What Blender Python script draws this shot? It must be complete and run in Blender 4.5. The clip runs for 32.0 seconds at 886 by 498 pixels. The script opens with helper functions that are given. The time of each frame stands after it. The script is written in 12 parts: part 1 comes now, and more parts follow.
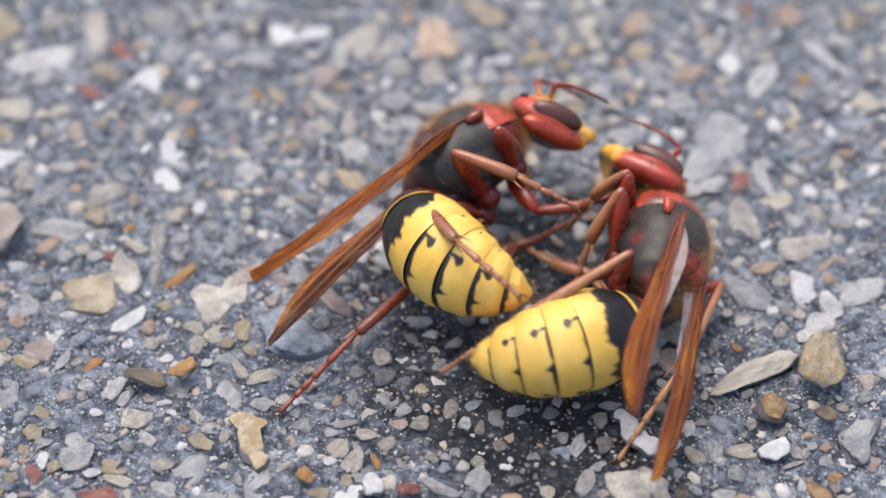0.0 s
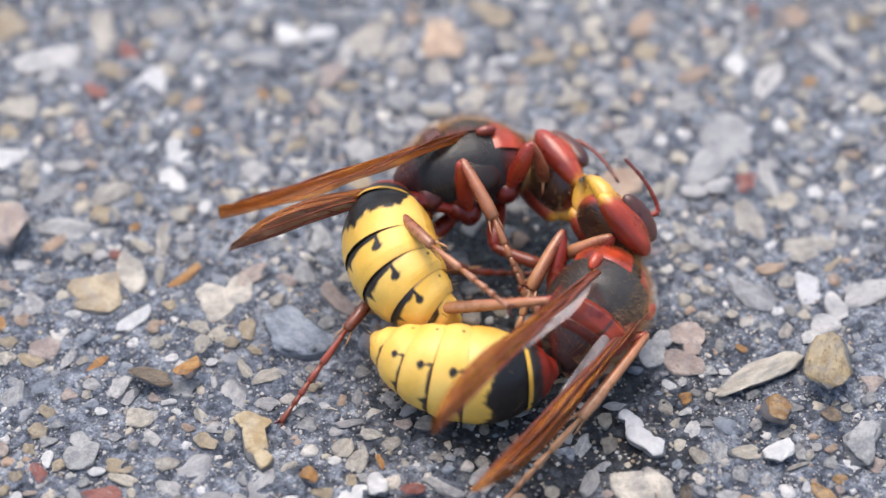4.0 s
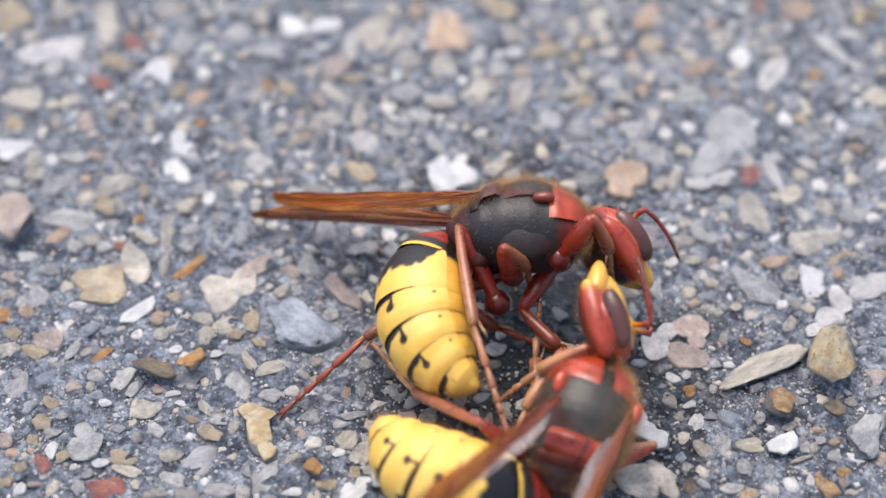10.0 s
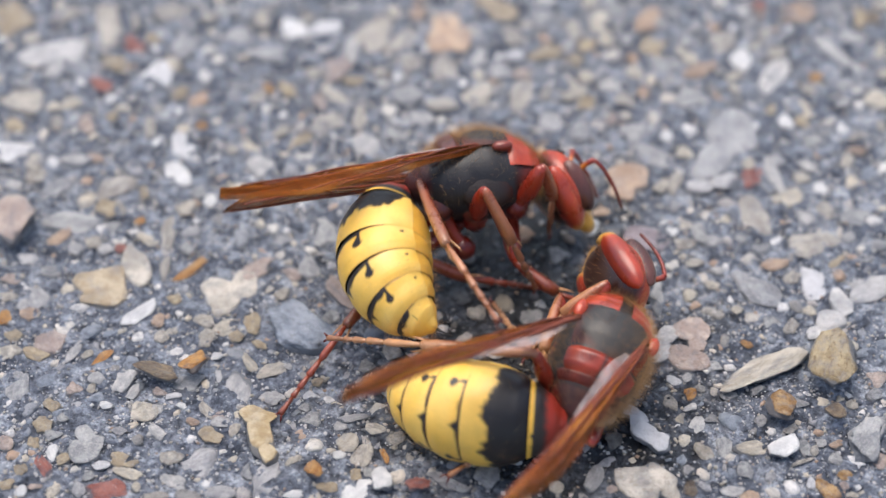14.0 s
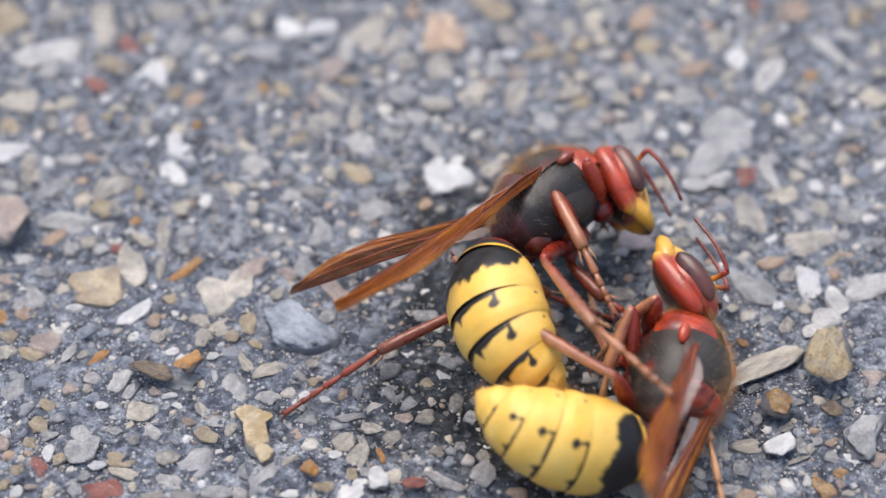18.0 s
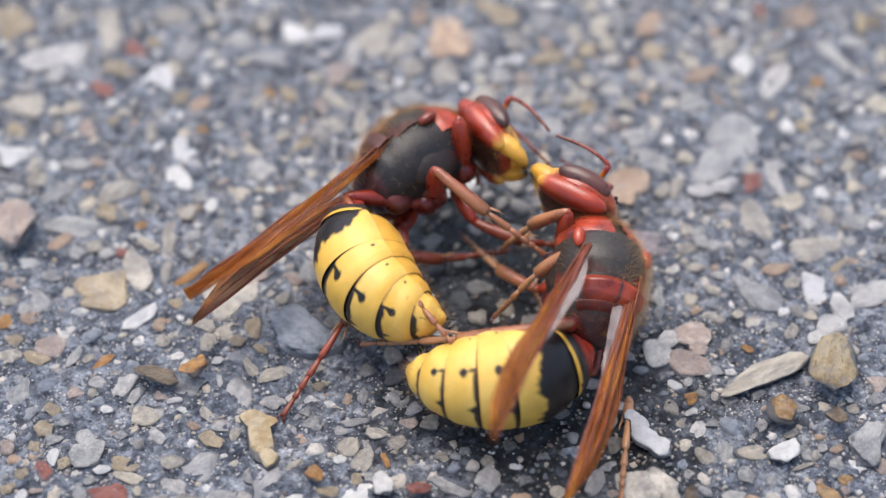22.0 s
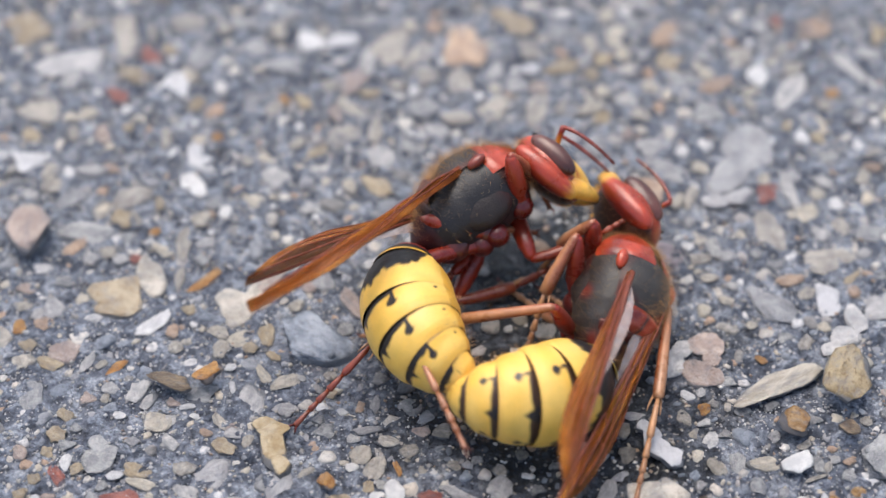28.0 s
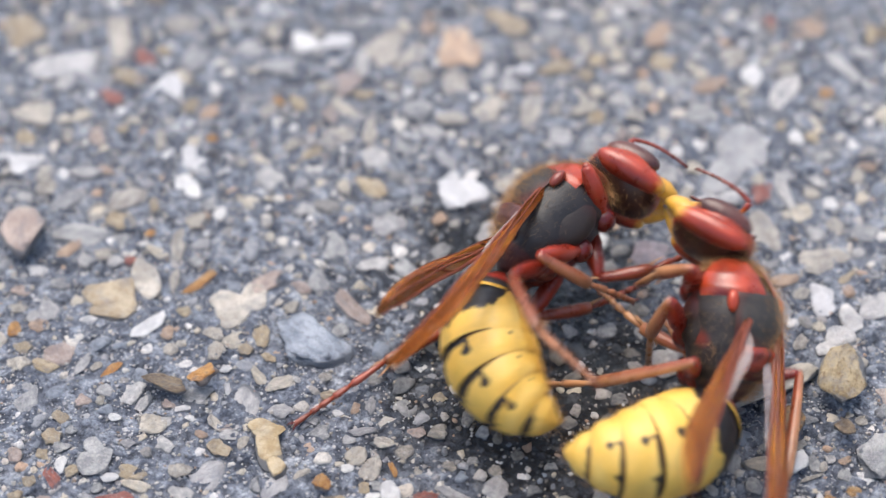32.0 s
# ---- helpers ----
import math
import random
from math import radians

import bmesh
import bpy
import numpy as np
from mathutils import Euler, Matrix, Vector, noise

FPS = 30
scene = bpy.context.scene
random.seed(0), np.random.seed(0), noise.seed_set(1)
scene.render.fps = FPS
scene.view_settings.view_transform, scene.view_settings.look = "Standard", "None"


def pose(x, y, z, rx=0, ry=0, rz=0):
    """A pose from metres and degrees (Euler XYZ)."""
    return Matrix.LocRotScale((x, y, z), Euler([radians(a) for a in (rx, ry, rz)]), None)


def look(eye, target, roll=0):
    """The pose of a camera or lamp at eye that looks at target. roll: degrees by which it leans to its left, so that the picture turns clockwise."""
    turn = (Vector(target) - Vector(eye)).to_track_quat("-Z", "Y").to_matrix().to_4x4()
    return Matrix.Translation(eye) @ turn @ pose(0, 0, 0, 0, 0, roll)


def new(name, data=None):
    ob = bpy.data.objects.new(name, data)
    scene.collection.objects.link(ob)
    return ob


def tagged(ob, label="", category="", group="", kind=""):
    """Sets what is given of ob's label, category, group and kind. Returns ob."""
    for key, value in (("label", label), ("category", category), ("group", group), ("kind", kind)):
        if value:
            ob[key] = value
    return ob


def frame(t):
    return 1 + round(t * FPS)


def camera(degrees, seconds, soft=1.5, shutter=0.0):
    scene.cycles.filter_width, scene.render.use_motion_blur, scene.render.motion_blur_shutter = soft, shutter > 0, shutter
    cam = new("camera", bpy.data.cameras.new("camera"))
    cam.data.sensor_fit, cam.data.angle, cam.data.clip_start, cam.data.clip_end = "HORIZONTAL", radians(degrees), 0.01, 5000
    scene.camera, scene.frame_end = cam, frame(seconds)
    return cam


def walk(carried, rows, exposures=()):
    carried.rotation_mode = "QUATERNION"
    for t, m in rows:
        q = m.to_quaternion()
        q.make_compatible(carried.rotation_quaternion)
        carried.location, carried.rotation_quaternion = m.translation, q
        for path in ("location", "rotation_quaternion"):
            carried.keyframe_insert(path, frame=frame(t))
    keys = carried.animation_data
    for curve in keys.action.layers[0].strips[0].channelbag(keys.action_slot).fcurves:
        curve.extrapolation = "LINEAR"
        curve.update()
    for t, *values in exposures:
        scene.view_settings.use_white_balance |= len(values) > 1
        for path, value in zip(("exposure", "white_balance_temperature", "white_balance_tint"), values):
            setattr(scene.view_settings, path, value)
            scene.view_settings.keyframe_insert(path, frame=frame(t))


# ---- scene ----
SKY_STRENGTH, SUN_STRENGTH, MEDIUM, EXPOSURE = 0.15, 1.4, 150, 0.80
EYE_AT = (0, -0.0877, 0.0974)


def aim(x, y):
    """The camera stands still and turns a little: it looks at the ground at x, y in mm."""
    return look(EYE_AT, (x * 0.001, y * 0.001, 0))


cam = camera(25, 32.0, soft=1.4, shutter=0.8)
cam.data.dof.use_dof = True
cam.data.dof.focus_distance = 0.122
cam.data.dof.aperture_fstop = 20.0
walk(cam, [
    (0, aim(0.68, 0.38)), (0.5, aim(0.63, 0.54)), (1, aim(0.46, 0.46)), (1.5, aim(0.40, 0.08)), (2, aim(0.34, 0.46)), (2.5, aim(0.34, 0.31)),
    (3, aim(0.34, 0.15)), (3.5, aim(0.34, 0.38)), (5.5, aim(0.34, 0.23)), (6, aim(0.29, 0.08)), (6.5, aim(0.23, 0.00)), (7, aim(0.23, 0.00)),
    (7.5, aim(0.17, 0.08)), (8, aim(0.06, 0.15)), (8.5, aim(0.06, -0.15)), (9, aim(0.11, -0.07)), (9.5, aim(0.06, 0.00)), (10, aim(0.06, -0.30)),
    (10.5, aim(0.22, -0.99)), (11, aim(0.17, -0.84)), (11.5, aim(0.06, -0.30)), (12, aim(0.11, -0.38)), (12.5, aim(0.11, -0.38)), (13, aim(0.00, 0.00)),
    (13.5, aim(-0.06, -0.07)), (14, aim(0.00, -0.08)), (14.5, aim(0.00, -0.30)), (16.5, aim(-0.06, -0.23)), (17, aim(0.00, 0.00)), (17.5, aim(0.06, -0.07)),
    (18, aim(0.29, -0.15)), (18.5, aim(0.23, -0.15)), (19, aim(0.28, 0.00)), (19.5, aim(0.23, -0.23)), (20, aim(0.11, -0.07)), (20.5, aim(0.17, 0.38)),
    (21, aim(0.12, 0.22)), (21.5, aim(0.00, -0.07)), (22, aim(-0.06, 0.31)), (22.5, aim(-0.17, 0.46)), (23, aim(-0.17, 0.30)), (23.5, aim(-0.12, 0.31)),
    (24, aim(-0.29, 0.69)), (24.5, aim(-0.37, 0.69)), (25, aim(-0.34, 0.46)), (25.5, aim(-0.34, 0.54)), (27.5, aim(-0.63, 0.92)), (28, aim(-0.97, 1.07)),
    (28.5, aim(-0.91, 0.85)), (29, aim(-0.91, 0.77)), (29.5, aim(-0.91, 1.07)), (30, aim(-0.86, 1.15)), (30.5, aim(-0.80, 0.92)), (31, aim(-0.69, 0.92)),
    (31.5, aim(-0.69, 1.23)), (32, aim(-0.63, 1.15))], exposures=[(0, EXPOSURE -0.07), (1, EXPOSURE -0.05), (2, EXPOSURE -0.09), (3, EXPOSURE +0.02), (6, EXPOSURE +0.07), (7, EXPOSURE +0.07), (8, EXPOSURE +0.01), (9, EXPOSURE +0.05), (10, EXPOSURE +0.06), (11, EXPOSURE -0.02), (12, EXPOSURE +0.00), (13, EXPOSURE +0.09), (14, EXPOSURE -0.05), (17, EXPOSURE +0.01), (18, EXPOSURE -0.09), (19, EXPOSURE -0.12), (20, EXPOSURE -0.12), (21, EXPOSURE -0.19), (22, EXPOSURE -0.09), (23, EXPOSURE -0.07), (24, EXPOSURE -0.05), (25, EXPOSURE -0.14), (28, EXPOSURE -0.08), (29, EXPOSURE +0.05), (30, EXPOSURE +0.00), (31, EXPOSURE +0.03), (32, EXPOSURE +0.06)])


def mm(x, y, z, rx=0, ry=0, rz=0):
    """A pose from millimetres and degrees."""
    return pose(x * 0.001, y * 0.001, z * 0.001, rx, ry, rz)


# ---- world and light: a bright overcast day ----
world = bpy.data.worlds.new("overcast_sky")
scene.world = world
world.use_nodes = True
wn = world.node_tree.nodes
sky = wn.new("ShaderNodeTexSky")
sky.sky_type, sky.sun_disc = "NISHITA", False
sky.sun_elevation, sky.sun_rotation = radians(72), radians(-32)
sky.air_density, sky.dust_density, sky.ozone_density = 1.0, 4.0, 1.0
world.node_tree.links.new(sky.outputs[0], wn["Background"].inputs[0])
wn["Background"].inputs[1].default_value = SKY_STRENGTH
sun_data = bpy.data.lights.new("sun", "SUN")
sun_data.energy, sun_data.angle, sun_data.color = SUN_STRENGTH, radians(50), (1.0, 0.95, 0.88)
sun = new("sun", sun_data)
sun.matrix_world = look((-0.16, 0.26, 0.95), (0, 0, 0))


# ---- materials ----
def nodes_of(name):
    mat = bpy.data.materials.new(name)
    mat.use_nodes = True
    return mat, mat.node_tree.nodes, mat.node_tree.links, mat.node_tree.nodes["Principled BSDF"]


def set_in(node, **values):
    for key, value in values.items():
        node.inputs[key.replace("_", " ")].default_value = value


def noise_node(n, l, scale, detail=4.0, rough=0.6, coords="Object"):
    tex = n.new("ShaderNodeTexCoord")
    tn = n.new("ShaderNodeTexNoise")
    set_in(tn, Scale=scale, Detail=detail, Roughness=rough)
    l.new(tex.outputs[coords], tn.inputs["Vector"])
    return tn


def ramp_node(n, l, source, stops):
    r = n.new("ShaderNodeValToRGB")
    el = r.color_ramp.elements
    while len(el) < len(stops):
        el.new(0.5)
    for e, (pos, col) in zip(el, stops):
        e.position, e.color = pos, (*col, 1)
    l.new(source, r.inputs[0])
    return r


def mix_node(n, l, kind, fac, a, b):
    m = n.new("ShaderNodeMix")
    m.data_type, m.blend_type = "RGBA", kind
    for sock, v in ((m.inputs[0], fac), (m.inputs[6], a), (m.inputs[7], b)):
        if hasattr(v, "is_output"):
            l.new(v, sock)
        else:
            sock.default_value = v if isinstance(v, float) else (*v, 1)
    return m.outputs[2]


def bump_node(n, l, height, strength, distance):
    b = n.new("ShaderNodeBump")
    set_in(b, Strength=strength, Distance=distance)
    l.new(height, b.inputs["Height"])
    return b.outputs[0]


def chitin(name, rough=0.3, fine=9000.0, speck=0.25, bump=0.25, coat=0.15, mottle=1.0, gloss=0.5):
    """Insect shell: takes its markings from the mesh's own colours."""
    mat, n, l, p = nodes_of(name)
    at = n.new("ShaderNodeAttribute")
    at.attribute_name = "tint"
    big = noise_node(n, l, 900.0, 3.0)
    small = noise_node(n, l, fine, 2.0)
    shade = ramp_node(n, l, big.outputs[0], [(0.3, (0.72, 0.7, 0.68)), (0.7, (1.15, 1.1, 1.05))])
    col = mix_node(n, l, "MULTIPLY", mottle, at.outputs["Color"], shade.outputs[0])
    spec = ramp_node(n, l, small.outputs[0], [(0.35, (0.75, 0.75, 0.75)), (0.6, (1, 1, 1))])
    col = mix_node(n, l, "MULTIPLY", speck, col, spec.outputs[0])
    l.new(col, p.inputs["Base Color"])
    rr = ramp_node(n, l, big.outputs[0], [(0.3, (rough * 0.75,) * 3), (0.7, (rough * 1.4,) * 3)])
    l.new(rr.outputs[0], p.inputs["Roughness"])
    set_in(p, Coat_Weight=coat, Coat_Roughness=0.16)
    p.inputs["Specular IOR Level"].default_value = gloss
    l.new(bump_node(n, l, small.outputs[0], bump, 0.00006), p.inputs["Normal"])
    return mat


def wing_material():
    mat, n, l, p = nodes_of("wing_membrane")
    tex = n.new("ShaderNodeTexCoord")
    stretch = n.new("ShaderNodeVectorMath")
    stretch.operation = "MULTIPLY"
    stretch.inputs[1].default_value = (0.16, 1.0, 1.0)
    l.new(tex.outputs["Object"], stretch.inputs[0])
    big = n.new("ShaderNodeTexNoise")
    set_in(big, Scale=1100.0, Detail=4.0, Roughness=0.6)
    l.new(stretch.outputs[0], big.inputs["Vector"])
    col = ramp_node(n, l, big.outputs[0], [(0.28, (0.11, 0.024, 0.006)), (0.5, (0.33, 0.095, 0.017)), (0.72, (0.58, 0.25, 0.05))])
    l.new(col.outputs[0], p.inputs["Base Color"])
    set_in(p, Roughness=0.24, Transmission_Weight=0.35, IOR=1.2, Alpha=0.72)
    p.inputs["Specular IOR Level"].default_value = 0.35
    ripple = noise_node(n, l, 1800.0, 3.0)
    l.new(bump_node(n, l, ripple.outputs[0], 0.5, 0.0002), p.inputs["Normal"])
    return mat


def clear_wing_material():
    mat, n, l, p = nodes_of("clear_wing")
    nz = noise_node(n, l, 1300.0, 3.0)
    col = ramp_node(n, l, nz.outputs[0], [(0.3, (0.30, 0.22, 0.19)), (0.7, (0.52, 0.45, 0.43))])
    l.new(col.outputs[0], p.inputs["Base Color"])
    set_in(p, Roughness=0.22, Alpha=0.42)
    l.new(bump_node(n, l, nz.outputs[0], 0.4, 0.0002), p.inputs["Normal"])
    return mat


def plain(name, color, rough=0.5, scale=1500.0, spread=0.25, bump=0.2):
    mat, n, l, p = nodes_of(name)
    nz = noise_node(n, l, scale)
    col = ramp_node(n, l, nz.outputs[0], [(0.3, tuple(c * (1 - spread) for c in color)), (0.7, tuple(min(1, c * (1 + spread)) for c in color))])
    l.new(col.outputs[0], p.inputs["Base Color"])
    set_in(p, Roughness=rough)
    l.new(bump_node(n, l, nz.outputs[0], bump, 0.0001), p.inputs["Normal"])
    return mat


def wet_shade_mask(n, l):
    """Dark ground: an uneven wet patch plus painted shade under the fight."""
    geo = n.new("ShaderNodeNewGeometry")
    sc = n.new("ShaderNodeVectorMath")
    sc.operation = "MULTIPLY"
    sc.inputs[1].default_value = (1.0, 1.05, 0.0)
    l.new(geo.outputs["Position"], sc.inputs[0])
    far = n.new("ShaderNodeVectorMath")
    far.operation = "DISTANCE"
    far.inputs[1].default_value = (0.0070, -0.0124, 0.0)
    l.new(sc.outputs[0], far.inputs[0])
    # this lobe also paints in the shade between the two bodies
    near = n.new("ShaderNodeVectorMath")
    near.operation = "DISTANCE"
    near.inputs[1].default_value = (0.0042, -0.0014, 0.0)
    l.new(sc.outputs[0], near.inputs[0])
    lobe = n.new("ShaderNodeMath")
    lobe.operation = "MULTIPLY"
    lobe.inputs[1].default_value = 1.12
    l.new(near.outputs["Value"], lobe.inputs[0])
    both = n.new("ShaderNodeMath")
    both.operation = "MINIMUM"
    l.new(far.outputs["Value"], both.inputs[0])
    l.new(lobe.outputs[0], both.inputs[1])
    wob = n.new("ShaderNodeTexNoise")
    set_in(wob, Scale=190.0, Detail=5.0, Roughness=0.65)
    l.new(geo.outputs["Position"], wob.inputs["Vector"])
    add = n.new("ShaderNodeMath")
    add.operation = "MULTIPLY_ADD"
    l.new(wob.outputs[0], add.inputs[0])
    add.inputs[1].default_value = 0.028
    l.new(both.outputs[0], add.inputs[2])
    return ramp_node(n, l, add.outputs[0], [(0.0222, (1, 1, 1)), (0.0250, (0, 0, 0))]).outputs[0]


def stone_material(name, dark, light, rough=0.6, vein=(0.5, 0.4, 0.3), amount=0.5, scale=1.5, film_most=0.5, patch_darkens=True):
    """Aggregate stone: two-scale mottling, a few stains, a slight shift from stone to stone."""
    mat, n, l, p = nodes_of(name)
    info = n.new("ShaderNodeObjectInfo")
    tex = n.new("ShaderNodeTexCoord")
    off = n.new("ShaderNodeVectorMath")
    off.operation = "ADD"
    l.new(tex.outputs["Object"], off.inputs[0])
    spread = n.new("ShaderNodeMath")
    spread.operation = "MULTIPLY"
    spread.inputs[1].default_value = 80.0
    l.new(info.outputs["Random"], spread.inputs[0])
    l.new(spread.outputs[0], off.inputs[1])
    big = n.new("ShaderNodeTexNoise")
    set_in(big, Scale=scale, Detail=5.0, Roughness=0.65)
    l.new(off.outputs[0], big.inputs["Vector"])
    small = n.new("ShaderNodeTexNoise")
    set_in(small, Scale=scale * 5, Detail=5.0, Roughness=0.7)
    l.new(off.outputs[0], small.inputs["Vector"])
    base = ramp_node(n, l, big.outputs[0], [(0.40, dark), (0.60, light)])
    stain = ramp_node(n, l, small.outputs[0], [(0.5, (0, 0, 0)), (0.64, (amount,) * 3)])
    col = mix_node(n, l, "MIX", stain.outputs[0], base.outputs[0], vein)
    tone = ramp_node(n, l, info.outputs["Random"], [(0.0, (0.76, 0.76, 0.78)), (1.0, (1.04, 1.03, 1.0))])
    col = mix_node(n, l, "MULTIPLY", 1.0, col, tone.outputs[0])
    # a thin worn film of bitumen dulls part of every stone
    film = n.new("ShaderNodeTexNoise")
    set_in(film, Scale=2.3, Detail=6.0, Roughness=0.7)
    l.new(off.outputs[0], film.inputs["Vector"])
    cover = ramp_node(n, l, film.outputs[0], [(0.48, (0, 0, 0)), (0.66, (film_most,) * 3)])
    col = mix_node(n, l, "MIX", cover.outputs[0], col, (0.15, 0.165, 0.192))
    # bitumen clings to the buried flanks, in an uneven line
    sep = n.new("ShaderNodeSeparateXYZ")
    l.new(tex.outputs["Object"], sep.inputs[0])
    line = n.new("ShaderNodeMath")
    line.operation = "MULTIPLY_ADD"
    l.new(small.outputs[0], line.inputs[0])
    line.inputs[1].default_value = 0.34
    l.new(sep.outputs[2], line.inputs[2])
    bury = ramp_node(n, l, line.outputs[0], [(0.33, (0.85, 0.85, 0.85)), (0.43, (0, 0, 0))])
    col = mix_node(n, l, "MIX", bury.outputs[0], col, (0.11, 0.122, 0.144))
    mask = wet_shade_mask(n, l)
    # wet and painted shade darken some stones here, others come out brighter
    wet_shade_tone = ramp_node(n, l, info.outputs["Random"], [(0.0, (0.64, 0.63, 0.61)), (0.5, (0.92, 0.90, 0.88)), (0.56, (1.2, 1.2, 1.2))])
    if patch_darkens:
        col = mix_node(n, l, "MULTIPLY", mask, col, wet_shade_tone.outputs[0])
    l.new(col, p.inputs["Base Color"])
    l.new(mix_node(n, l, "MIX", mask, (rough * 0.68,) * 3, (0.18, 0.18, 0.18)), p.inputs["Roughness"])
    l.new(bump_node(n, l, small.outputs[0], 0.8, 0.00035), p.inputs["Normal"])
    return mat


def grit_material():
    """Small chippings: every island takes one of the aggregate's colours."""
    mat, n, l, p = nodes_of("chippings")
    geo = n.new("ShaderNodeNewGeometry")
    r = n.new("ShaderNodeValToRGB")
    r.color_ramp.interpolation = "CONSTANT"
    tones = [(0.22, 0.245, 0.285), (0.46, 0.43, 0.39), (0.27, 0.28, 0.30), (0.60, 0.57, 0.52), (0.44, 0.40, 0.33), (0.24, 0.265, 0.305),
             (0.63, 0.61, 0.59), (0.52, 0.46, 0.37), (0.30, 0.30, 0.315), (0.54, 0.49, 0.43), (0.20, 0.225, 0.265), (0.40, 0.28, 0.20),
             (0.40, 0.37, 0.35), (0.63, 0.62, 0.61), (0.24, 0.23, 0.22)]
    el = r.color_ramp.elements
    while len(el) < len(tones):
        el.new(0.5)
    for i, (e, c) in enumerate(zip(el, tones)):
        e.position, e.color = i / len(tones), (*c, 1)
    l.new(geo.outputs["Random Per Island"], r.inputs[0])
    nz = noise_node(n, l, 2300.0, 6.0, 0.75)
    sh = ramp_node(n, l, nz.outputs[0], [(0.34, (0.45, 0.46, 0.5)), (0.5, (0.95, 0.95, 0.95)), (0.66, (1.06, 1.045, 1.02))])
    col = mix_node(n, l, "MULTIPLY", 1.0, r.outputs[0], sh.outputs[0])
    film = noise_node(n, l, 420.0, 6.0, 0.7)
    cover = ramp_node(n, l, film.outputs[0], [(0.52, (0, 0, 0)), (0.68, (0.7, 0.7, 0.7))])
    col = mix_node(n, l, "MIX", cover.outputs[0], col, (0.15, 0.165, 0.192))
    # in the wet, shade-painted patch most chippings are dark, a few stay pale as glints
    wet_shade_tone = ramp_node(n, l, geo.outputs["Random Per Island"], [(0.0, (0.30, 0.29, 0.28)), (0.36, (0.6, 0.58, 0.56)), (0.46, (1.1, 1.09, 1.06))])
    mask = wet_shade_mask(n, l)
    l.new(mix_node(n, l, "MULTIPLY", mask, col, wet_shade_tone.outputs[0]), p.inputs["Base Color"])
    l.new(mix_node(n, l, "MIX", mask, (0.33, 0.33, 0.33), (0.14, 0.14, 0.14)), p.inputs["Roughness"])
    l.new(bump_node(n, l, nz.outputs[0], 0.8, 0.00035), p.inputs["Normal"])
    return mat


def asphalt_material():
    """Blue-grey bitumen with fine pale grit, darkened for wet and painted shade where the insects fight."""
    mat, n, l, p = nodes_of("asphalt")
    tex = n.new("ShaderNodeTexCoord")
    fine = noise_node(n, l, 2600.0, 5.0, 0.75)
    mid = noise_node(n, l, 330.0, 5.0, 0.6)
    vor = n.new("ShaderNodeTexVoronoi")
    set_in(vor, Scale=2000.0)
    l.new(tex.outputs["Object"], vor.inputs["Vector"])
    base = ramp_node(n, l, mid.outputs[0], [(0.36, (0.088, 0.100, 0.124)), (0.5, (0.146, 0.161, 0.190)), (0.64, (0.225, 0.242, 0.270))])
    grain = ramp_node(n, l, fine.outputs[0], [(0.36, (0.30, 0.30, 0.33)), (0.5, (0.95, 0.95, 0.96)), (0.66, (1.7, 1.68, 1.64))])
    col = mix_node(n, l, "MULTIPLY", 1.0, base.outputs[0], grain.outputs[0])
    # coated lumps of about a millimetre, some worn pale, some still black
    swell = noise_node(n, l, 950.0, 3.0, 0.55)
    lumps = ramp_node(n, l, swell.outputs[0], [(0.36, (0.42, 0.43, 0.46)), (0.5, (0.95, 0.96, 1.0)), (0.63, (1.75, 1.74, 1.70))])
    col = mix_node(n, l, "MULTIPLY", 1.0, col, lumps.outputs[0])
    dots = ramp_node(n, l, vor.outputs["Distance"], [(0.18, (0.9, 0.9, 0.9)), (0.28, (0, 0, 0))])
    pick = ramp_node(n, l, vor.outputs["Color"], [(0.5, (0, 0, 0)), (0.56, (1, 1, 1))])
    dotmask = mix_node(n, l, "MULTIPLY", 1.0, dots.outputs[0], pick.outputs[0])
    col = mix_node(n, l, "MIX", dotmask, col, (0.52, 0.50, 0.48))
    mask = wet_shade_mask(n, l)
    # colour multiplied down for the wet and for the insects' shade
    wet_shaded = mix_node(n, l, "MULTIPLY", mask, col, (0.15, 0.147, 0.144))
    l.new(wet_shaded, p.inputs["Base Color"])
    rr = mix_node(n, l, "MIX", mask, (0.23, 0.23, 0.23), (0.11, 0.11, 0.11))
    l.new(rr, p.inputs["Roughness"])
    # a resinous skin: soft swells with a finer grain
    mixed = mix_node(n, l, "MIX", 0.3, swell.outputs[0], fine.outputs[0])
    l.new(bump_node(n, l, mixed, 1.0, 0.0012), p.inputs["Normal"])
    return mat


CHITIN = chitin("chitin_shell", rough=0.32, coat=0.35)
BACK = chitin("thorax_shell", rough=0.4, speck=0.6, bump=0.6, coat=0.12, gloss=0.35)
CHITIN_LEG = chitin("chitin_leg", rough=0.28, bump=0.35, coat=0.3)
ABDOMEN = chitin("abdomen_shell", rough=0.42, speck=0.18, bump=0.3, coat=0.05, mottle=0.4)
EYE = chitin("compound_eye", rough=0.3, fine=16000.0, speck=0.5, bump=0.4, coat=0.4)
WING = wing_material()
CLEARWING = clear_wing_material()
VEIN = plain("wing_vein", (0.17, 0.04, 0.018), 0.4)
HAIR = plain("tan_hair", (0.46, 0.26, 0.11), 0.5)
DUST = plain("stone_dust", (0.40, 0.40, 0.395), 0.55, 700.0, 0.4)
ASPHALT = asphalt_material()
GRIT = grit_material()
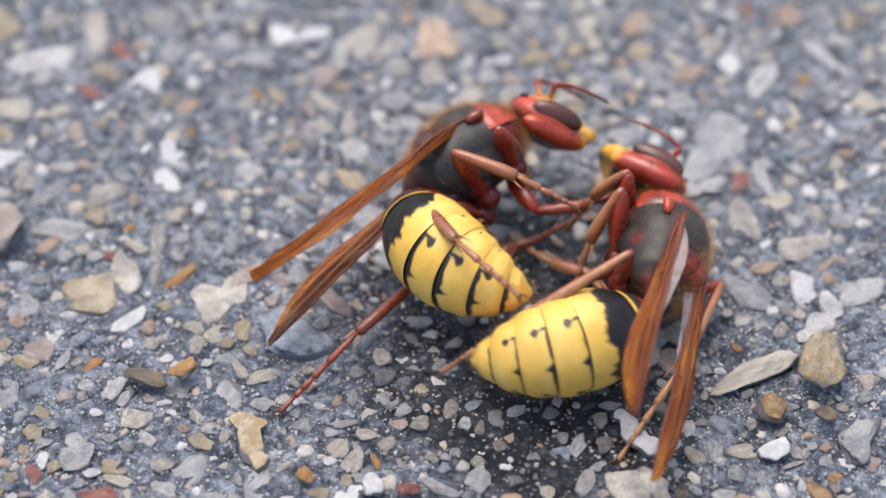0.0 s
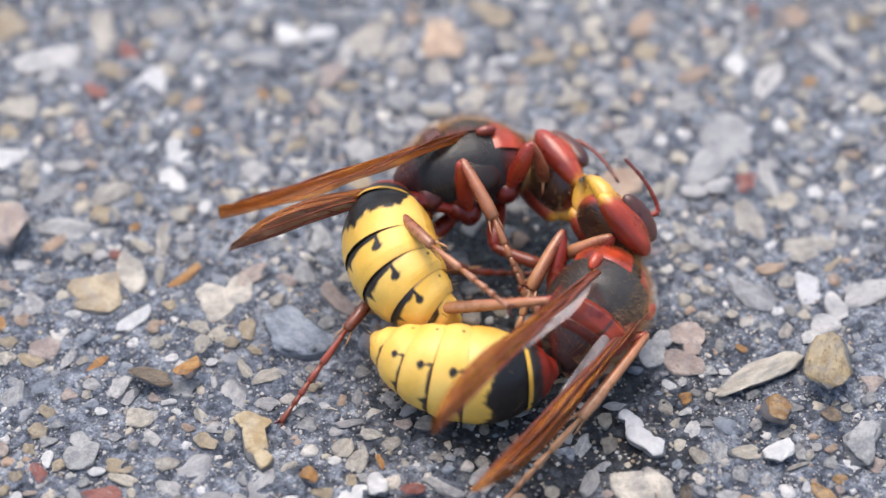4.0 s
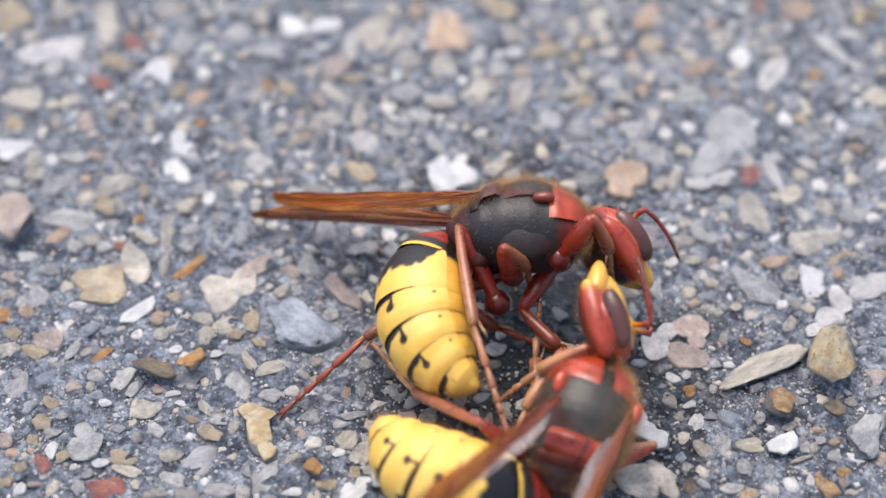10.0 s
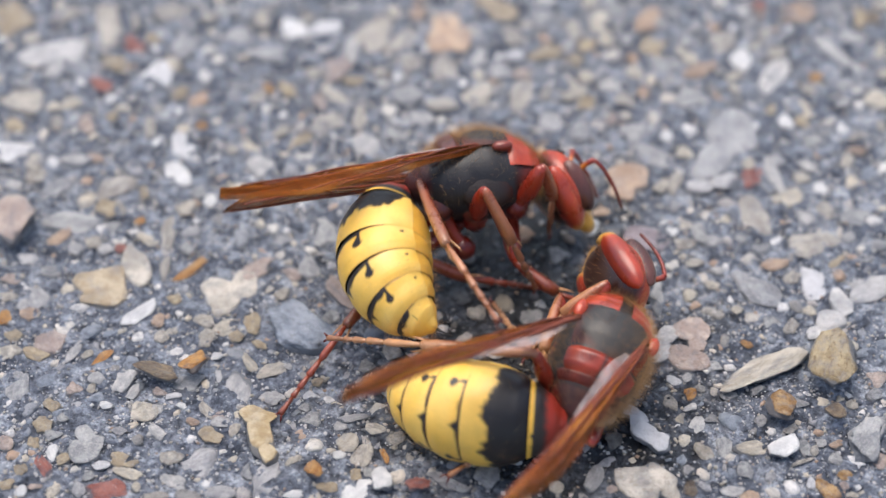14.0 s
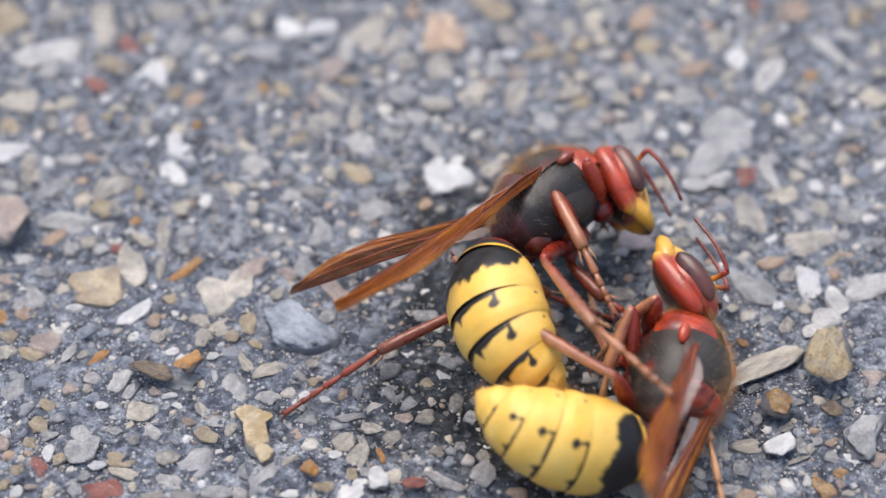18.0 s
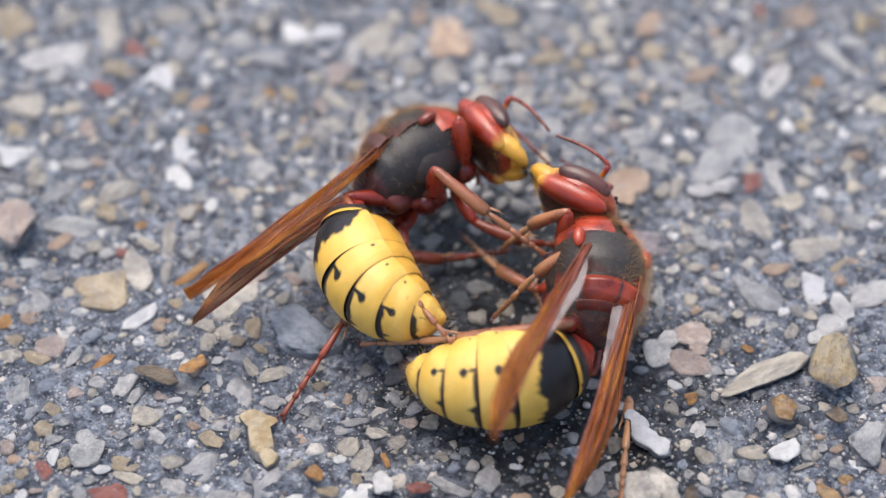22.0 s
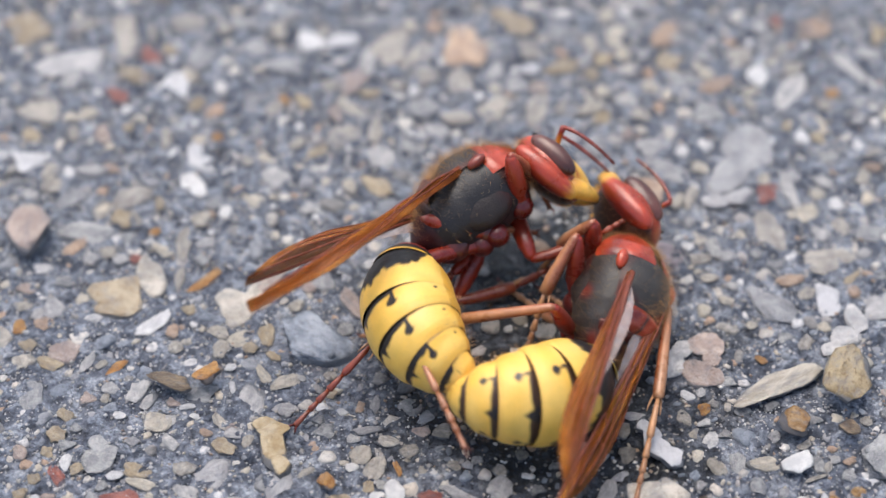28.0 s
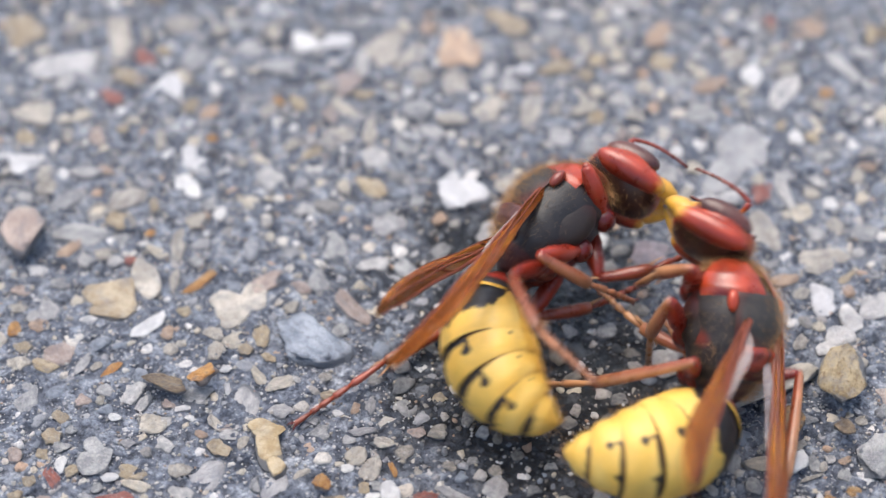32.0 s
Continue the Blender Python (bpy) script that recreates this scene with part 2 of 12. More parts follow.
WHITE = stone_material("stone_white", (0.60, 0.60, 0.605), (0.76, 0.755, 0.75), 0.5, (0.56, 0.53, 0.49), 0.2, 1.5, 0.08, False)
BEIGE = stone_material("stone_beige", (0.32, 0.295, 0.26), (0.56, 0.52, 0.46), 0.55, (0.26, 0.21, 0.16))
GREY = stone_material("stone_grey", (0.22, 0.225, 0.235), (0.44, 0.44, 0.44), 0.55, (0.56, 0.53, 0.49))
BLUE = stone_material("stone_blue_grey", (0.13, 0.155, 0.20), (0.34, 0.375, 0.43), 0.3, (0.12, 0.13, 0.15), 0.5, 1.1, 0.3)
TAN = stone_material("stone_tan", (0.34, 0.27, 0.18), (0.50, 0.42, 0.30), 0.6, (0.3, 0.2, 0.1))
OCHRE = stone_material("stone_ochre", (0.40, 0.18, 0.05), (0.58, 0.33, 0.12), 0.45, (0.14, 0.05, 0.02))
RED = stone_material("stone_red", (0.26, 0.08, 0.06), (0.42, 0.17, 0.13), 0.5, (0.16, 0.05, 0.04))
PINK = stone_material("stone_pink", (0.36, 0.285, 0.25), (0.52, 0.43, 0.38), 0.55, (0.3, 0.2, 0.16))
PALESTONE = stone_material("stone_pale_grey", (0.37, 0.365, 0.37), (0.57, 0.56, 0.55), 0.5, (0.34, 0.31, 0.29))
CREAM = stone_material("stone_cream", (0.43, 0.385, 0.315), (0.62, 0.575, 0.49), 0.5, (0.38, 0.31, 0.22), 0.35)
PALEOCHRE = stone_material("stone_pale_ochre", (0.44, 0.32, 0.16), (0.62, 0.51, 0.33), 0.5, (0.34, 0.22, 0.10), 0.4, 1.5, 0.2)
PEACH = stone_material("stone_peach", (0.37, 0.26, 0.19), (0.53, 0.40, 0.30), 0.55, (0.3, 0.2, 0.13))
MAUVE = stone_material("stone_mauve", (0.20, 0.17, 0.19), (0.32, 0.27, 0.29), 0.55, (0.14, 0.1, 0.1))
OLIVE = stone_material("stone_olive", (0.20, 0.145, 0.072), (0.42, 0.34, 0.21), 0.5, (0.13, 0.07, 0.02), 0.7, 1.3)
AMBERSTONE = stone_material("stone_amber", (0.30, 0.16, 0.06), (0.55, 0.37, 0.19), 0.3, (0.12, 0.06, 0.02), 0.5)
ASH = stone_material("stone_ash_grey", (0.29, 0.29, 0.295), (0.43, 0.43, 0.43), 0.6, (0.50, 0.49, 0.47), 0.4, 2.0)
BROWN = stone_material("stone_brown", (0.14, 0.10, 0.07), (0.30, 0.23, 0.15), 0.5, (0.05, 0.04, 0.03), 0.6)


# ---- mesh helpers ----
def mesh_of(name, bm, mat, smooth=True):
    me = bpy.data.meshes.new(name)
    bm.to_mesh(me)
    bm.free()
    if smooth:
        me.polygons.foreach_set("use_smooth", [True] * len(me.polygons))
    me.materials.append(mat)
    return me


def part(name, bm, mat, parent, label="", smooth=True):
    """ONE mesh object under a thing or under a part."""
    ob = new(name, mesh_of(name, bm, mat, smooth))
    ob.parent = parent
    return tagged(ob, label)


def tint_layer(bm):
    return bm.verts.layers.float_color.get("tint") or bm.verts.layers.float_color.new("tint")


def grid_faces(bm, rings, closed):
    for a, b in zip(rings, rings[1:]):
        m = len(a)
        for i in range(m if closed else m - 1):
            j = (i + 1) % m
            bm.faces.new((a[i], a[j], b[j], b[i]))


def loft(rows, colour, around=32, span=(0.0, 360.0), caps=True, bm=None):
    """Rings along a line. rows: (centre, along, up, half width, top, bottom, key). The angle 0 is the back, 90 the left side.
    colour(key, angle) gives the marking."""
    bm = bm or bmesh.new()
    tint = tint_layer(bm)
    closed = span[1] - span[0] > 359
    rings = []
    steps = around if closed else around + 1
    for centre, along, up, wide, top, bottom, key in rows:
        left = up.cross(along)
        ring = []
        for i in range(steps):
            a = radians(span[0] + (span[1] - span[0]) * i / around)
            ca, sa = math.cos(a), math.sin(a)
            v = bm.verts.new((centre + up * ((top if ca > 0 else bottom) * ca) + left * (wide * sa)) * 0.001)
            v[tint] = (*colour(key, (math.degrees(a) + 180) % 360 - 180), 1)
            ring.append(v)
        rings.append(ring)
    grid_faces(bm, rings, closed)
    if closed and caps:
        bm.faces.new(list(reversed(rings[0])))
        bm.faces.new(rings[-1])
    return bm


def ball(centre, size, colour, bm=None, turn=None, seg=20, rings=12):
    """An ellipsoid (mm) with a colour from its local direction."""
    bm = bm or bmesh.new()
    tint = tint_layer(bm)
    m = Matrix.Translation(Vector(centre) * 0.001) @ (turn or Matrix.Identity(4)) @ Matrix.Diagonal((size[0] * 0.001, size[1] * 0.001, size[2] * 0.001, 1))
    made = bmesh.ops.create_uvsphere(bm, u_segments=seg, v_segments=rings, radius=1.0)["verts"]
    for v in made:
        c = colour(v.co) if callable(colour) else colour
        v.co = m @ v.co
        v[tint] = (*c, 1)
    return bm


def tube(points, radii, colour, around=8, bm=None, flat=1.0):
    """A round limb through points (mm)."""
    pts = [Vector(p) for p in points]
    rows = []
    up = Vector((0, 0, 1))
    for i, p in enumerate(pts):
        d = (pts[min(i + 1, len(pts) - 1)] - pts[max(i - 1, 0)]).normalized()
        u = up - d * up.dot(d)
        u = u.normalized() if u.length > 1e-4 else Vector((0, 1, 0))
        up = u
        rows.append((p, d, u, radii[i] * flat, radii[i], radii[i], i / (len(pts) - 1)))
    fn = colour if callable(colour) else (lambda k, a: colour)
    return loft(rows, fn, around, bm=bm)


def blend(a, b, t):
    t = max(0.0, min(1.0, t))
    return tuple(x + (y - x) * t for x, y in zip(a, b))


def curve_at(table, x):
    """Smooth value between rows (x, value...)."""
    if x <= table[0][0]:
        return table[0][1:]
    for p, q in zip(table, table[1:]):
        if x <= q[0]:
            t = (x - p[0]) / (q[0] - p[0])
            t = t * t * (3 - 2 * t) * 0.5 + t * 0.5
            return tuple(a + (b - a) * t for a, b in zip(p[1:], q[1:]))
    return table[-1][1:]


BLACK, SOOT = (0.010, 0.008, 0.008), (0.028, 0.022, 0.020)
REDBROWN, DEEPRED, BRIGHTRED = (0.25, 0.022, 0.009), (0.11, 0.008, 0.005), (0.46, 0.056, 0.018)
YELLOW, PALE, AMBER = (0.79, 0.465, 0.065), (0.83, 0.59, 0.17), (0.62, 0.27, 0.03)
TANLEG, BROWNLEG = (0.54, 0.29, 0.14), (0.15, 0.038, 0.014)


# ---- the hornet, in millimetres: x forward, y to its left, z to its back ----
THORAX = [(-4.6, 0.48, 0.48, 0.5), (-4.2, 1.19, 0.97, 1.08), (-3.5, 1.94, 1.54, 1.8), (-2.4, 2.51, 2.24, 2.34), (-1.0, 2.77, 2.68, 2.7), (0.6, 2.86, 2.82, 2.83), (1.9, 2.68, 2.6, 2.66), (3.0, 2.2, 1.98, 2.12), (3.8, 1.58, 1.32, 1.44), (4.4, 0.79, 0.7, 0.81)]


def thorax_rows(x0, x1, count, grow=0.0):
    rows = []
    for i in range(count):
        x = x0 + (x1 - x0) * i / (count - 1)
        w, t, b = curve_at(THORAX, x)
        edge = grow * min(1.0, 4.0 * min(i, count - 1 - i) / (count - 1))
        rows.append((Vector((x, 0, -0.3 - 0.06 * abs(x))), Vector((1, 0, 0)), Vector((0, 0, 1)), w + edge, t + edge, b + edge, x))
    return rows


def thorax_colour(x, a, dark=1.0):
    side = abs(a)
    c = (0.019, 0.019, 0.021) if dark > 0.5 else (0.034, 0.031, 0.029)
    c = blend(c, REDBROWN, 0.8 * min(1.0, max(0.0, (x - 2.0) * 1.2)) if 70 < side < 150 else 0.0)
    if x < -3.3:
        c = blend(c, DEEPRED, 0.45)
    if dark < 0.5 and side > 50:
        c = blend(blend(c, BLACK, 0.4), REDBROWN, -0.5 + 2.2 * noise.noise(Vector((x * 0.55, a * 0.022, 11))))
    return blend(c, (0.032, 0.030, 0.032) if dark > 0.5 else (0.055, 0.043, 0.036), 0.35 * noise.noise(Vector((x * 0.9, a * 0.03, 3))) + 0.2)


def scutum_colour(x, a, dark=0.0):
    edge = math.hypot(a / 50, (x - 0.75) / 1.85) + 0.08 * noise.noise(Vector((x, a * 0.05, 2)))
    dark = max(dark, 0.85 * min(1.0, max(0.0, (a + 30) / 12)))
    c = blend((0.048, 0.044, 0.040), blend(REDBROWN, SOOT, dark), (edge - 0.86) * 7)
    return blend(c, blend(BRIGHTRED, SOOT, dark), (edge - 1.05) * 4)


def red_colour(x, a):
    return blend(BRIGHTRED, DEEPRED, 0.28 + 0.8 * noise.noise(Vector((x * 0.8, a * 0.035, 7))))


def make_thorax(hornet, dark):
    part("thorax", loft(thorax_rows(-4.6, 4.4, 44), lambda x, a: thorax_colour(x, a, dark), 64), BACK, hornet, "black glossy thorax with red-brown plates")
    part("mesoscutum", loft(thorax_rows(-0.95, 2.6, 22, 0.16), lambda x, a: scutum_colour(x, a, dark), 40, (-52, 52)), BACK, hornet, "dark shield with red-brown rim")
    part("scutellum", loft(thorax_rows(-2.65, -1.12, 16, 0.40), lambda x, a: blend(red_colour(x, a), SOOT, max(dark, 1 - abs(a) / 4)), 32, (-47, 47)), CHITIN, hornet, "dark brown back plate" if dark > 0.5 else "red-brown back plate")
    part("metanotum", loft(thorax_rows(-3.1, -2.5, 8, 0.14), lambda x, a: blend(red_colour(x, a), BLACK, 0.7 + 0.3 * dark), 24, (-58, 58)), BACK, hornet, "narrow dark brown plate")
    for side in (1, -1):
        flank = 80 if dark else 100
        part("pronotum", loft(thorax_rows(1.75, 4.2, 18, 0.24), red_colour, 22, (9, flank) if side > 0 else (-flank, -9)), CHITIN, hornet, "red-brown collar plate")
        part("tegula", ball((1.45, side * 2.45, 1.3), (0.68, 0.4, 0.34), blend(BRIGHTRED, SOOT, 0.7 * dark)), CHITIN, hornet, "glossy red-brown wing cover")
        part("pleuron", ball((0.2, side * 2.0, -1.1), (2.0, 0.85, 1.5), lambda d: blend(SOOT, DEEPRED, d.x * 0.9 - 0.4 + (0.0 if dark else 0.4))), BACK, hornet, "black side plate" if dark else "dark red-brown side plate")
        for x, z, r in ((2.2, -2.0, 1.0), (-0.5, -2.3, 1.0), (-2.7, -1.9, 1.05)):
            part("coxa", ball((x, side * 1.05, z), (r, 0.8, 1.05), lambda d: blend(blend(DEEPRED, BRIGHTRED, 0.3 + 0.5 * noise.noise(d * 2) - 0.4 * d.x), BLACK, 0.85 * dark)), CHITIN, hornet, "black leg base" if dark else "red-brown leg base")
    # tan hair on the back and the flanks
    bm = bmesh.new()
    rnd = random.Random(5)
    for _ in range(6200):
        x = rnd.uniform(-4.2, 4.2)
        a = radians(rnd.gauss(0, 34) if rnd.random() < (0.95 if dark else 0.25) else rnd.choice((-1, 1, -1, -1)) * rnd.gauss(66, 24))
        if not dark and rnd.random() < 0.5:
            a = -abs(a)
        if rnd.random() < 0.22:
            # a thick collar round the neck
            x, a = rnd.uniform(3.3, 4.4), rnd.uniform(0, 6.283)
        w, t, b = curve_at(THORAX, x)
        ca, sa = math.cos(a), math.sin(a)
        root = Vector((x, w * sa, -0.3 - 0.06 * abs(x) + (t if ca > 0 else b) * ca))
        out = Vector((rnd.uniform(-0.5, 0.25), sa + rnd.uniform(-0.3, 0.3), ca + rnd.uniform(-0.3, 0.3))).normalized()
        hair(bm, root, out, rnd.uniform(0.3, 1.15), 0.0062, rnd)
    tagged(part("hair", bm, HAIR, hornet, "short tan hair on the thorax", smooth=False), kind="stuff")


def hair(bm, root, out, length, thick, rnd):
    side = out.cross(Vector((rnd.uniform(-1, 1), rnd.uniform(-1, 1), rnd.uniform(-1, 1)))).normalized() * thick
    other = out.cross(side).normalized() * thick
    tip = bm.verts.new((root + out * length + Vector((0, 0, -0.1 * length))) * 0.001)
    base = [bm.verts.new((root + v) * 0.001) for v in (side, other * 0.9 - side * 0.5, -other * 0.9 - side * 0.5)]
    for i in range(3):
        bm.faces.new((base[i], base[(i + 1) % 3], tip))


def skull_colour(d):
    """Yellow face, red-brown crown and cheeks."""
    face = d.x - 0.35 - 0.35 * max(0.0, d.z)
    c = blend(BRIGHTRED, REDBROWN, 0.4 - 0.5 * d.x + 0.5 * noise.noise(d * 2.2))
    c = blend(c, (0.03, 0.012, 0.008), -d.x * 3.0 - 0.3)
    return blend(c, YELLOW, face * 5) if d.z < 0.8 else c


def cheek_colour(d):
    c = blend(BRIGHTRED, REDBROWN, 0.35 + 0.6 * noise.noise(d * 2.5))
    c = blend(c, DEEPRED, -d.x * 1.2 - 0.35)
    return blend(c, YELLOW, -d.z * 3.2 - 2.15 + 0.5 * d.x + 0.4 * noise.noise(d * 4))


def make_head(hornet):
    """Pivot at the neck; the mandibles point down (-z), the face looks forward (+x)."""
    skull = part("head", ball((1.35, 0, -0.9), (1.5, 2.55, 2.7), skull_colour, seg=40, rings=30), CHITIN, hornet, "red-brown head with a yellow face")
    part("clypeus", ball((2.15, 0, -1.9), (0.85, 1.5, 2.0), lambda d: blend(blend(YELLOW, AMBER, d.z * 0.8 - 0.2), REDBROWN, abs(d.y) * 8 - 6.6)), CHITIN, skull, "yellow face shield")
    part("frons", ball((2.4, 0, -0.3), (0.55, 1.15, 1.1), lambda d: blend(YELLOW, REDBROWN, d.z * 1.6 - 0.5)), CHITIN, skull, "yellow brow plate")
    for side in (1, -1):
        turn = Matrix.Rotation(radians(side * 24), 4, "Z") @ Matrix.Rotation(radians(side * 8), 4, "X") @ Matrix.Rotation(radians(-9), 4, "Y")
        part("eye", ball((1.90, side * 1.93, -0.50), (0.80, 0.68, 1.86), lambda d: blend((0.06, 0.016, 0.010), (0.15, 0.05, 0.035), d.z * 0.5 + 0.4), turn=turn, seg=28, rings=20), EYE, skull, "dark brown kidney-shaped compound eye")
        lean = Matrix.Rotation(radians(-7), 4, "Y")
        part("cheek", ball((0.86, side * 1.70, -1.0), (0.88, 0.95, 2.5), cheek_colour, turn=lean, seg=28, rings=22), CHITIN, skull, "glossy red-brown cheek, yellow below")
        jaw = tube([(1.25, side * 1.45, -2.2), (1.5, side * 1.4, -2.8), (1.85, side * 1.2, -3.35), (2.15, side * 0.85, -3.9), (2.3, side * 0.42, -4.3), (2.3, side * 0.15, -4.55)], [0.55, 0.66, 0.64, 0.5, 0.32, 0.12],
                   lambda k, a: blend(blend(blend(YELLOW, AMBER, 0.4 * noise.noise(Vector((k * 4, a * 0.02, 3))) + 0.25), BRIGHTRED, 0.8 - k * 3), BLACK, (k - 0.72) * 5), 18)
        part("mandible", jaw, CHITIN, skull, "yellow jaw with a black tip")
        part("scape", tube([(2.75, side * 0.62, -0.1), (3.1, side * 0.9, 0.15), (3.45, side * 1.25, 0.35), (3.7, side * 1.5, 0.45)], [0.2, 0.17, 0.19, 0.22], lambda k, a: blend(AMBER, REDBROWN, k * 1.5), 8), CHITIN_LEG, skull, "red-brown antenna base")
        pts, rad = [], []
        for i in range(23):
            s = i / 22
            pts.append((3.7 + 1.4 * s * (1 - 0.4 * s), side * (1.5 + 0.3 * math.sin(s * 2.6)), 0.45 - 2.4 * s - 1.6 * s * s))
            rad.append((0.165 if i % 2 else 0.135) * (1 - 0.3 * s))
        part("antenna", tube(pts, rad, lambda k, a: blend(REDBROWN, (0.13, 0.03, 0.02), k), 8), CHITIN_LEG, skull, "curved red-brown antenna")
    for side in (1, -1):
        part("ocellus", ball((2.2, side * 0.3, 1.45), (0.16, 0.16, 0.16), BLACK, seg=10, rings=8), EYE, skull)
    bm = bmesh.new()
    rnd = random.Random(9)
    for _ in range(700):
        d = Vector((-abs(rnd.gauss(0.35, 0.3)), rnd.gauss(0, 0.8), rnd.gauss(0.3, 0.8))).normalized()
        hair(bm, Vector((1.4 + d.x * 1.5, d.y * 2.55, -0.9 + d.z * 2.7)), d, rnd.uniform(0.25, 0.7), 0.008, rnd)
    tagged(part("head_hair", bm, HAIR, skull, "short tan hair on the head", smooth=False), kind="stuff")
    for ob in (skull, *skull.children):
        ob.data.transform(Matrix.Translation((-0.0006, 0, -0.0009)) @ Matrix.Scale(0.97, 4))
    return skull


ABDOMEN_LONG, ABDOMEN_BEND = 12.2, 52.0


def abdomen_line(count):
    """The bent middle line of the abdomen from the waist to the sting."""
    p, rows = Vector((0, 0, 0)), []
    for i in range(count + 1):
        s = i / count
        a = radians(-14 + ABDOMEN_BEND * s ** 1.1)
        along = Vector((math.cos(a), 0, math.sin(a)))
        rows.append((p.copy(), along, Vector((-math.sin(a), 0, math.cos(a)))))
        p -= along * (ABDOMEN_LONG / count)
    return rows


def ring_pose(index, curl):
    """The pose of ring index within the abdomen, when the five joints share that many degrees of curl."""
    m = Matrix.Identity(4)
    line = abdomen_line(100)
    for k in range(1, index + 1):
        p = line[round(RINGS[k] * 100)][0] * 0.001
        m = m @ Matrix.Translation(p) @ Matrix.Rotation(radians(-curl / 5), 4, "Y") @ Matrix.Translation(-p)
    return m


GIRTH = [(0.0, 0.47, 0.47), (0.04, 0.8, 0.76), (0.1, 1.55, 1.42), (0.17, 2.2, 2.03), (0.25, 2.7, 2.5), (0.34, 3.0, 2.8), (0.44, 3.12, 2.92), (0.56, 3.02, 2.84), (0.7, 2.62, 2.46), (0.82, 2.0, 1.88), (0.92, 1.18, 1.1), (0.985, 0.38, 0.35), (1.0, 0.09, 0.1)]
RINGS = [0.02, 0.20, 0.465, 0.61, 0.745, 0.87, 1.0]


def ring_colour(index, bold):
    """Markings of the tergite with that number, counted from the waist; u runs from its front to its rear edge."""
    def colour(u, a):
        side = abs(a)
        wob = noise.noise(Vector((a * 0.055, index * 3.1, 1.0)))
        fine = noise.noise(Vector((a * 0.16, index * 5.7, 4.0)))
        body = blend(YELLOW, PALE, 0.35 + 0.5 * noise.noise(Vector((u * 2, a * 0.02, index))))
        if index == 0:
            # red-brown front slope, black behind it, a fine yellow rim
            c = blend((0.30, 0.026, 0.012), SOOT, (u - 0.52 + 0.08 * wob) * 9)
            return YELLOW if u > 0.90 + 0.02 * wob else c
        if index == 1:
            # black front half; its edge runs back in teeth
            edge = 0.64 - 0.04 * math.cos(radians(a * 7)) + 0.09 * fine - 0.16 * max(0.0, (side - 30) / 70) - 0.5 * max(0.0, (side - 95) / 25)
            return blend(BLACK, body, (u - edge) * 26)
        # a black band in front, thick over the back, a thin brown line down the flanks
        near = max(0.0, min(1.0, (56 - side) / 10))
        rim = 0.035 + 0.035 * bold + 0.02 * wob + 0.13 * bold * near * (0.8 + 0.5 * wob)
        c = blend(blend((0.09, 0.038, 0.012), BLACK, near * bold), body, (u - rim) * 30)
        # a dark knob each side, on a short stem from the band, and a small tooth on the middle line
        spot = math.hypot((side - 49) / (4.6 + 1.6 * bold), (u - 0.43) / (0.085 + 0.02 * bold))
        stem = abs(side - 50 - 8 * (0.43 - u)) / (2.0 + 0.9 * bold) if u < 0.44 else 9.0
        tooth = side / 10.0 + (u - 0.05) / (0.16 + 0.26 * bold)
        flank = math.hypot((side - 106) / 5.0, (u - 0.35) / 0.12)
        ink = max(1.25 - spot, 0.35 + 0.85 * bold - stem, (1.0 - tooth) if index < 5 else -1, 0.6 - flank)
        if index == 5:
            ink -= 0.9
        c = blend(c, BLACK, ink * 4)
        if u > 0.93:
            c = blend(c, AMBER, (u - 0.93) * 6)
        return c
    return colour


def sternite_colour(index):
    def colour(u, a):
        c = blend(YELLOW, AMBER, 0.35 + 0.4 * noise.noise(Vector((u * 3, a * 0.05, index))))
        return blend(BLACK, c, (u - 0.16) * 12) if index > 0 else blend(BLACK, DEEPRED, 0.3)
    return colour


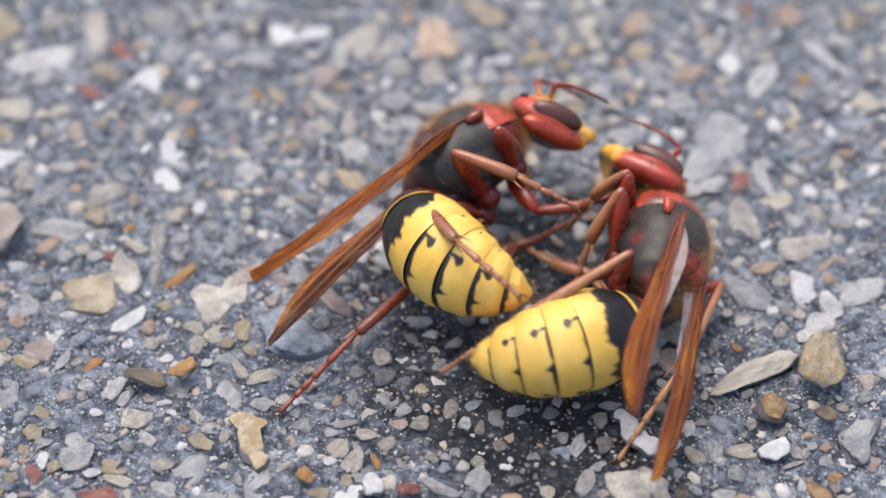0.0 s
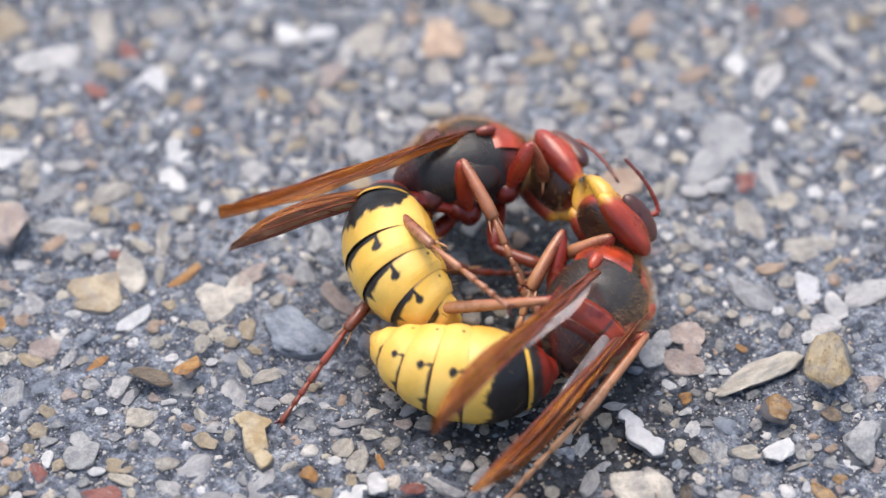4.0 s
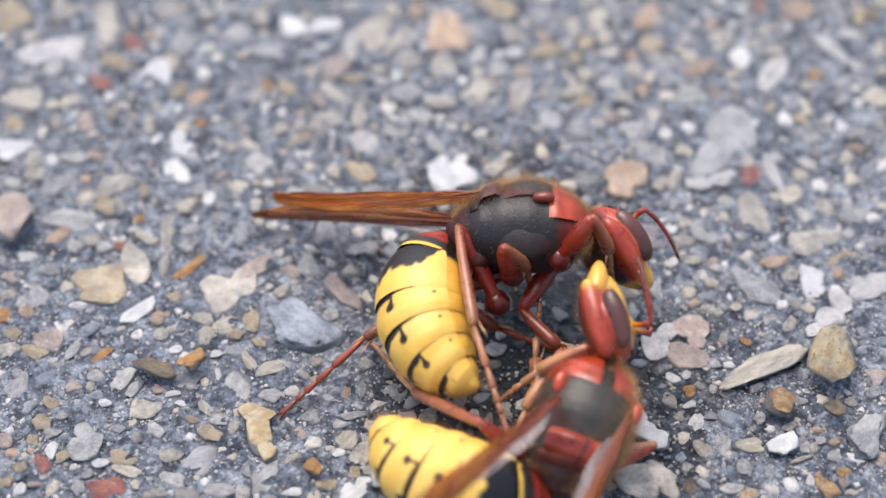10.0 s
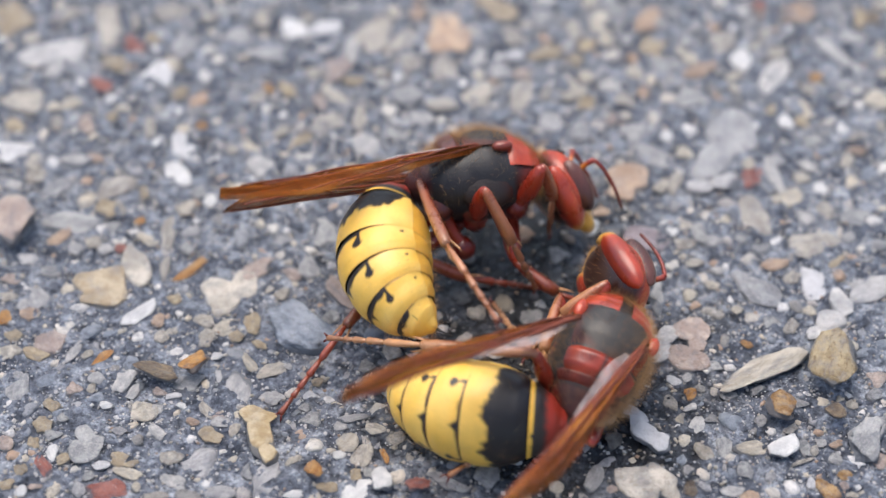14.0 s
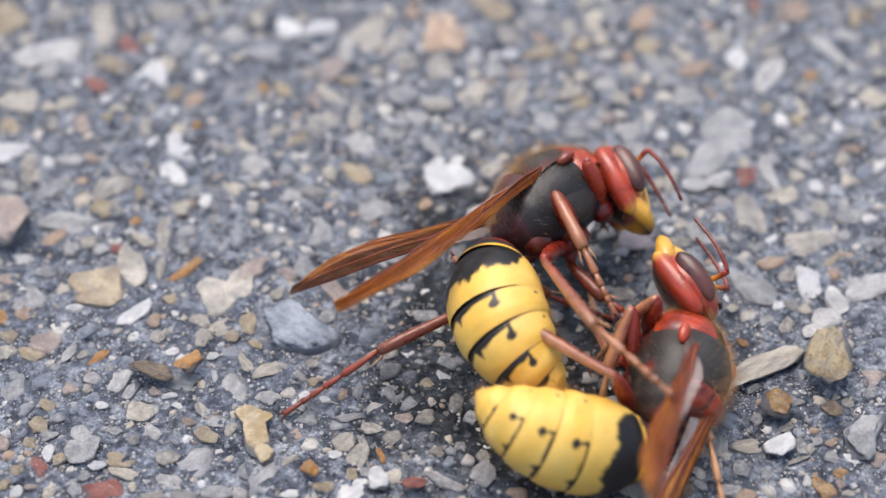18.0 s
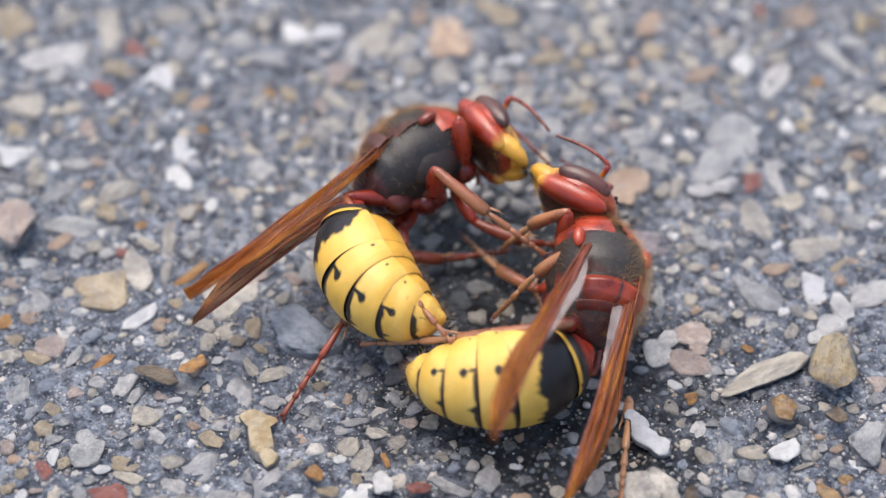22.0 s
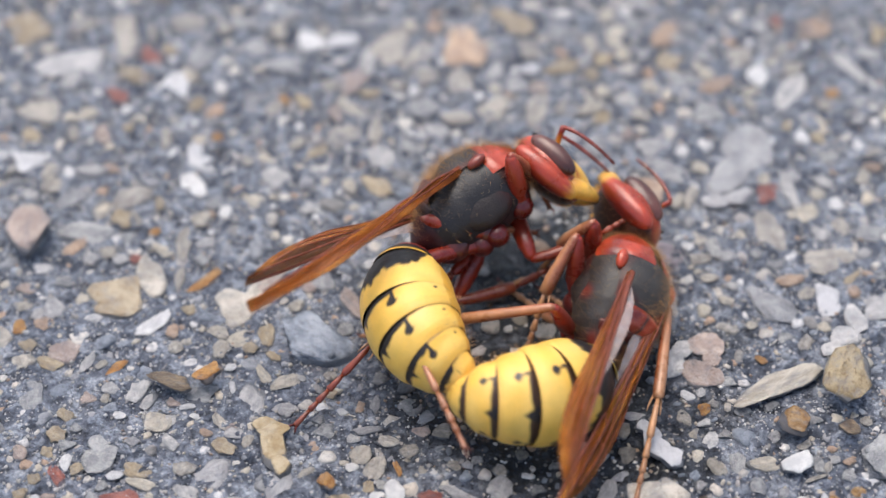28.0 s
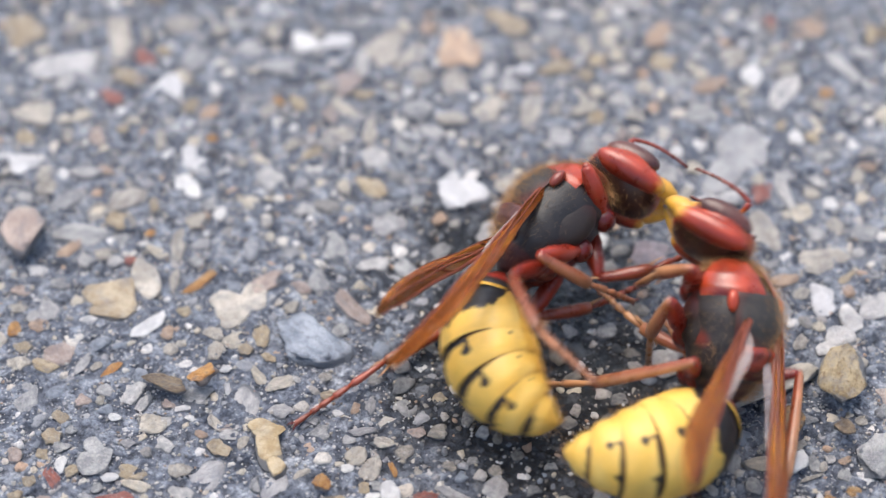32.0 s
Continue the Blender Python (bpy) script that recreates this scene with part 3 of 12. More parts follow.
def make_abdomen(hornet, bold):
    """Six overlapping back plates and belly plates; each ring slides under the one before it."""
    fine = abdomen_line(240)
    stout = 0.95 + 0.04 * bold

    def rows(s0, s1, count, lift, flare):
        out = []
        for i in range(-2, count):
            u = max(0.0, i / (count - 1))
            s = s0 + (s1 - s0) * u + (0.022 * i if i < 0 else 0)
            c, along, up = fine[min(240, max(0, round(s * 240)))]
            w, h = (v * stout for v in curve_at(GIRTH, s))
            # every plate swells a little and ends in a lip over the next one
            g = lift + flare * u + 0.10 * math.sin(math.pi * u)
            if i <= 0:
                g -= 0.07 + 0.12 * -i
            tail = 0.3 + 0.7 * min(1.0, h / 1.2)
            out.append((c, along, up, w + g * tail, h + g * tail, h + g * tail, u))
        return out

    waist = [(c, al, up, *(v * stout * 0.95 - 0.02 for v in (curve_at(GIRTH, i / 60)[0], curve_at(GIRTH, i / 60)[1], curve_at(GIRTH, i / 60)[1])), i / 60) for i, (c, al, up) in enumerate(abdomen_line(60)[:14])]
    core = part("abdomen", loft(waist, lambda k, a: blend(BLACK, (0.05, 0.03, 0.01), 0.4), 40), ABDOMEN, hornet, "banded yellow and black abdomen")
    rings = []
    for k in range(6):
        s0, s1 = max(0.02, RINGS[k] - 0.012), RINGS[k + 1]
        ring = [part("tergite", loft(rows(s0, s1, 22, 0.0, 0.06), ring_colour(k, bold), 96, (-122, 122)), ABDOMEN, core,
                     ("dark red-brown first ring with a yellow rim", "ring black in front and yellow behind", "yellow ring with dark side spots", "yellow ring with dark side spots", "yellow ring with dark side spots", "yellow tail ring")[k])]
        if k:
            ring.append(part("sternite", loft(rows(s0, s1, 10, -0.05, 0.06), sternite_colour(k), 26, (120, 240)), ABDOMEN, core, "yellow-brown belly plate"))
            rings.append(ring)
    c, al, up = fine[238]
    ring.append(part("sting", tube([c, c - al * 0.5 - up * 0.05, c - al * 1.1 - up * 0.2], [0.13, 0.09, 0.02], BLACK, 6), CHITIN, core, "short dark sting"))
    # fine pale hair on the flanks, ring by ring
    rnd = random.Random(14)
    for k, ring in enumerate(rings, 1):
        bm = bmesh.new()
        for _ in range(150):
            s = rnd.uniform(RINGS[k], RINGS[k + 1])
            c, al, up = fine[min(240, round(s * 240))]
            w, h = (v * stout for v in curve_at(GIRTH, s))
            a = rnd.uniform(0, 6.283)
            out = up * math.cos(a) + up.cross(al) * math.sin(a)
            hair(bm, c + up * (h * math.cos(a)) + up.cross(al) * (w * math.sin(a)), (out - al * 0.7).normalized(), rnd.uniform(0.35, 0.75), 0.007, rnd)
        ring.append(tagged(part("ring_hair", bm, HAIR, core, smooth=False), kind="stuff"))
    return core, rings


def make_wing(hornet, side):
    """A folded pair of wings: a long narrow blade, x towards the tip, y across, with veins."""
    bm = bmesh.new()
    length, count, across = 18.4, 44, 18
    rings = []

    def surf(s, v):
        """v from 0 (front edge) to 1 (rear edge)"""
        width = 1.8 * (0.2 + 0.8 * math.sin(min(1.0, s * 1.05) * math.pi * 0.5) ** 1.25) * (1 - max(0.0, (s - 0.62) / 0.38) ** 1.8 * 0.93)
        y = -side * (v * width - 0.3)
        z = 0.5 * math.sin(v * math.pi * 1.1) * (0.4 + 0.6 * s) + 0.13 * math.sin(v * 17.0 - s * 2.0) * min(1.0, s * 4) + 0.06 * math.sin(s * 21 + v * 9) + 0.05 * math.sin(v * 25 + s * 4) - 0.25 * s * s
        return Vector((s * length, y, z))
    for layer in (0, 1):
        ring_set = []
        for i in range(count + 1):
            ring = []
            for j in range(across + 1):
                p = surf(i / count, j / across)
                p.z -= 0.035 * layer
                ring.append(bm.verts.new(p * 0.001))
            ring_set.append(ring)
        grid_faces(bm, ring_set, False)
        rings.append(ring_set)
    top, low = rings
    for i in range(count):
        for j in (0, across):
            bm.faces.new((top[i][j], top[i + 1][j], low[i + 1][j], low[i][j]))
    bmesh.ops.recalc_face_normals(bm, faces=bm.faces)
    blade = part("wing", bm, WING, hornet, "folded amber-brown translucent wing")
    veins = [(0.0, 0.0, 0.97, 0.03, 0.17), (0.0, 0.16, 0.93, 0.22, 0.10), (0.03, 0.32, 0.86, 0.52, 0.07), (0.06, 0.5, 0.74, 0.86, 0.06), (0.02, 0.75, 0.62, 0.97, 0.05),
             (0.36, 0.05, 0.52, 0.45, 0.05), (0.56, 0.06, 0.70, 0.52, 0.05), (0.3, 0.4, 0.42, 0.8, 0.045)]
    for s0, v0, s1, v1, r in veins:
        n = 16
        pts = [surf(s0 + (s1 - s0) * i / n, v0 + (v1 - v0) * (i / n) ** 1.4) + Vector((0, 0, 0.03)) for i in range(n + 1)]
        part("vein", tube(pts, [r * (1 - 0.55 * i / n) for i in range(n + 1)], REDBROWN, 6), VEIN, blade)
    # the clear hind wing shows as a narrow strip behind the folded one
    bm = bmesh.new()
    rings = []
    for layer in (0, 1):
        ring_set = []
        for i in range(25):
            s = i / 24
            reach = 0.75 * math.sin(math.pi * min(1.0, s * 1.02) ** 0.8) + 0.05
            ring = []
            for j in range(6):
                p = surf(0.05 + 0.5 * s, 0.1)
                p += Vector((0, side * reach * j / 5, -0.16 - 0.1 * j / 5 + 0.05 * math.sin(s * 14 + j)))
                p.z -= 0.03 * layer
                ring.append(bm.verts.new(p * 0.001))
            ring_set.append(ring)
        grid_faces(bm, ring_set, False)
        rings.append(ring_set)
    bmesh.ops.recalc_face_normals(bm, faces=bm.faces)
    part("hind_wing", bm, CLEARWING, blade, "clear greyish hind wing under the folded wing")
    return blade


LEGS = {"fore": (3.8, 3.4, 3.6, 0.62), "mid": (4.6, 4.2, 4.4, 0.60), "hind": (5.3, 7.2, 6.9, 0.54)}


def make_leg(hornet, kind, pale=1.0):
    """Femur, tibia and tarsus, each along its own x axis."""
    lf, lt, la, r = LEGS[kind]
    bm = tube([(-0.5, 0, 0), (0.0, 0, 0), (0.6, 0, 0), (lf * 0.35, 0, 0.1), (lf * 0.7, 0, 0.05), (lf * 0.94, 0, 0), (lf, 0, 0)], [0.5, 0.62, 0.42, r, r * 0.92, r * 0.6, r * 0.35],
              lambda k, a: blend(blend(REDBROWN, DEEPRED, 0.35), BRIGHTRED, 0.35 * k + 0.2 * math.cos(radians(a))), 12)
    ball((-0.3, 0, 0), (0.85, 0.8, 0.8), DEEPRED, bm)
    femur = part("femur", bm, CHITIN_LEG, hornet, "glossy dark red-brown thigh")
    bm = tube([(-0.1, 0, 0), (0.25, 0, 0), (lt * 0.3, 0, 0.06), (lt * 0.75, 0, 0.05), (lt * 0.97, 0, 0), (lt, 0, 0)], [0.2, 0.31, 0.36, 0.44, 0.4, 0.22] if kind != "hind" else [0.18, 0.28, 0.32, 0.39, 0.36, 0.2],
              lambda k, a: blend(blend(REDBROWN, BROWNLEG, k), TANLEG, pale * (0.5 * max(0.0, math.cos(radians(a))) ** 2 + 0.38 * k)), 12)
    for s in (-1, 1):
        tube([(lt * 0.96, s * 0.25, -0.15), (lt + 0.45, s * 0.42, -0.4), (lt + 0.8, s * 0.45, -0.5)], [0.09, 0.06, 0.015], TANLEG, 5, bm)
    rnd = random.Random(3)
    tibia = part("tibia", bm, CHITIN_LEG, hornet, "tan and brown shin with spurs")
    bm = bmesh.new()
    x = 0.0
    for i, share in enumerate((0.38, 0.19, 0.14, 0.10, 0.19)):
        seg = la * share
        tube([(x - 0.05, 0, 0), (x + seg * 0.3, 0, 0), (x + seg * 0.9, 0, 0), (x + seg, 0, 0)], [0.12, 0.19 - 0.010 * i, 0.26 - 0.016 * i, 0.14], blend(blend(REDBROWN, TANLEG, pale), BROWNLEG, 0.15 + 0.12 * i), 8, bm)
        x += seg
    for s in (-1, 1):
        tube([(x - 0.05, s * 0.08, 0), (x + 0.22, s * 0.25, 0.02), (x + 0.4, s * 0.3, -0.2)], [0.09, 0.07, 0.015], DEEPRED, 5, bm)
    tarsus = part("tarsus", bm, CHITIN_LEG, tibia, "segmented tan foot with claws")
    tarsus.matrix_basis = mm(lt, 0, 0, 0, 14, 0)
    bm = bmesh.new()
    for _ in range(150):
        q = rnd.uniform(0.05, 1.0)
        a = rnd.uniform(0, 6.28)
        hair(bm, Vector((lt * q, 0.29 * math.cos(a), 0.29 * math.sin(a))), Vector((0.7, math.cos(a), math.sin(a))).normalized(), rnd.uniform(0.1, 0.3), 0.010, rnd)
    tagged(part("leg_hair", bm, HAIR, tibia, smooth=False), kind="stuff")
    return femur, tibia


def make_hornet(label, dark_side=""):
    hornet = tagged(new("hornet"), label, "hornet", "fighting hornets")
    make_thorax(hornet, 0.8 if dark_side else 0.0)
    pieces = {"root": hornet, "head": make_head(hornet)}
    pieces["abdomen"], pieces["rings"] = make_abdomen(hornet, 1.0 if dark_side else 0.55)
    for side, code in ((1, "l"), (-1, "r")):
        pieces["wing_" + code] = make_wing(hornet, side)
        for kind in ("fore", "mid", "hind"):
            pieces["femur_%s_%s" % (kind, code)], pieces["tibia_%s_%s" % (kind, code)] = make_leg(hornet, kind, (0.1 if code == dark_side else 0.6) if dark_side else 1.0)
    return pieces


# ---- ground ----
def rough_height(x, y):
    """The asphalt's unevenness in mm at x, y in mm."""
    v = Vector((x * 0.35, y * 0.35, 0.0))
    warp = Vector((x * 0.62 + 0.5 * noise.noise(v * 2.0), y * 0.62 + 0.5 * noise.noise(v * 2.0 + Vector((7, 3, 0))), 0.0))
    # buried stones lift the binder in low domes, with creases between them
    near, second = noise.voronoi(warp)[0][:2]
    return 0.22 * noise.noise(v) + 0.34 * min(0.45, second - near) - 0.1 + 0.10 * noise.noise(v * 6.1)


def make_ground():
    """One sheet: fine round the fight, flat out to the horizon."""
    bm = bmesh.new()
    n = 400
    rings = []
    for j in range(n + 1):
        y = -38 + 100 * j / n
        row = []
        for i in range(n + 1):
            x = -52 + 104 * i / n
            fade = min(1.0, min(i, j, n - i, n - j) / 20)
            row.append(bm.verts.new((x * 0.001, y * 0.001, rough_height(x, y) * fade * 0.001)))
        rings.append(row)
    grid_faces(bm, rings, False)
    border = rings[0] + [r[-1] for r in rings[1:]] + rings[-1][-2::-1] + [r[0] for r in rings[-2:0:-1]]
    loop = border
    for reach in (0.3, 3.0, 60.0, 1500.0):
        outer = []
        for v in border:
            d = Vector((v.co.x, v.co.y - 0.012, 0)).normalized()
            outer.append(bm.verts.new((d.x * reach, d.y * reach + 0.012, 0)))
        for i in range(len(loop)):
            j = (i + 1) % len(loop)
            bm.faces.new((loop[i], loop[j], outer[j], outer[i]))
        loop = outer
    bmesh.ops.recalc_face_normals(bm, faces=bm.faces)
    me = mesh_of("ground", bm, ASPHALT)
    return tagged(new("ground", me), "blue-grey asphalt with embedded pale stone chippings", "asphalt", kind="structure")


def rock(bm, m, rnd, squash=0.55, detail=1, flat=0.5, wild=1.0):
    """An angular chipping with a worn top."""
    made = bmesh.ops.create_icosphere(bm, subdivisions=detail, radius=1.0)["verts"]
    cuts = [(Vector((rnd.gauss(0, 1), rnd.gauss(0, 1), rnd.gauss(0, 0.35))).normalized(), rnd.uniform(0.6, 0.86)) for _ in range(7)]
    seed = rnd.uniform(0, 99)
    for v in made:
        co = v.co
        for nrm, d in cuts:
            over = co.dot(nrm) - d
            if over > 0:
                co -= nrm * over
        co *= 1 + 0.40 * wild * noise.noise(co * 1.2 + Vector((seed, 0, 0))) + 0.16 * wild * noise.noise(co * 3.1 + Vector((0, 0, seed)))
        co.z = min(co.z, flat + 0.10 * noise.noise(co * 2.3 + Vector((0, seed, 0))))
        v.co = m @ Vector((co.x, co.y, co.z * squash))
    return made


placed = []


def rock_mesh(name, seed, mat, detail=3, flat=0.5):
    bm = bmesh.new()
    rock(bm, Matrix.Identity(4), random.Random(seed), 0.75, detail, flat)
    return mesh_of(name, bm, mat)


ROCKS = {}


def stone(ground, x, y, wide, deep, turn, mat, proud=0.05, seed=None):
    """One aggregate stone (mm): centre, size along and across, turn in degrees."""
    seed = len(placed) if seed is None else seed
    key = (mat.name, seed % 11)
    if key not in ROCKS:
        ROCKS[key] = rock_mesh("stone", 100 + seed % 11 * 13 + len(mat.name), mat)
    ob = new("stone", ROCKS[key])
    ob.parent = ground
    high = min(wide, deep) * 0.36
    ob.matrix_basis = mm(x, y, 0.5 * rough_height(x, y) + 0.05 + proud - high * 0.375, 0, 0, turn) @ Matrix.Diagonal((wide * 0.00058, deep * 0.00058, high * 0.001, 1))
    placed.append((x, y, max(wide, deep) * 0.42))
    return ob


def lobed_stone(ground, x, y, size, mat, lobes, proud=0.15, seed=0):
    """A stone of several joined knobs (mm): each lobe has its offset, its length and width, and its turn."""
    bm = bmesh.new()
    rnd = random.Random(seed)
    for dx, dy, wide, deep, turn in lobes:
        m = Matrix.Translation((dx / size, dy / size, 0)) @ Matrix.Rotation(radians(turn), 4, "Z") @ Matrix.Diagonal((wide * 0.6 / size, deep * 0.6 / size, 1, 1))
        rock(bm, m, rnd, 0.75, 3, 0.5, 0.4)
        placed.append((x + dx, y + dy, max(wide, deep) * 0.45))
    ob = new("stone", mesh_of("stone", bm, mat))
    ob.parent = ground
    high = min(0.9, size * 0.3)
    ob.matrix_basis = mm(x, y, proud + 0.08 - high * 0.375) @ Matrix.Diagonal((size * 0.001, size * 0.001, high * 0.001, 1))
    return ob


def scatter(ground):
    """The rest of the chippings: the larger ones singly, the grit as one."""
    rnd = random.Random(21)
    cell, table = 3.0, {}

    def free(x, y, r, slack):
        cx, cy = int(x // cell), int(y // cell)
        for i in range(cx - 1, cx + 2):
            for j in range(cy - 1, cy + 2):
                for a, b, q in table.get((i, j), ()):
                    if (x - a) ** 2 + (y - b) ** 2 < ((r + q) * slack) ** 2:
                        return False
        return True

    def bare(x, y):
        # grit is thinned in the wet patch and the shaded gap under the insects
        return min(math.hypot((x - 7.0) / 9.0, (y + 11.5) / 8.5), math.hypot((x - 3.6) / 7.5, (y - 1.0) / 7.0)) + 0.35 * noise.noise(Vector((x * 0.2, y * 0.2, 5.0))) < 1.0

    def core(x, y):
        # most grit left out between the two bodies, standing in for shade there
        return math.hypot((x - 4.2) / 6.0, (y + 1.5) / 6.5) + 0.35 * noise.noise(Vector((x * 0.2, y * 0.2, 5.0))) < 1.0

    def put(x, y, r):
        table.setdefault((int(x // cell), int(y // cell)), []).append((x, y, r))
    for x, y, r in placed:
        put(x, y, r)
    mats = [BEIGE, GREY, PALESTONE, GREY, BLUE, TAN, PINK, GREY, WHITE, BEIGE, CREAM, PEACH, BROWN]
    count = 0
    for _ in range(9000):
        if count >= MEDIUM:
            break
        x, y = rnd.uniform(-46, 46), rnd.uniform(-30, 52)
        r = rnd.uniform(0.6, 1.3)
        if free(x, y, r, 1.0) and not bare(x, y):
            stone(ground, x, y, r * rnd.uniform(1.9, 2.7), r * rnd.uniform(1.3, 1.9), rnd.uniform(0, 180), rnd.choice(mats), rnd.uniform(-0.05, 0.1), rnd.randrange(11))
            put(x, y, r)
            count += 1
    shapes = []
    for k in range(32):
        bm = bmesh.new()
        rock(bm, Matrix.Identity(4), random.Random(k), 0.75, 1 if k < 16 else 2, 0.45 if k < 16 else 0.66, 1.0 if k < 16 else 0.75)
        bm.verts.ensure_lookup_table()
        shapes.append((np.array([v.co for v in bm.verts]), [tuple(v.index for v in f.verts) for f in bm.faces]))
        bm.free()
    verts, faces, start = [], [], 0
    for pas, (lo, hi, tries, slack) in enumerate(((0.45, 0.85, 9000, 0.9), (0.2, 0.45, 34000, 0.82))):
        for _ in range(tries):
            x, y = rnd.uniform(-48, 48), rnd.uniform(-32, 55)
            r = rnd.uniform(lo, hi)
            if not free(x, y, r, slack) or (bare(x, y) and rnd.random() < (0.85 if core(x, y) else 0.2)):
                continue
            put(x, y, r)
            co, fs = shapes[rnd.randrange(16) + (0 if pas else 16)]
            a = rnd.uniform(0, 6.283)
            sx, sy, sz = r * rnd.uniform(1.0, 1.45), r * rnd.uniform(0.75, 1.05), r * 0.8
            px, py = co[:, 0] * sx, co[:, 1] * sy
            z = rough_height(x, y) + rnd.uniform(-0.10, 0.06)
            out = np.stack([px * math.cos(a) - py * math.sin(a) + x, px * math.sin(a) + py * math.cos(a) + y, co[:, 2] * sz + z - sz * 0.3], 1) * 0.001
            verts.append(out)
            faces.extend(tuple(i + start for i in f) for f in fs)
            start += len(co)
    # dust-fine grains, each a small double pyramid
    for _ in range(26000):
        x, y = rnd.uniform(-40, 40), rnd.uniform(-26, 34)
        r = rnd.uniform(0.07, 0.2)
        if not free(x, y, r, 0.75) or (core(x, y) and rnd.random() < 0.75):
            continue
        z = rough_height(x, y) + rnd.uniform(-0.02, 0.06)
        a = rnd.uniform(0, 6.283)
        ca, sa = r * math.cos(a), r * math.sin(a)
        q = rnd.uniform(0.6, 1.0)
        verts.append(np.array([(x + ca, y + sa, z), (x - sa * q, y + ca * q, z), (x - ca, y - sa, z), (x + sa * q, y - ca * q, z), (x + ca * 0.2, y, z + r * 0.7), (x, y, z - r)]) * 0.001)
        for i in range(4):
            j = (i + 1) % 4
            faces.extend(((start + i, start + j, start + 4), (start + j, start + i, start + 5)))
        start += 6
    loose_grains(ground, "chippings", GRIT, verts, faces, "fine pale stone grit in the asphalt")
    # pale stone dust pressed into the binder
    verts, faces, start = [], [], 0
    for _ in range(30000):
        x, y = rnd.uniform(-38, 38), rnd.uniform(-24, 26)
        if bare(x, y) or noise.noise(Vector((x * 0.4, y * 0.4, 8.0))) < rnd.uniform(-0.5, 0.3):
            continue
        r = rnd.uniform(0.035, 0.085)
        z = rough_height(x, y) + 0.02
        a, q = rnd.uniform(0, 6.283), rnd.uniform(0.5, 1.0)
        ca, sa = r * math.cos(a), r * math.sin(a)
        verts.append(np.array([(x + ca, y + sa, z), (x - sa * q, y + ca * q, z), (x - ca, y - sa, z), (x + sa * q, y - ca * q, z), (x, y, z + r * 0.8)]) * 0.001)
        faces.extend((start + i, start + (i + 1) % 4, start + 4) for i in range(4))
        start += 5
    loose_grains(ground, "stone_dust", DUST, verts, faces, "specks of pale stone dust in the asphalt")


def loose_grains(ground, name, mat, verts, faces, label):
    me = bpy.data.meshes.new(name)
    me.from_pydata(np.concatenate(verts).tolist(), [], faces)
    me.materials.append(mat)
    me.polygons.foreach_set("use_smooth", [True] * len(me.polygons))
    ob = new(name, me)
    ob.parent = ground
    tagged(ob, label, kind="stuff")


hornet_a = make_hornet("yellow and black hornet on its side, red-brown wings spread behind it", "l")
hornet_b = make_hornet("yellow and black hornet curled up, amber wings over its abdomen")
ground = make_ground()


# ---- the large stones of the aggregate, one by one ----
stone(ground, -31.6, 22.7, 3.8, 2.8, 109, TAN)
stone(ground, -27.6, 18.8, 5.2, 3.9, 11, PALESTONE)
stone(ground, -27.5, 16.8, 2.0, 1.5, 30, PALESTONE)
stone(ground, -24.4, 22.0, 5.5, 2.4, 91, BEIGE)
stone(ground, -22.3, 19.8, 2.4, 1.2, 109, RED)
stone(ground, -21.0, 20.6, 1.4, 0.9, 136, TAN)
stone(ground, -23.3, 17.8, 2.7, 1.5, 137, TAN)
stone(ground, -20.4, 16.4, 3.0, 2.4, 87, WHITE)
stone(ground, -24.2, 15.6, 1.9, 1.4, 148, RED)
stone(ground, -29.3, 13.9, 3.8, 2.2, 162, BEIGE)
stone(ground, -29.9, 11.4, 1.7, 1.3, 112, TAN)
stone(ground, -29.5, 8.8, 2.2, 2.0, 12, WHITE)
stone(ground, -26.9, 11.8, 1.8, 0.7, 115, BEIGE)
stone(ground, -24.8, 11.7, 1.7, 1.2, 103, PINK)
stone(ground, -20.3, 11.3, 2.3, 0.9, 84, BEIGE)
stone(ground, -25.0, 8.0, 1.9, 1.0, 177, PALESTONE)
stone(ground, -18.1, 6.9, 2.8, 1.2, 133, WHITE)
stone(ground, -16.8, 11.4, 1.1, 0.8, 99, OCHRE)
stone(ground, -27.9, 7.9, 1.6, 1.1, 83, BEIGE)
stone(ground, -20.1, 23.4, 2.5, 1.9, 173, BEIGE)
stone(ground, -17.1, 22.7, 1.3, 1.2, 136, BEIGE)
stone(ground, -18.5, 19.7, 3.5, 1.7, 87, GREY)
stone(ground, -18.5, 14.7, 1.5, 1.0, 57, TAN)
stone(ground, -27.5, 23.0, 1.7, 1.4, 114, BEIGE)
stone(ground, -29.6, 15.8, 1.4, 0.9, 175, PALESTONE)
stone(ground, -22.5, 22.4, 2.0, 0.7, 94, BEIGE)
stone(ground, -15.9, 23.4, 1.7, 1.5, 164, GREY)
stone(ground, -23.0, 12.4, 0.9, 0.8, 112, TAN)
stone(ground, -17.3, 12.9, 1.2, 0.9, 174, GREY)
stone(ground, -14.4, 20.8, 1.9, 1.8, 131, PALESTONE)
stone(ground, -13.2, 22.6, 1.7, 1.2, 97, BEIGE)
stone(ground, -10.9, 21.5, 2.8, 1.8, 107, WHITE)
stone(ground, -8.4, 21.6, 2.5, 1.5, 29, WHITE)
stone(ground, -4.9, 20.8, 4.4, 2.6, 59, BEIGE)
stone(ground, -3.1, 20.0, 4.3, 1.8, 80, BEIGE)
stone(ground, -11.9, 18.8, 4.7, 2.0, 179, GREY)
stone(ground, -7.4, 17.6, 2.9, 2.4, 29, PINK)
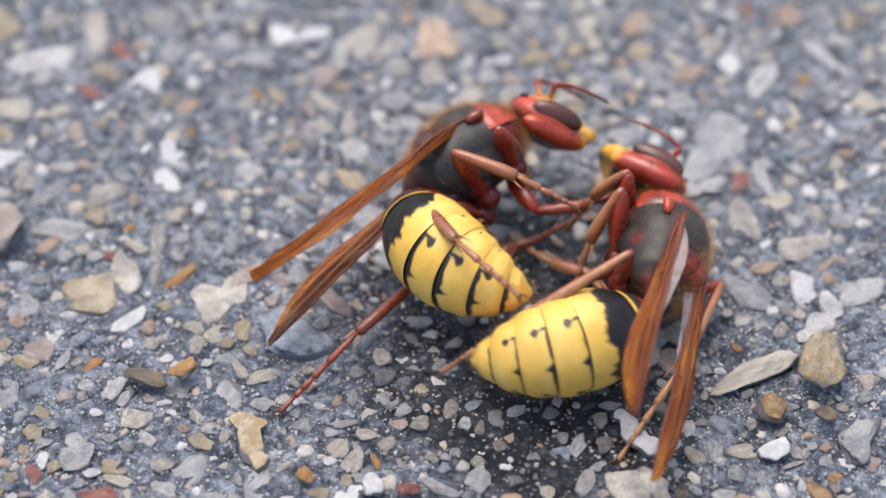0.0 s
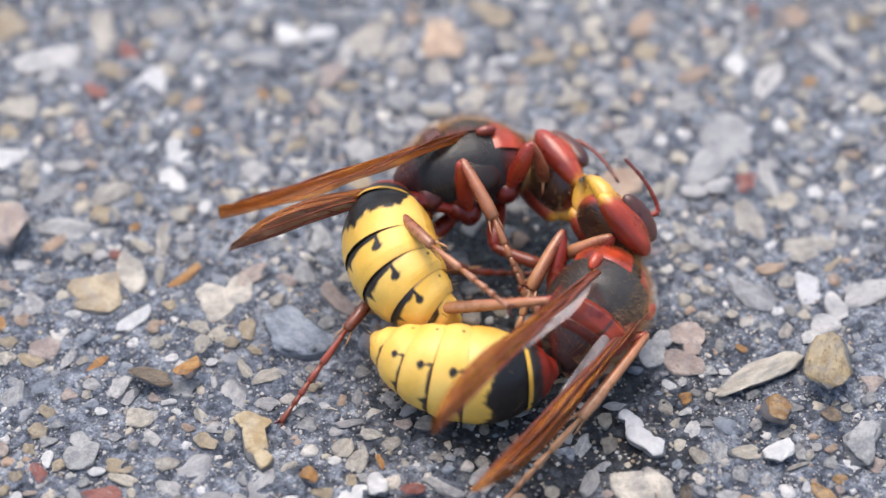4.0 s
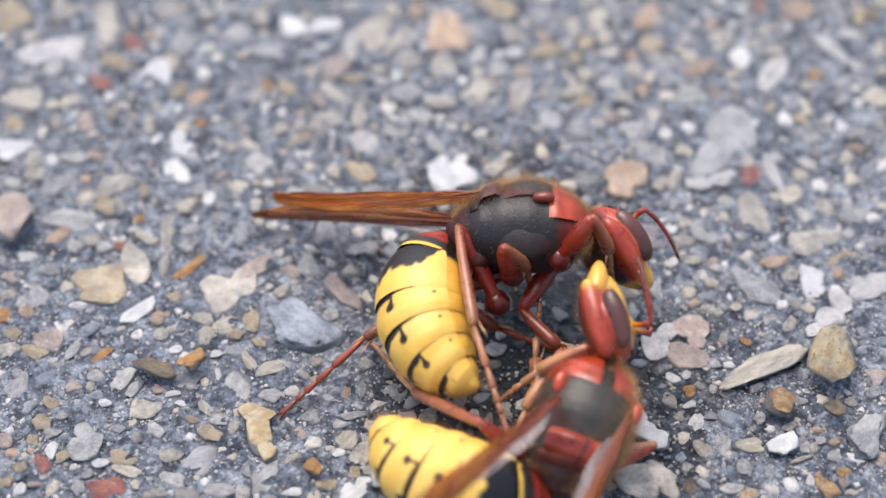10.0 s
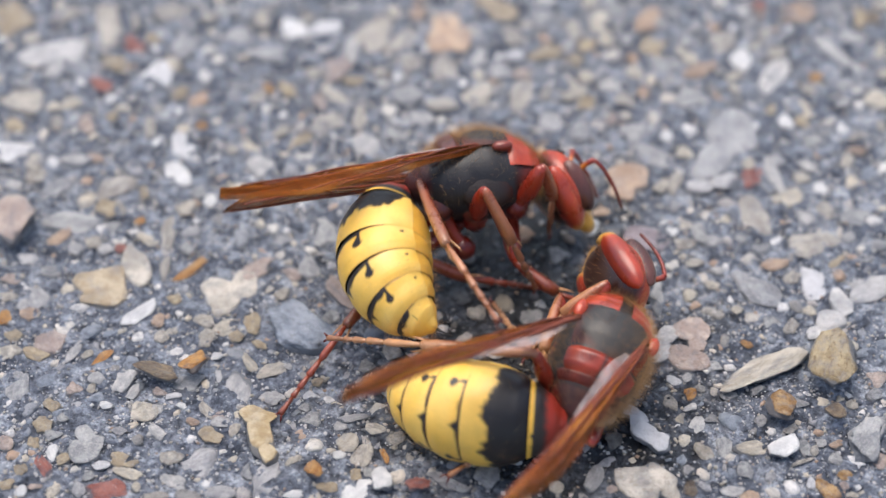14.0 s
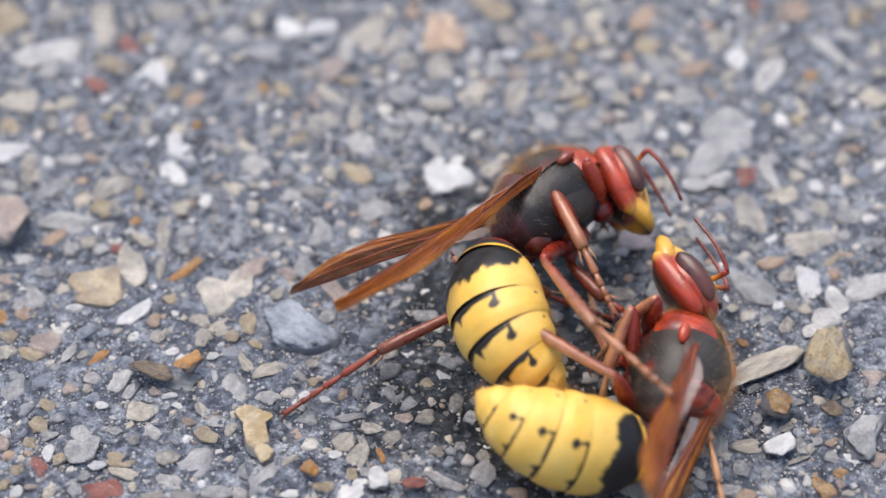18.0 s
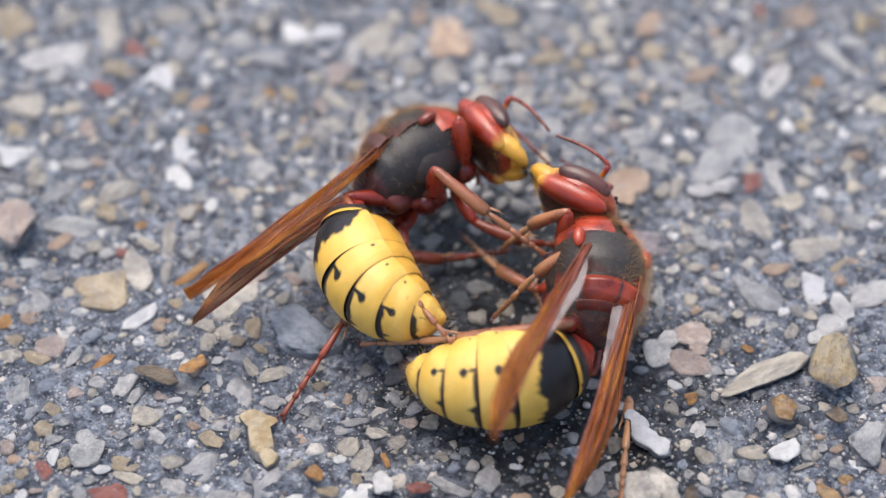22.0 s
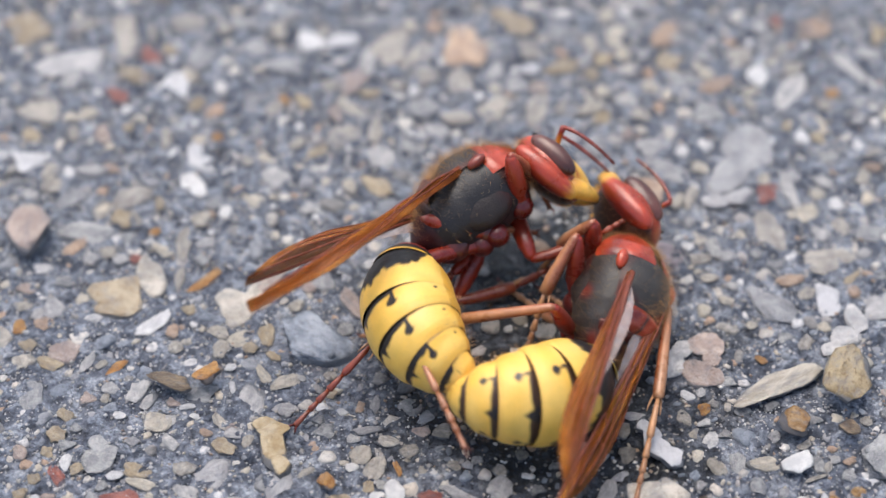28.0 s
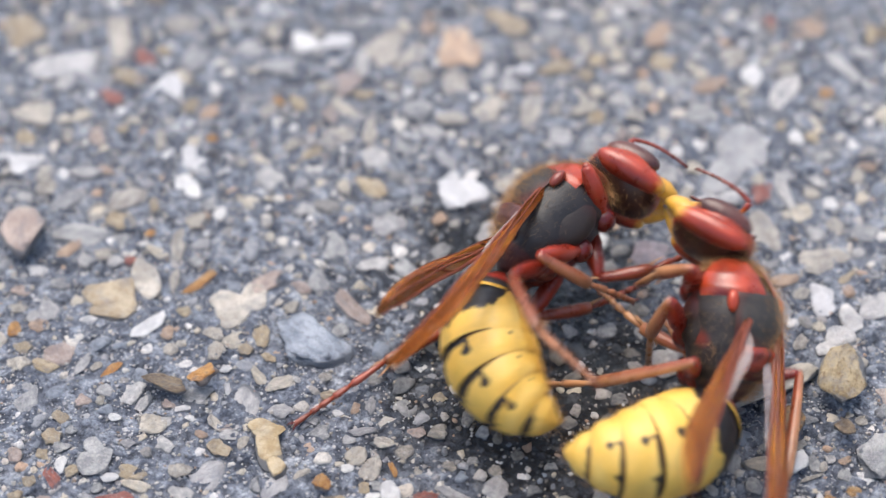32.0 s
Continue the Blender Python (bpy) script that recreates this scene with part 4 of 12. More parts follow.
stone(ground, -6.6, 19.2, 2.4, 1.0, 92, PALESTONE)
stone(ground, -6.4, 16.1, 1.7, 0.9, 179, TAN)
stone(ground, -9.2, 16.8, 1.5, 1.2, 22, BEIGE)
stone(ground, -11.0, 15.1, 2.0, 0.9, 125, TAN)
stone(ground, -7.7, 14.5, 2.9, 1.1, 138, BEIGE)
stone(ground, -8.7, 13.7, 1.7, 0.8, 109, PINK)
stone(ground, -7.8, 12.0, 2.1, 1.9, 49, BEIGE)
stone(ground, -5.7, 12.1, 2.6, 1.0, 83, BEIGE)
stone(ground, -11.3, 10.9, 1.2, 1.2, 119, CREAM)
stone(ground, -9.9, 9.9, 2.1, 0.8, 37, TAN)
stone(ground, -7.6, 9.3, 2.1, 0.5, 89, PALESTONE)
stone(ground, -3.2, 16.2, 1.1, 1.0, 123, WHITE)
stone(ground, -2.4, 17.9, 1.7, 1.5, 177, BEIGE)
stone(ground, -4.5, 16.8, 1.2, 1.0, 96, BEIGE)
stone(ground, -5.0, 9.4, 2.2, 2.0, 99, PALESTONE)
stone(ground, -2.5, 14.4, 2.3, 2.0, 93, GREY)
stone(ground, -1.5, 12.2, 2.3, 1.3, 132, PALESTONE)
stone(ground, -12.4, 7.6, 1.9, 1.5, 122, PALESTONE)
stone(ground, -12.3, 15.2, 1.0, 0.8, 98, OCHRE)
stone(ground, -13.1, 14.4, 2.3, 1.1, 78, BEIGE)
stone(ground, -14.5, 15.5, 1.2, 1.1, 149, GREY)
stone(ground, -7.2, 23.7, 2.5, 1.2, 179, GREY)
stone(ground, -9.9, 22.7, 1.1, 1.0, 102, BEIGE)
stone(ground, -14.1, 12.1, 1.3, 1.0, 55, GREY)
stone(ground, -14.5, 9.0, 1.0, 0.8, 105, BEIGE)
stone(ground, 0.2, 20.9, 4.1, 3.5, 110, PEACH)
stone(ground, 4.0, 23.7, 3.8, 2.3, 142, TAN)
stone(ground, 5.0, 20.6, 2.6, 1.3, 103, BEIGE)
stone(ground, 0.1, 17.0, 3.5, 2.0, 111, BEIGE)
stone(ground, 2.6, 14.4, 2.8, 1.9, 49, BEIGE)
stone(ground, 0.2, 13.7, 3.4, 1.1, 12, BEIGE)
stone(ground, 7.4, 18.9, 2.6, 1.3, 18, TAN)
stone(ground, 9.0, 19.7, 1.8, 1.1, 72, PALESTONE)
stone(ground, 5.1, 18.6, 1.3, 1.3, 57, WHITE)
stone(ground, 2.6, 18.3, 2.5, 1.1, 84, PALESTONE)
stone(ground, 4.2, 17.0, 1.8, 1.4, 61, PALESTONE)
stone(ground, 5.7, 16.6, 1.4, 1.2, 3, PINK)
stone(ground, 5.6, 14.7, 3.4, 1.6, 72, BEIGE)
stone(ground, 7.2, 14.7, 1.8, 0.7, 71, BEIGE)
stone(ground, 11.5, 22.2, 2.3, 2.1, 126, CREAM)
stone(ground, 11.9, 20.2, 1.6, 1.1, 83, CREAM)
stone(ground, 10.4, 19.8, 1.5, 1.3, 76, TAN)
stone(ground, 9.5, 18.1, 1.3, 1.0, 84, TAN)
stone(ground, 9.5, 21.5, 2.3, 1.7, 84, BEIGE)
stone(ground, 11.8, 15.6, 1.4, 1.2, 6, PALESTONE)
stone(ground, 9.4, 14.7, 2.3, 1.0, 38, CREAM)
stone(ground, 10.1, 13.7, 1.6, 1.2, 49, TAN)
stone(ground, 7.7, 11.4, 2.2, 1.8, 84, PALESTONE)
stone(ground, 9.4, 10.7, 2.0, 1.7, 7, GREY)
stone(ground, 12.7, 13.9, 1.5, 1.3, 72, BEIGE)
stone(ground, 13.2, 10.7, 1.7, 1.5, 14, PALESTONE)
stone(ground, 13.9, 9.0, 2.4, 1.0, 150, PALESTONE)
stone(ground, 14.9, 22.7, 3.8, 1.6, 81, PEACH)
stone(ground, 15.1, 19.4, 2.2, 1.8, 99, TAN)
stone(ground, 9.2, 15.6, 1.1, 1.0, 75, BEIGE)
stone(ground, 11.8, 12.1, 1.0, 0.9, 69, PINK)
stone(ground, 13.7, 17.0, 1.3, 1.2, 16, BEIGE)
stone(ground, 13.3, 20.3, 1.2, 0.9, 82, PALESTONE)
stone(ground, 7.3, 22.7, 2.1, 2.0, 58, GREY)
stone(ground, 2.3, 20.9, 2.0, 1.2, 55, GREY)
stone(ground, 12.5, 23.7, 1.7, 1.2, 4, GREY)
stone(ground, 16.0, 22.0, 1.2, 0.9, 81, PALESTONE)
stone(ground, 17.6, 18.6, 2.2, 1.1, 123, CREAM)
stone(ground, 18.4, 17.3, 3.6, 1.2, 41, PEACH)
stone(ground, 21.3, 18.1, 2.6, 1.5, 103, WHITE)
stone(ground, 20.7, 16.4, 1.5, 1.2, 10, CREAM)
stone(ground, 22.6, 19.6, 1.2, 1.1, 57, CREAM)
stone(ground, 23.9, 18.9, 1.3, 1.1, 69, BEIGE)
stone(ground, 23.4, 21.0, 1.5, 1.2, 12, BEIGE)
stone(ground, 23.6, 16.1, 4.4, 1.8, 60, PALESTONE)
stone(ground, 22.9, 12.9, 1.0, 0.8, 75, TAN)
stone(ground, 23.8, 11.8, 1.7, 1.0, 77, WHITE)
stone(ground, 25.9, 23.4, 2.7, 2.4, 35, PEACH)
stone(ground, 23.3, 24.0, 1.3, 0.8, 79, RED)
stone(ground, 28.1, 19.1, 5.1, 1.3, 125, PALESTONE)
stone(ground, 29.7, 20.6, 2.1, 1.3, 153, PALESTONE)
stone(ground, 30.5, 22.7, 2.3, 0.9, 76, TAN)
stone(ground, 31.4, 18.8, 2.4, 0.8, 81, CREAM)
stone(ground, 30.6, 14.1, 1.9, 1.6, 21, CREAM)
stone(ground, 31.3, 16.7, 1.2, 0.9, 72, CREAM)
stone(ground, 28.3, 15.2, 1.1, 1.0, 44, PALESTONE)
stone(ground, 28.0, 13.7, 1.3, 1.0, 69, PALESTONE)
stone(ground, 16.5, 8.8, 1.4, 1.1, 79, CREAM)
stone(ground, 14.5, 8.4, 2.2, 1.2, 148, PALESTONE)
stone(ground, 20.9, 7.7, 1.2, 0.9, 76, CREAM)
stone(ground, 22.6, 7.9, 2.2, 1.4, 58, PALESTONE)
stone(ground, 24.9, 7.6, 1.7, 1.0, 138, PALESTONE)
stone(ground, 27.6, 8.0, 1.6, 1.2, 45, CREAM)
stone(ground, 25.0, 11.8, 1.2, 1.0, 61, TAN)
stone(ground, 26.5, 16.4, 1.1, 0.8, 74, OCHRE)
stone(ground, 25.8, 15.2, 1.3, 1.1, 35, BEIGE)
stone(ground, 17.5, 14.3, 2.5, 2.2, 22, GREY)
stone(ground, 15.8, 17.6, 2.1, 1.8, 74, GREY)
stone(ground, 28.4, 8.9, 1.6, 0.8, 157, PEACH)
stone(ground, 28.7, 10.4, 1.4, 0.8, 34, BEIGE)
stone(ground, 28.6, 23.4, 1.9, 1.7, 57, GREY)
stone(ground, 17.6, 20.0, 1.1, 1.0, 19, PALESTONE)
stone(ground, 20.0, 20.0, 3.0, 1.7, 73, BEIGE)
stone(ground, 30.4, 11.4, 1.0, 0.8, 71, BEIGE)
stone(ground, 25.5, 9.9, 1.2, 1.1, 30, GREY)
stone(ground, 22.5, 22.4, 1.3, 1.1, 69, GREY)
stone(ground, 17.0, 23.4, 1.4, 1.2, 69, GREY)
stone(ground, 31.5, 22.7, 1.3, 1.0, 70, BROWN)
stone(ground, -28.3, 1.5, 4.7, 2.4, 89, PINK, 1.5)
stone(ground, -26.3, 5.3, 2.5, 1.3, 46, GREY)
stone(ground, -21.9, 5.7, 2.6, 2.0, 52, BEIGE)
stone(ground, -20.1, 5.0, 1.4, 0.6, 97, TAN)
stone(ground, -24.7, 2.2, 3.5, 2.0, 176, GREY)
stone(ground, -22.5, 3.6, 1.7, 1.3, 108, TAN)
stone(ground, -21.5, 3.7, 1.7, 0.5, 110, BEIGE)
stone(ground, -25.3, 0.9, 2.1, 1.0, 58, PEACH)
stone(ground, -22.2, -0.1, 1.5, 1.0, 14, PALESTONE)
stone(ground, -23.0, 0.5, 1.3, 1.1, 74, BEIGE)
stone(ground, -19.5, 0.7, 1.7, 0.8, 150, CREAM)
stone(ground, -18.1, 1.5, 2.9, 1.0, 89, BEIGE)
stone(ground, -16.6, 1.4, 1.6, 1.0, 177, PALESTONE)
stone(ground, -15.6, 4.3, 1.2, 0.9, 102, WHITE)
stone(ground, -17.1, 3.5, 1.5, 1.2, 44, CREAM)
stone(ground, -20.2, 2.4, 0.9, 0.7, 106, OCHRE)
stone(ground, -18.1, -1.8, 2.4, 0.6, 92, BEIGE)
stone(ground, -16.3, -1.8, 3.0, 1.0, 41, OCHRE)
stone(ground, -19.4, -5.7, 2.9, 1.2, 54, WHITE)
stone(ground, -25.9, -4.4, 2.4, 1.4, 120, PALESTONE)
stone(ground, -26.4, -5.7, 1.5, 1.1, 171, PEACH)
stone(ground, -27.9, -6.0, 1.2, 0.9, 109, OCHRE)
stone(ground, -28.0, -4.2, 1.2, 0.8, 174, BEIGE)
stone(ground, -26.9, -4.9, 1.2, 0.8, 50, PALESTONE)
stone(ground, -18.1, -6.1, 1.0, 0.9, 115, PEACH)
stone(ground, -25.6, -2.0, 1.8, 1.0, 177, GREY)
stone(ground, -27.9, -2.8, 1.2, 0.9, 170, PINK)
stone(ground, -24.0, -0.1, 1.2, 1.1, 122, PALESTONE)
stone(ground, -17.2, -4.5, 0.9, 0.8, 118, TAN)
stone(ground, -15.1, -6.3, 1.5, 1.1, 174, BEIGE)
stone(ground, -13.8, -6.7, 1.4, 1.3, 113, CREAM)
stone(ground, -27.7, 6.6, 1.7, 1.5, 139, BEIGE)
stone(ground, -28.8, 5.8, 1.2, 0.9, 168, PALESTONE)
stone(ground, -28.9, 4.5, 1.4, 0.8, 175, BEIGE)
stone(ground, -16.5, 5.0, 1.1, 1.0, 119, GREY)
stone(ground, -21.2, -0.1, 0.9, 0.8, 135, RED)
stone(ground, -21.8, 1.9, 1.1, 1.0, 145, GREY)
stone(ground, -16.8, -0.1, 1.0, 0.9, 157, GREY)
stone(ground, 20.9, 6.4, 1.9, 1.4, 49, RED)
stone(ground, 22.5, 6.4, 3.6, 1.1, 101, PALESTONE)
stone(ground, 23.1, 4.5, 2.2, 1.6, 46, CREAM)
stone(ground, 24.1, 2.7, 1.6, 1.3, 15, PALESTONE)
stone(ground, 24.3, 6.5, 1.4, 1.1, 10, CREAM)
stone(ground, 20.6, 2.9, 3.6, 2.0, 107, BEIGE)
stone(ground, 17.7, 0.7, 1.5, 1.2, 36, PALESTONE)
stone(ground, 16.8, 1.2, 1.9, 1.0, 101, GREY)
stone(ground, 16.0, 0.4, 1.2, 1.1, 47, BEIGE)
stone(ground, 24.3, 0.2, 3.6, 2.1, 12, BEIGE)
stone(ground, 21.7, -1.3, 2.4, 0.9, 28, PEACH)
stone(ground, 20.0, -3.4, 3.4, 2.4, 137, GREY)
stone(ground, 23.9, -3.1, 3.1, 2.3, 69, WHITE)
stone(ground, 27.5, -3.5, 3.1, 2.0, 30, PALESTONE)
stone(ground, 23.4, -5.4, 0.9, 0.7, 12, CREAM)
stone(ground, 18.8, -5.2, 0.9, 0.7, 5, CREAM)
stone(ground, 26.8, 0.9, 1.0, 0.8, 46, PALESTONE)
stone(ground, 25.6, -1.3, 1.5, 0.6, 48, TAN)
stone(ground, 14.7, 5.6, 1.8, 0.8, 53, CREAM)
stone(ground, 15.7, 6.1, 2.1, 0.9, 79, BEIGE)
stone(ground, 18.8, 2.5, 0.8, 0.7, 74, CREAM)
stone(ground, 15.5, 3.7, 1.0, 0.8, 78, PALESTONE)
stone(ground, 16.1, 1.9, 1.2, 1.1, 23, BEIGE)
stone(ground, 13.8, -3.7, 1.9, 0.9, 79, GREY)
stone(ground, 17.3, -3.3, 1.0, 0.8, 7, CREAM)
stone(ground, 17.8, -2.0, 0.9, 0.8, 64, PALESTONE)
stone(ground, 16.4, -1.2, 1.5, 0.8, 2, BEIGE)
stone(ground, 13.3, 0.9, 3.1, 2.4, 5, MAUVE)
stone(ground, 10.6, 3.2, 1.2, 0.8, 3, PEACH)
stone(ground, 25.5, 3.5, 1.6, 1.4, 48, BEIGE)
stone(ground, 27.3, 2.7, 1.9, 1.5, 14, GREY)
stone(ground, 20.8, -0.1, 1.4, 0.9, 23, GREY)
stone(ground, 22.5, -2.5, 1.5, 0.9, 80, BEIGE)
stone(ground, 28.8, 0.4, 1.2, 1.0, 24, GREY)
stone(ground, 20.8, -6.3, 1.1, 0.9, 16, GREY)
stone(ground, 22.0, -6.8, 1.4, 0.9, 78, BEIGE)
stone(ground, 19.6, 0.9, 1.0, 0.9, 54, GREY)
stone(ground, 27.5, -1.1, 0.9, 0.8, 43, GREY)
stone(ground, -27.1, -7.5, 1.2, 0.9, 166, TAN)
stone(ground, -24.7, -8.0, 2.3, 1.8, 109, PINK)
stone(ground, -27.2, -8.9, 1.5, 1.3, 135, BEIGE)
stone(ground, -25.6, -9.0, 2.0, 1.1, 150, TAN)
stone(ground, -23.1, -8.7, 1.7, 0.7, 66, PALESTONE)
stone(ground, -22.3, -9.0, 0.8, 0.7, 113, CREAM)
stone(ground, -21.3, -9.2, 1.9, 0.6, 50, OCHRE)
stone(ground, -15.4, -10.3, 2.0, 1.3, 22, OCHRE, 1.2)
stone(ground, -17.6, -10.8, 3.0, 1.2, 166, BROWN, 0.8)
stone(ground, -15.7, -11.3, 2.0, 1.5, 173, GREY)
stone(ground, -26.3, -11.3, 2.6, 1.8, 93, GREY)
stone(ground, -21.3, -10.8, 1.1, 1.0, 162, PALESTONE)
stone(ground, -19.8, -11.0, 2.2, 1.3, 79, PALESTONE)
stone(ground, -19.1, -11.9, 1.6, 0.7, 59, PALESTONE)
stone(ground, -21.7, -11.6, 0.7, 0.6, 115, CREAM)
stone(ground, -24.0, -12.9, 1.3, 0.8, 135, TAN)
stone(ground, -24.3, -14.4, 1.3, 1.2, 154, TAN)
stone(ground, -18.4, -13.4, 1.9, 1.7, 48, CREAM)
stone(ground, -16.6, -12.3, 1.1, 0.6, 178, WHITE)
stone(ground, -16.0, -13.0, 0.7, 0.5, 174, WHITE)
stone(ground, -20.7, -13.0, 0.9, 0.5, 177, WHITE)
stone(ground, -17.4, -13.2, 0.9, 0.6, 117, PALESTONE)
stone(ground, -17.5, -11.9, 1.0, 0.6, 149, PINK)
stone(ground, -17.4, -15.0, 1.5, 1.0, 154, PALESTONE)
stone(ground, -14.0, -15.2, 2.0, 1.3, 148, TAN)
stone(ground, -23.5, -16.5, 1.2, 0.8, 100, WHITE)
stone(ground, -23.9, -17.5, 1.6, 0.8, 119, RED)
stone(ground, -26.4, -15.8, 1.1, 0.9, 117, PINK)
stone(ground, -24.7, -15.8, 0.9, 0.7, 118, TAN)
stone(ground, -23.7, -15.2, 1.1, 1.0, 139, GREY)
stone(ground, -22.7, -17.0, 1.1, 0.8, 10, TAN)
stone(ground, -19.2, -17.0, 1.9, 1.1, 156, TAN)
stone(ground, -20.4, -17.4, 1.3, 0.7, 4, WHITE)
stone(ground, -18.8, -18.1, 1.8, 0.8, 166, CREAM)
stone(ground, -16.4, -16.9, 1.4, 1.1, 173, BEIGE)
stone(ground, -14.6, -17.3, 2.8, 2.1, 29, PALESTONE)
stone(ground, -15.9, -18.7, 1.6, 0.8, 153, PALESTONE)
stone(ground, -19.8, -19.3, 2.4, 1.5, 4, RED)
stone(ground, -18.2, -19.1, 0.7, 0.6, 172, CREAM)
stone(ground, -21.5, -19.2, 1.2, 0.9, 100, PALESTONE)
stone(ground, -17.0, -19.7, 1.7, 0.8, 178, BEIGE)
stone(ground, -25.9, -18.8, 1.0, 0.8, 160, TAN)
stone(ground, -25.0, -19.3, 0.8, 0.7, 139, WHITE)
stone(ground, -24.2, -19.0, 0.9, 0.4, 178, PINK)
stone(ground, -25.2, -17.8, 0.9, 0.8, 149, TAN)
stone(ground, -14.5, -13.3, 1.5, 0.7, 123, BEIGE)
stone(ground, -13.7, -14.0, 0.8, 0.7, 129, PINK)
stone(ground, -15.3, -14.2, 0.8, 0.6, 172, PEACH)
stone(ground, -13.2, -19.5, 1.7, 1.0, 178, PALESTONE)
stone(ground, -15.0, -7.7, 1.4, 1.3, 153, CREAM)
stone(ground, -14.2, -9.1, 0.9, 0.6, 47, WHITE)
stone(ground, -13.9, -10.7, 1.1, 0.5, 89, WHITE)
stone(ground, -19.6, -15.0, 0.8, 0.6, 170, PALESTONE)
stone(ground, -15.5, -9.2, 0.9, 0.5, 177, CREAM)
stone(ground, -17.8, -7.6, 1.2, 1.0, 106, BEIGE)
stone(ground, -22.8, -11.6, 1.1, 0.9, 153, PINK)
stone(ground, -21.1, -18.2, 0.8, 0.7, 156, GREY)
stone(ground, -23.2, -14.0, 0.7, 0.6, 137, GREY)
stone(ground, 20.3, -10.2, 5.9, 1.7, 34, CREAM, 0.6)
stone(ground, 24.2, -10.4, 4.4, 2.8, 74, OLIVE, 1.6)
stone(ground, 20.5, -13.6, 2.2, 1.5, 142, AMBERSTONE, 1.2)
stone(ground, 23.8, -14.0, 1.4, 1.1, 2, BROWN, 1.0)
stone(ground, 25.7, -15.4, 3.5, 2.3, 54, GREY, 0.5)
stone(ground, 20.4, -16.5, 2.1, 1.5, 51, WHITE, 0.6)
stone(ground, 18.7, -16.2, 2.0, 0.9, 2, CREAM)
stone(ground, 17.0, -16.1, 1.6, 1.0, 76, GREY)
stone(ground, 15.6, -16.5, 1.4, 1.0, 135, CREAM)
stone(ground, 14.6, -15.6, 0.9, 0.8, 54, CREAM)
stone(ground, 15.2, -12.1, 1.0, 0.9, 17, OCHRE)
stone(ground, 14.2, -11.0, 0.9, 0.7, 166, WHITE)
stone(ground, 15.1, -10.8, 0.7, 0.6, 71, PALESTONE)
stone(ground, 15.2, -13.1, 1.0, 0.6, 30, PALESTONE)
stone(ground, 13.9, -12.9, 1.5, 0.8, 126, BEIGE)
stone(ground, 21.8, -12.8, 1.1, 0.8, 130, GREY)
stone(ground, 19.3, -14.2, 0.8, 0.7, 66, PALESTONE)
stone(ground, 25.1, -12.9, 0.8, 0.6, 13, CREAM)
stone(ground, 23.9, -18.2, 1.1, 0.8, 10, AMBERSTONE)
stone(ground, 22.7, -19.3, 1.7, 1.1, 137, AMBERSTONE)
stone(ground, 23.8, -19.0, 0.7, 0.6, 57, PINK)
stone(ground, 21.8, -18.8, 1.1, 0.5, 74, WHITE)
stone(ground, 18.1, -19.7, 1.1, 1.0, 55, PEACH)
stone(ground, 17.2, -19.3, 1.3, 0.8, 4, PALESTONE)
stone(ground, 14.6, -17.8, 0.8, 0.7, 69, PALESTONE)
stone(ground, 19.5, -18.4, 0.8, 0.7, 42, PALESTONE)
stone(ground, 23.7, -15.9, 0.9, 0.7, 10, PEACH)
stone(ground, 22.8, -15.8, 0.6, 0.6, 34, PALESTONE)
stone(ground, 21.8, -16.3, 1.5, 0.9, 101, GREY)
stone(ground, 22.3, -16.4, 1.0, 0.5, 74, BEIGE)
stone(ground, 21.5, -17.2, 1.5, 0.3, 24, BEIGE)
stone(ground, 23.5, -17.0, 1.1, 0.8, 10, GREY)
stone(ground, 26.1, -17.1, 1.2, 1.0, 55, PINK)
stone(ground, 24.2, -19.7, 0.7, 0.4, 3, CREAM)
stone(ground, 14.7, -19.2, 1.2, 0.8, 77, BROWN)
stone(ground, 19.1, -8.1, 0.8, 0.7, 27, OCHRE)
stone(ground, 17.6, -12.2, 0.9, 0.8, 15, GREY)
stone(ground, 21.1, -14.8, 1.1, 0.7, 19, BEIGE)
stone(ground, 16.7, -10.0, 1.1, 0.9, 12, GREY)
stone(ground, 19.3, -11.8, 1.1, 0.6, 30, GREY)
stone(ground, 26.6, -12.2, 1.1, 0.9, 17, GREY)
stone(ground, 16.4, -14.0, 0.9, 0.7, 7, GREY)
stone(ground, 18.0, -17.8, 1.2, 1.1, 17, GREY)
stone(ground, -13.8, 5.3, 1.8, 1.2, 139, CREAM)
stone(ground, -12.2, -2.1, 2.2, 1.3, 53, PINK)
stone(ground, -10.3, -4.0, 1.1, 0.8, 47, CREAM)
stone(ground, -9.8, -2.3, 1.3, 0.9, 142, PINK)
stone(ground, -8.8, -1.6, 1.8, 1.5, 101, GREY)
stone(ground, -8.8, -7.2, 4.8, 3.9, 137, BLUE, 0.6)
stone(ground, -6.5, -3.9, 3.0, 1.3, 129, PINK)
stone(ground, -12.0, -6.3, 1.9, 1.1, 90, TAN)
stone(ground, -10.0, 4.8, 1.6, 1.1, 177, PALESTONE)
stone(ground, -5.5, 6.8, 2.7, 1.4, 141, TAN)
stone(ground, -7.4, 6.9, 1.3, 1.0, 95, CREAM)
stone(ground, 0.5, 5.9, 3.5, 3.1, 117, WHITE, 0.5)
stone(ground, -4.2, 3.4, 2.0, 1.9, 106, PALESTONE)
stone(ground, -7.7, 1.1, 2.8, 1.6, 89, GREY)
stone(ground, -5.0, -0.2, 2.3, 1.5, 17, PALESTONE)
stone(ground, -0.5, 9.6, 3.1, 1.0, 123, PALESTONE)
stone(ground, 2.2, 2.6, 2.2, 1.8, 60, PALESTONE)
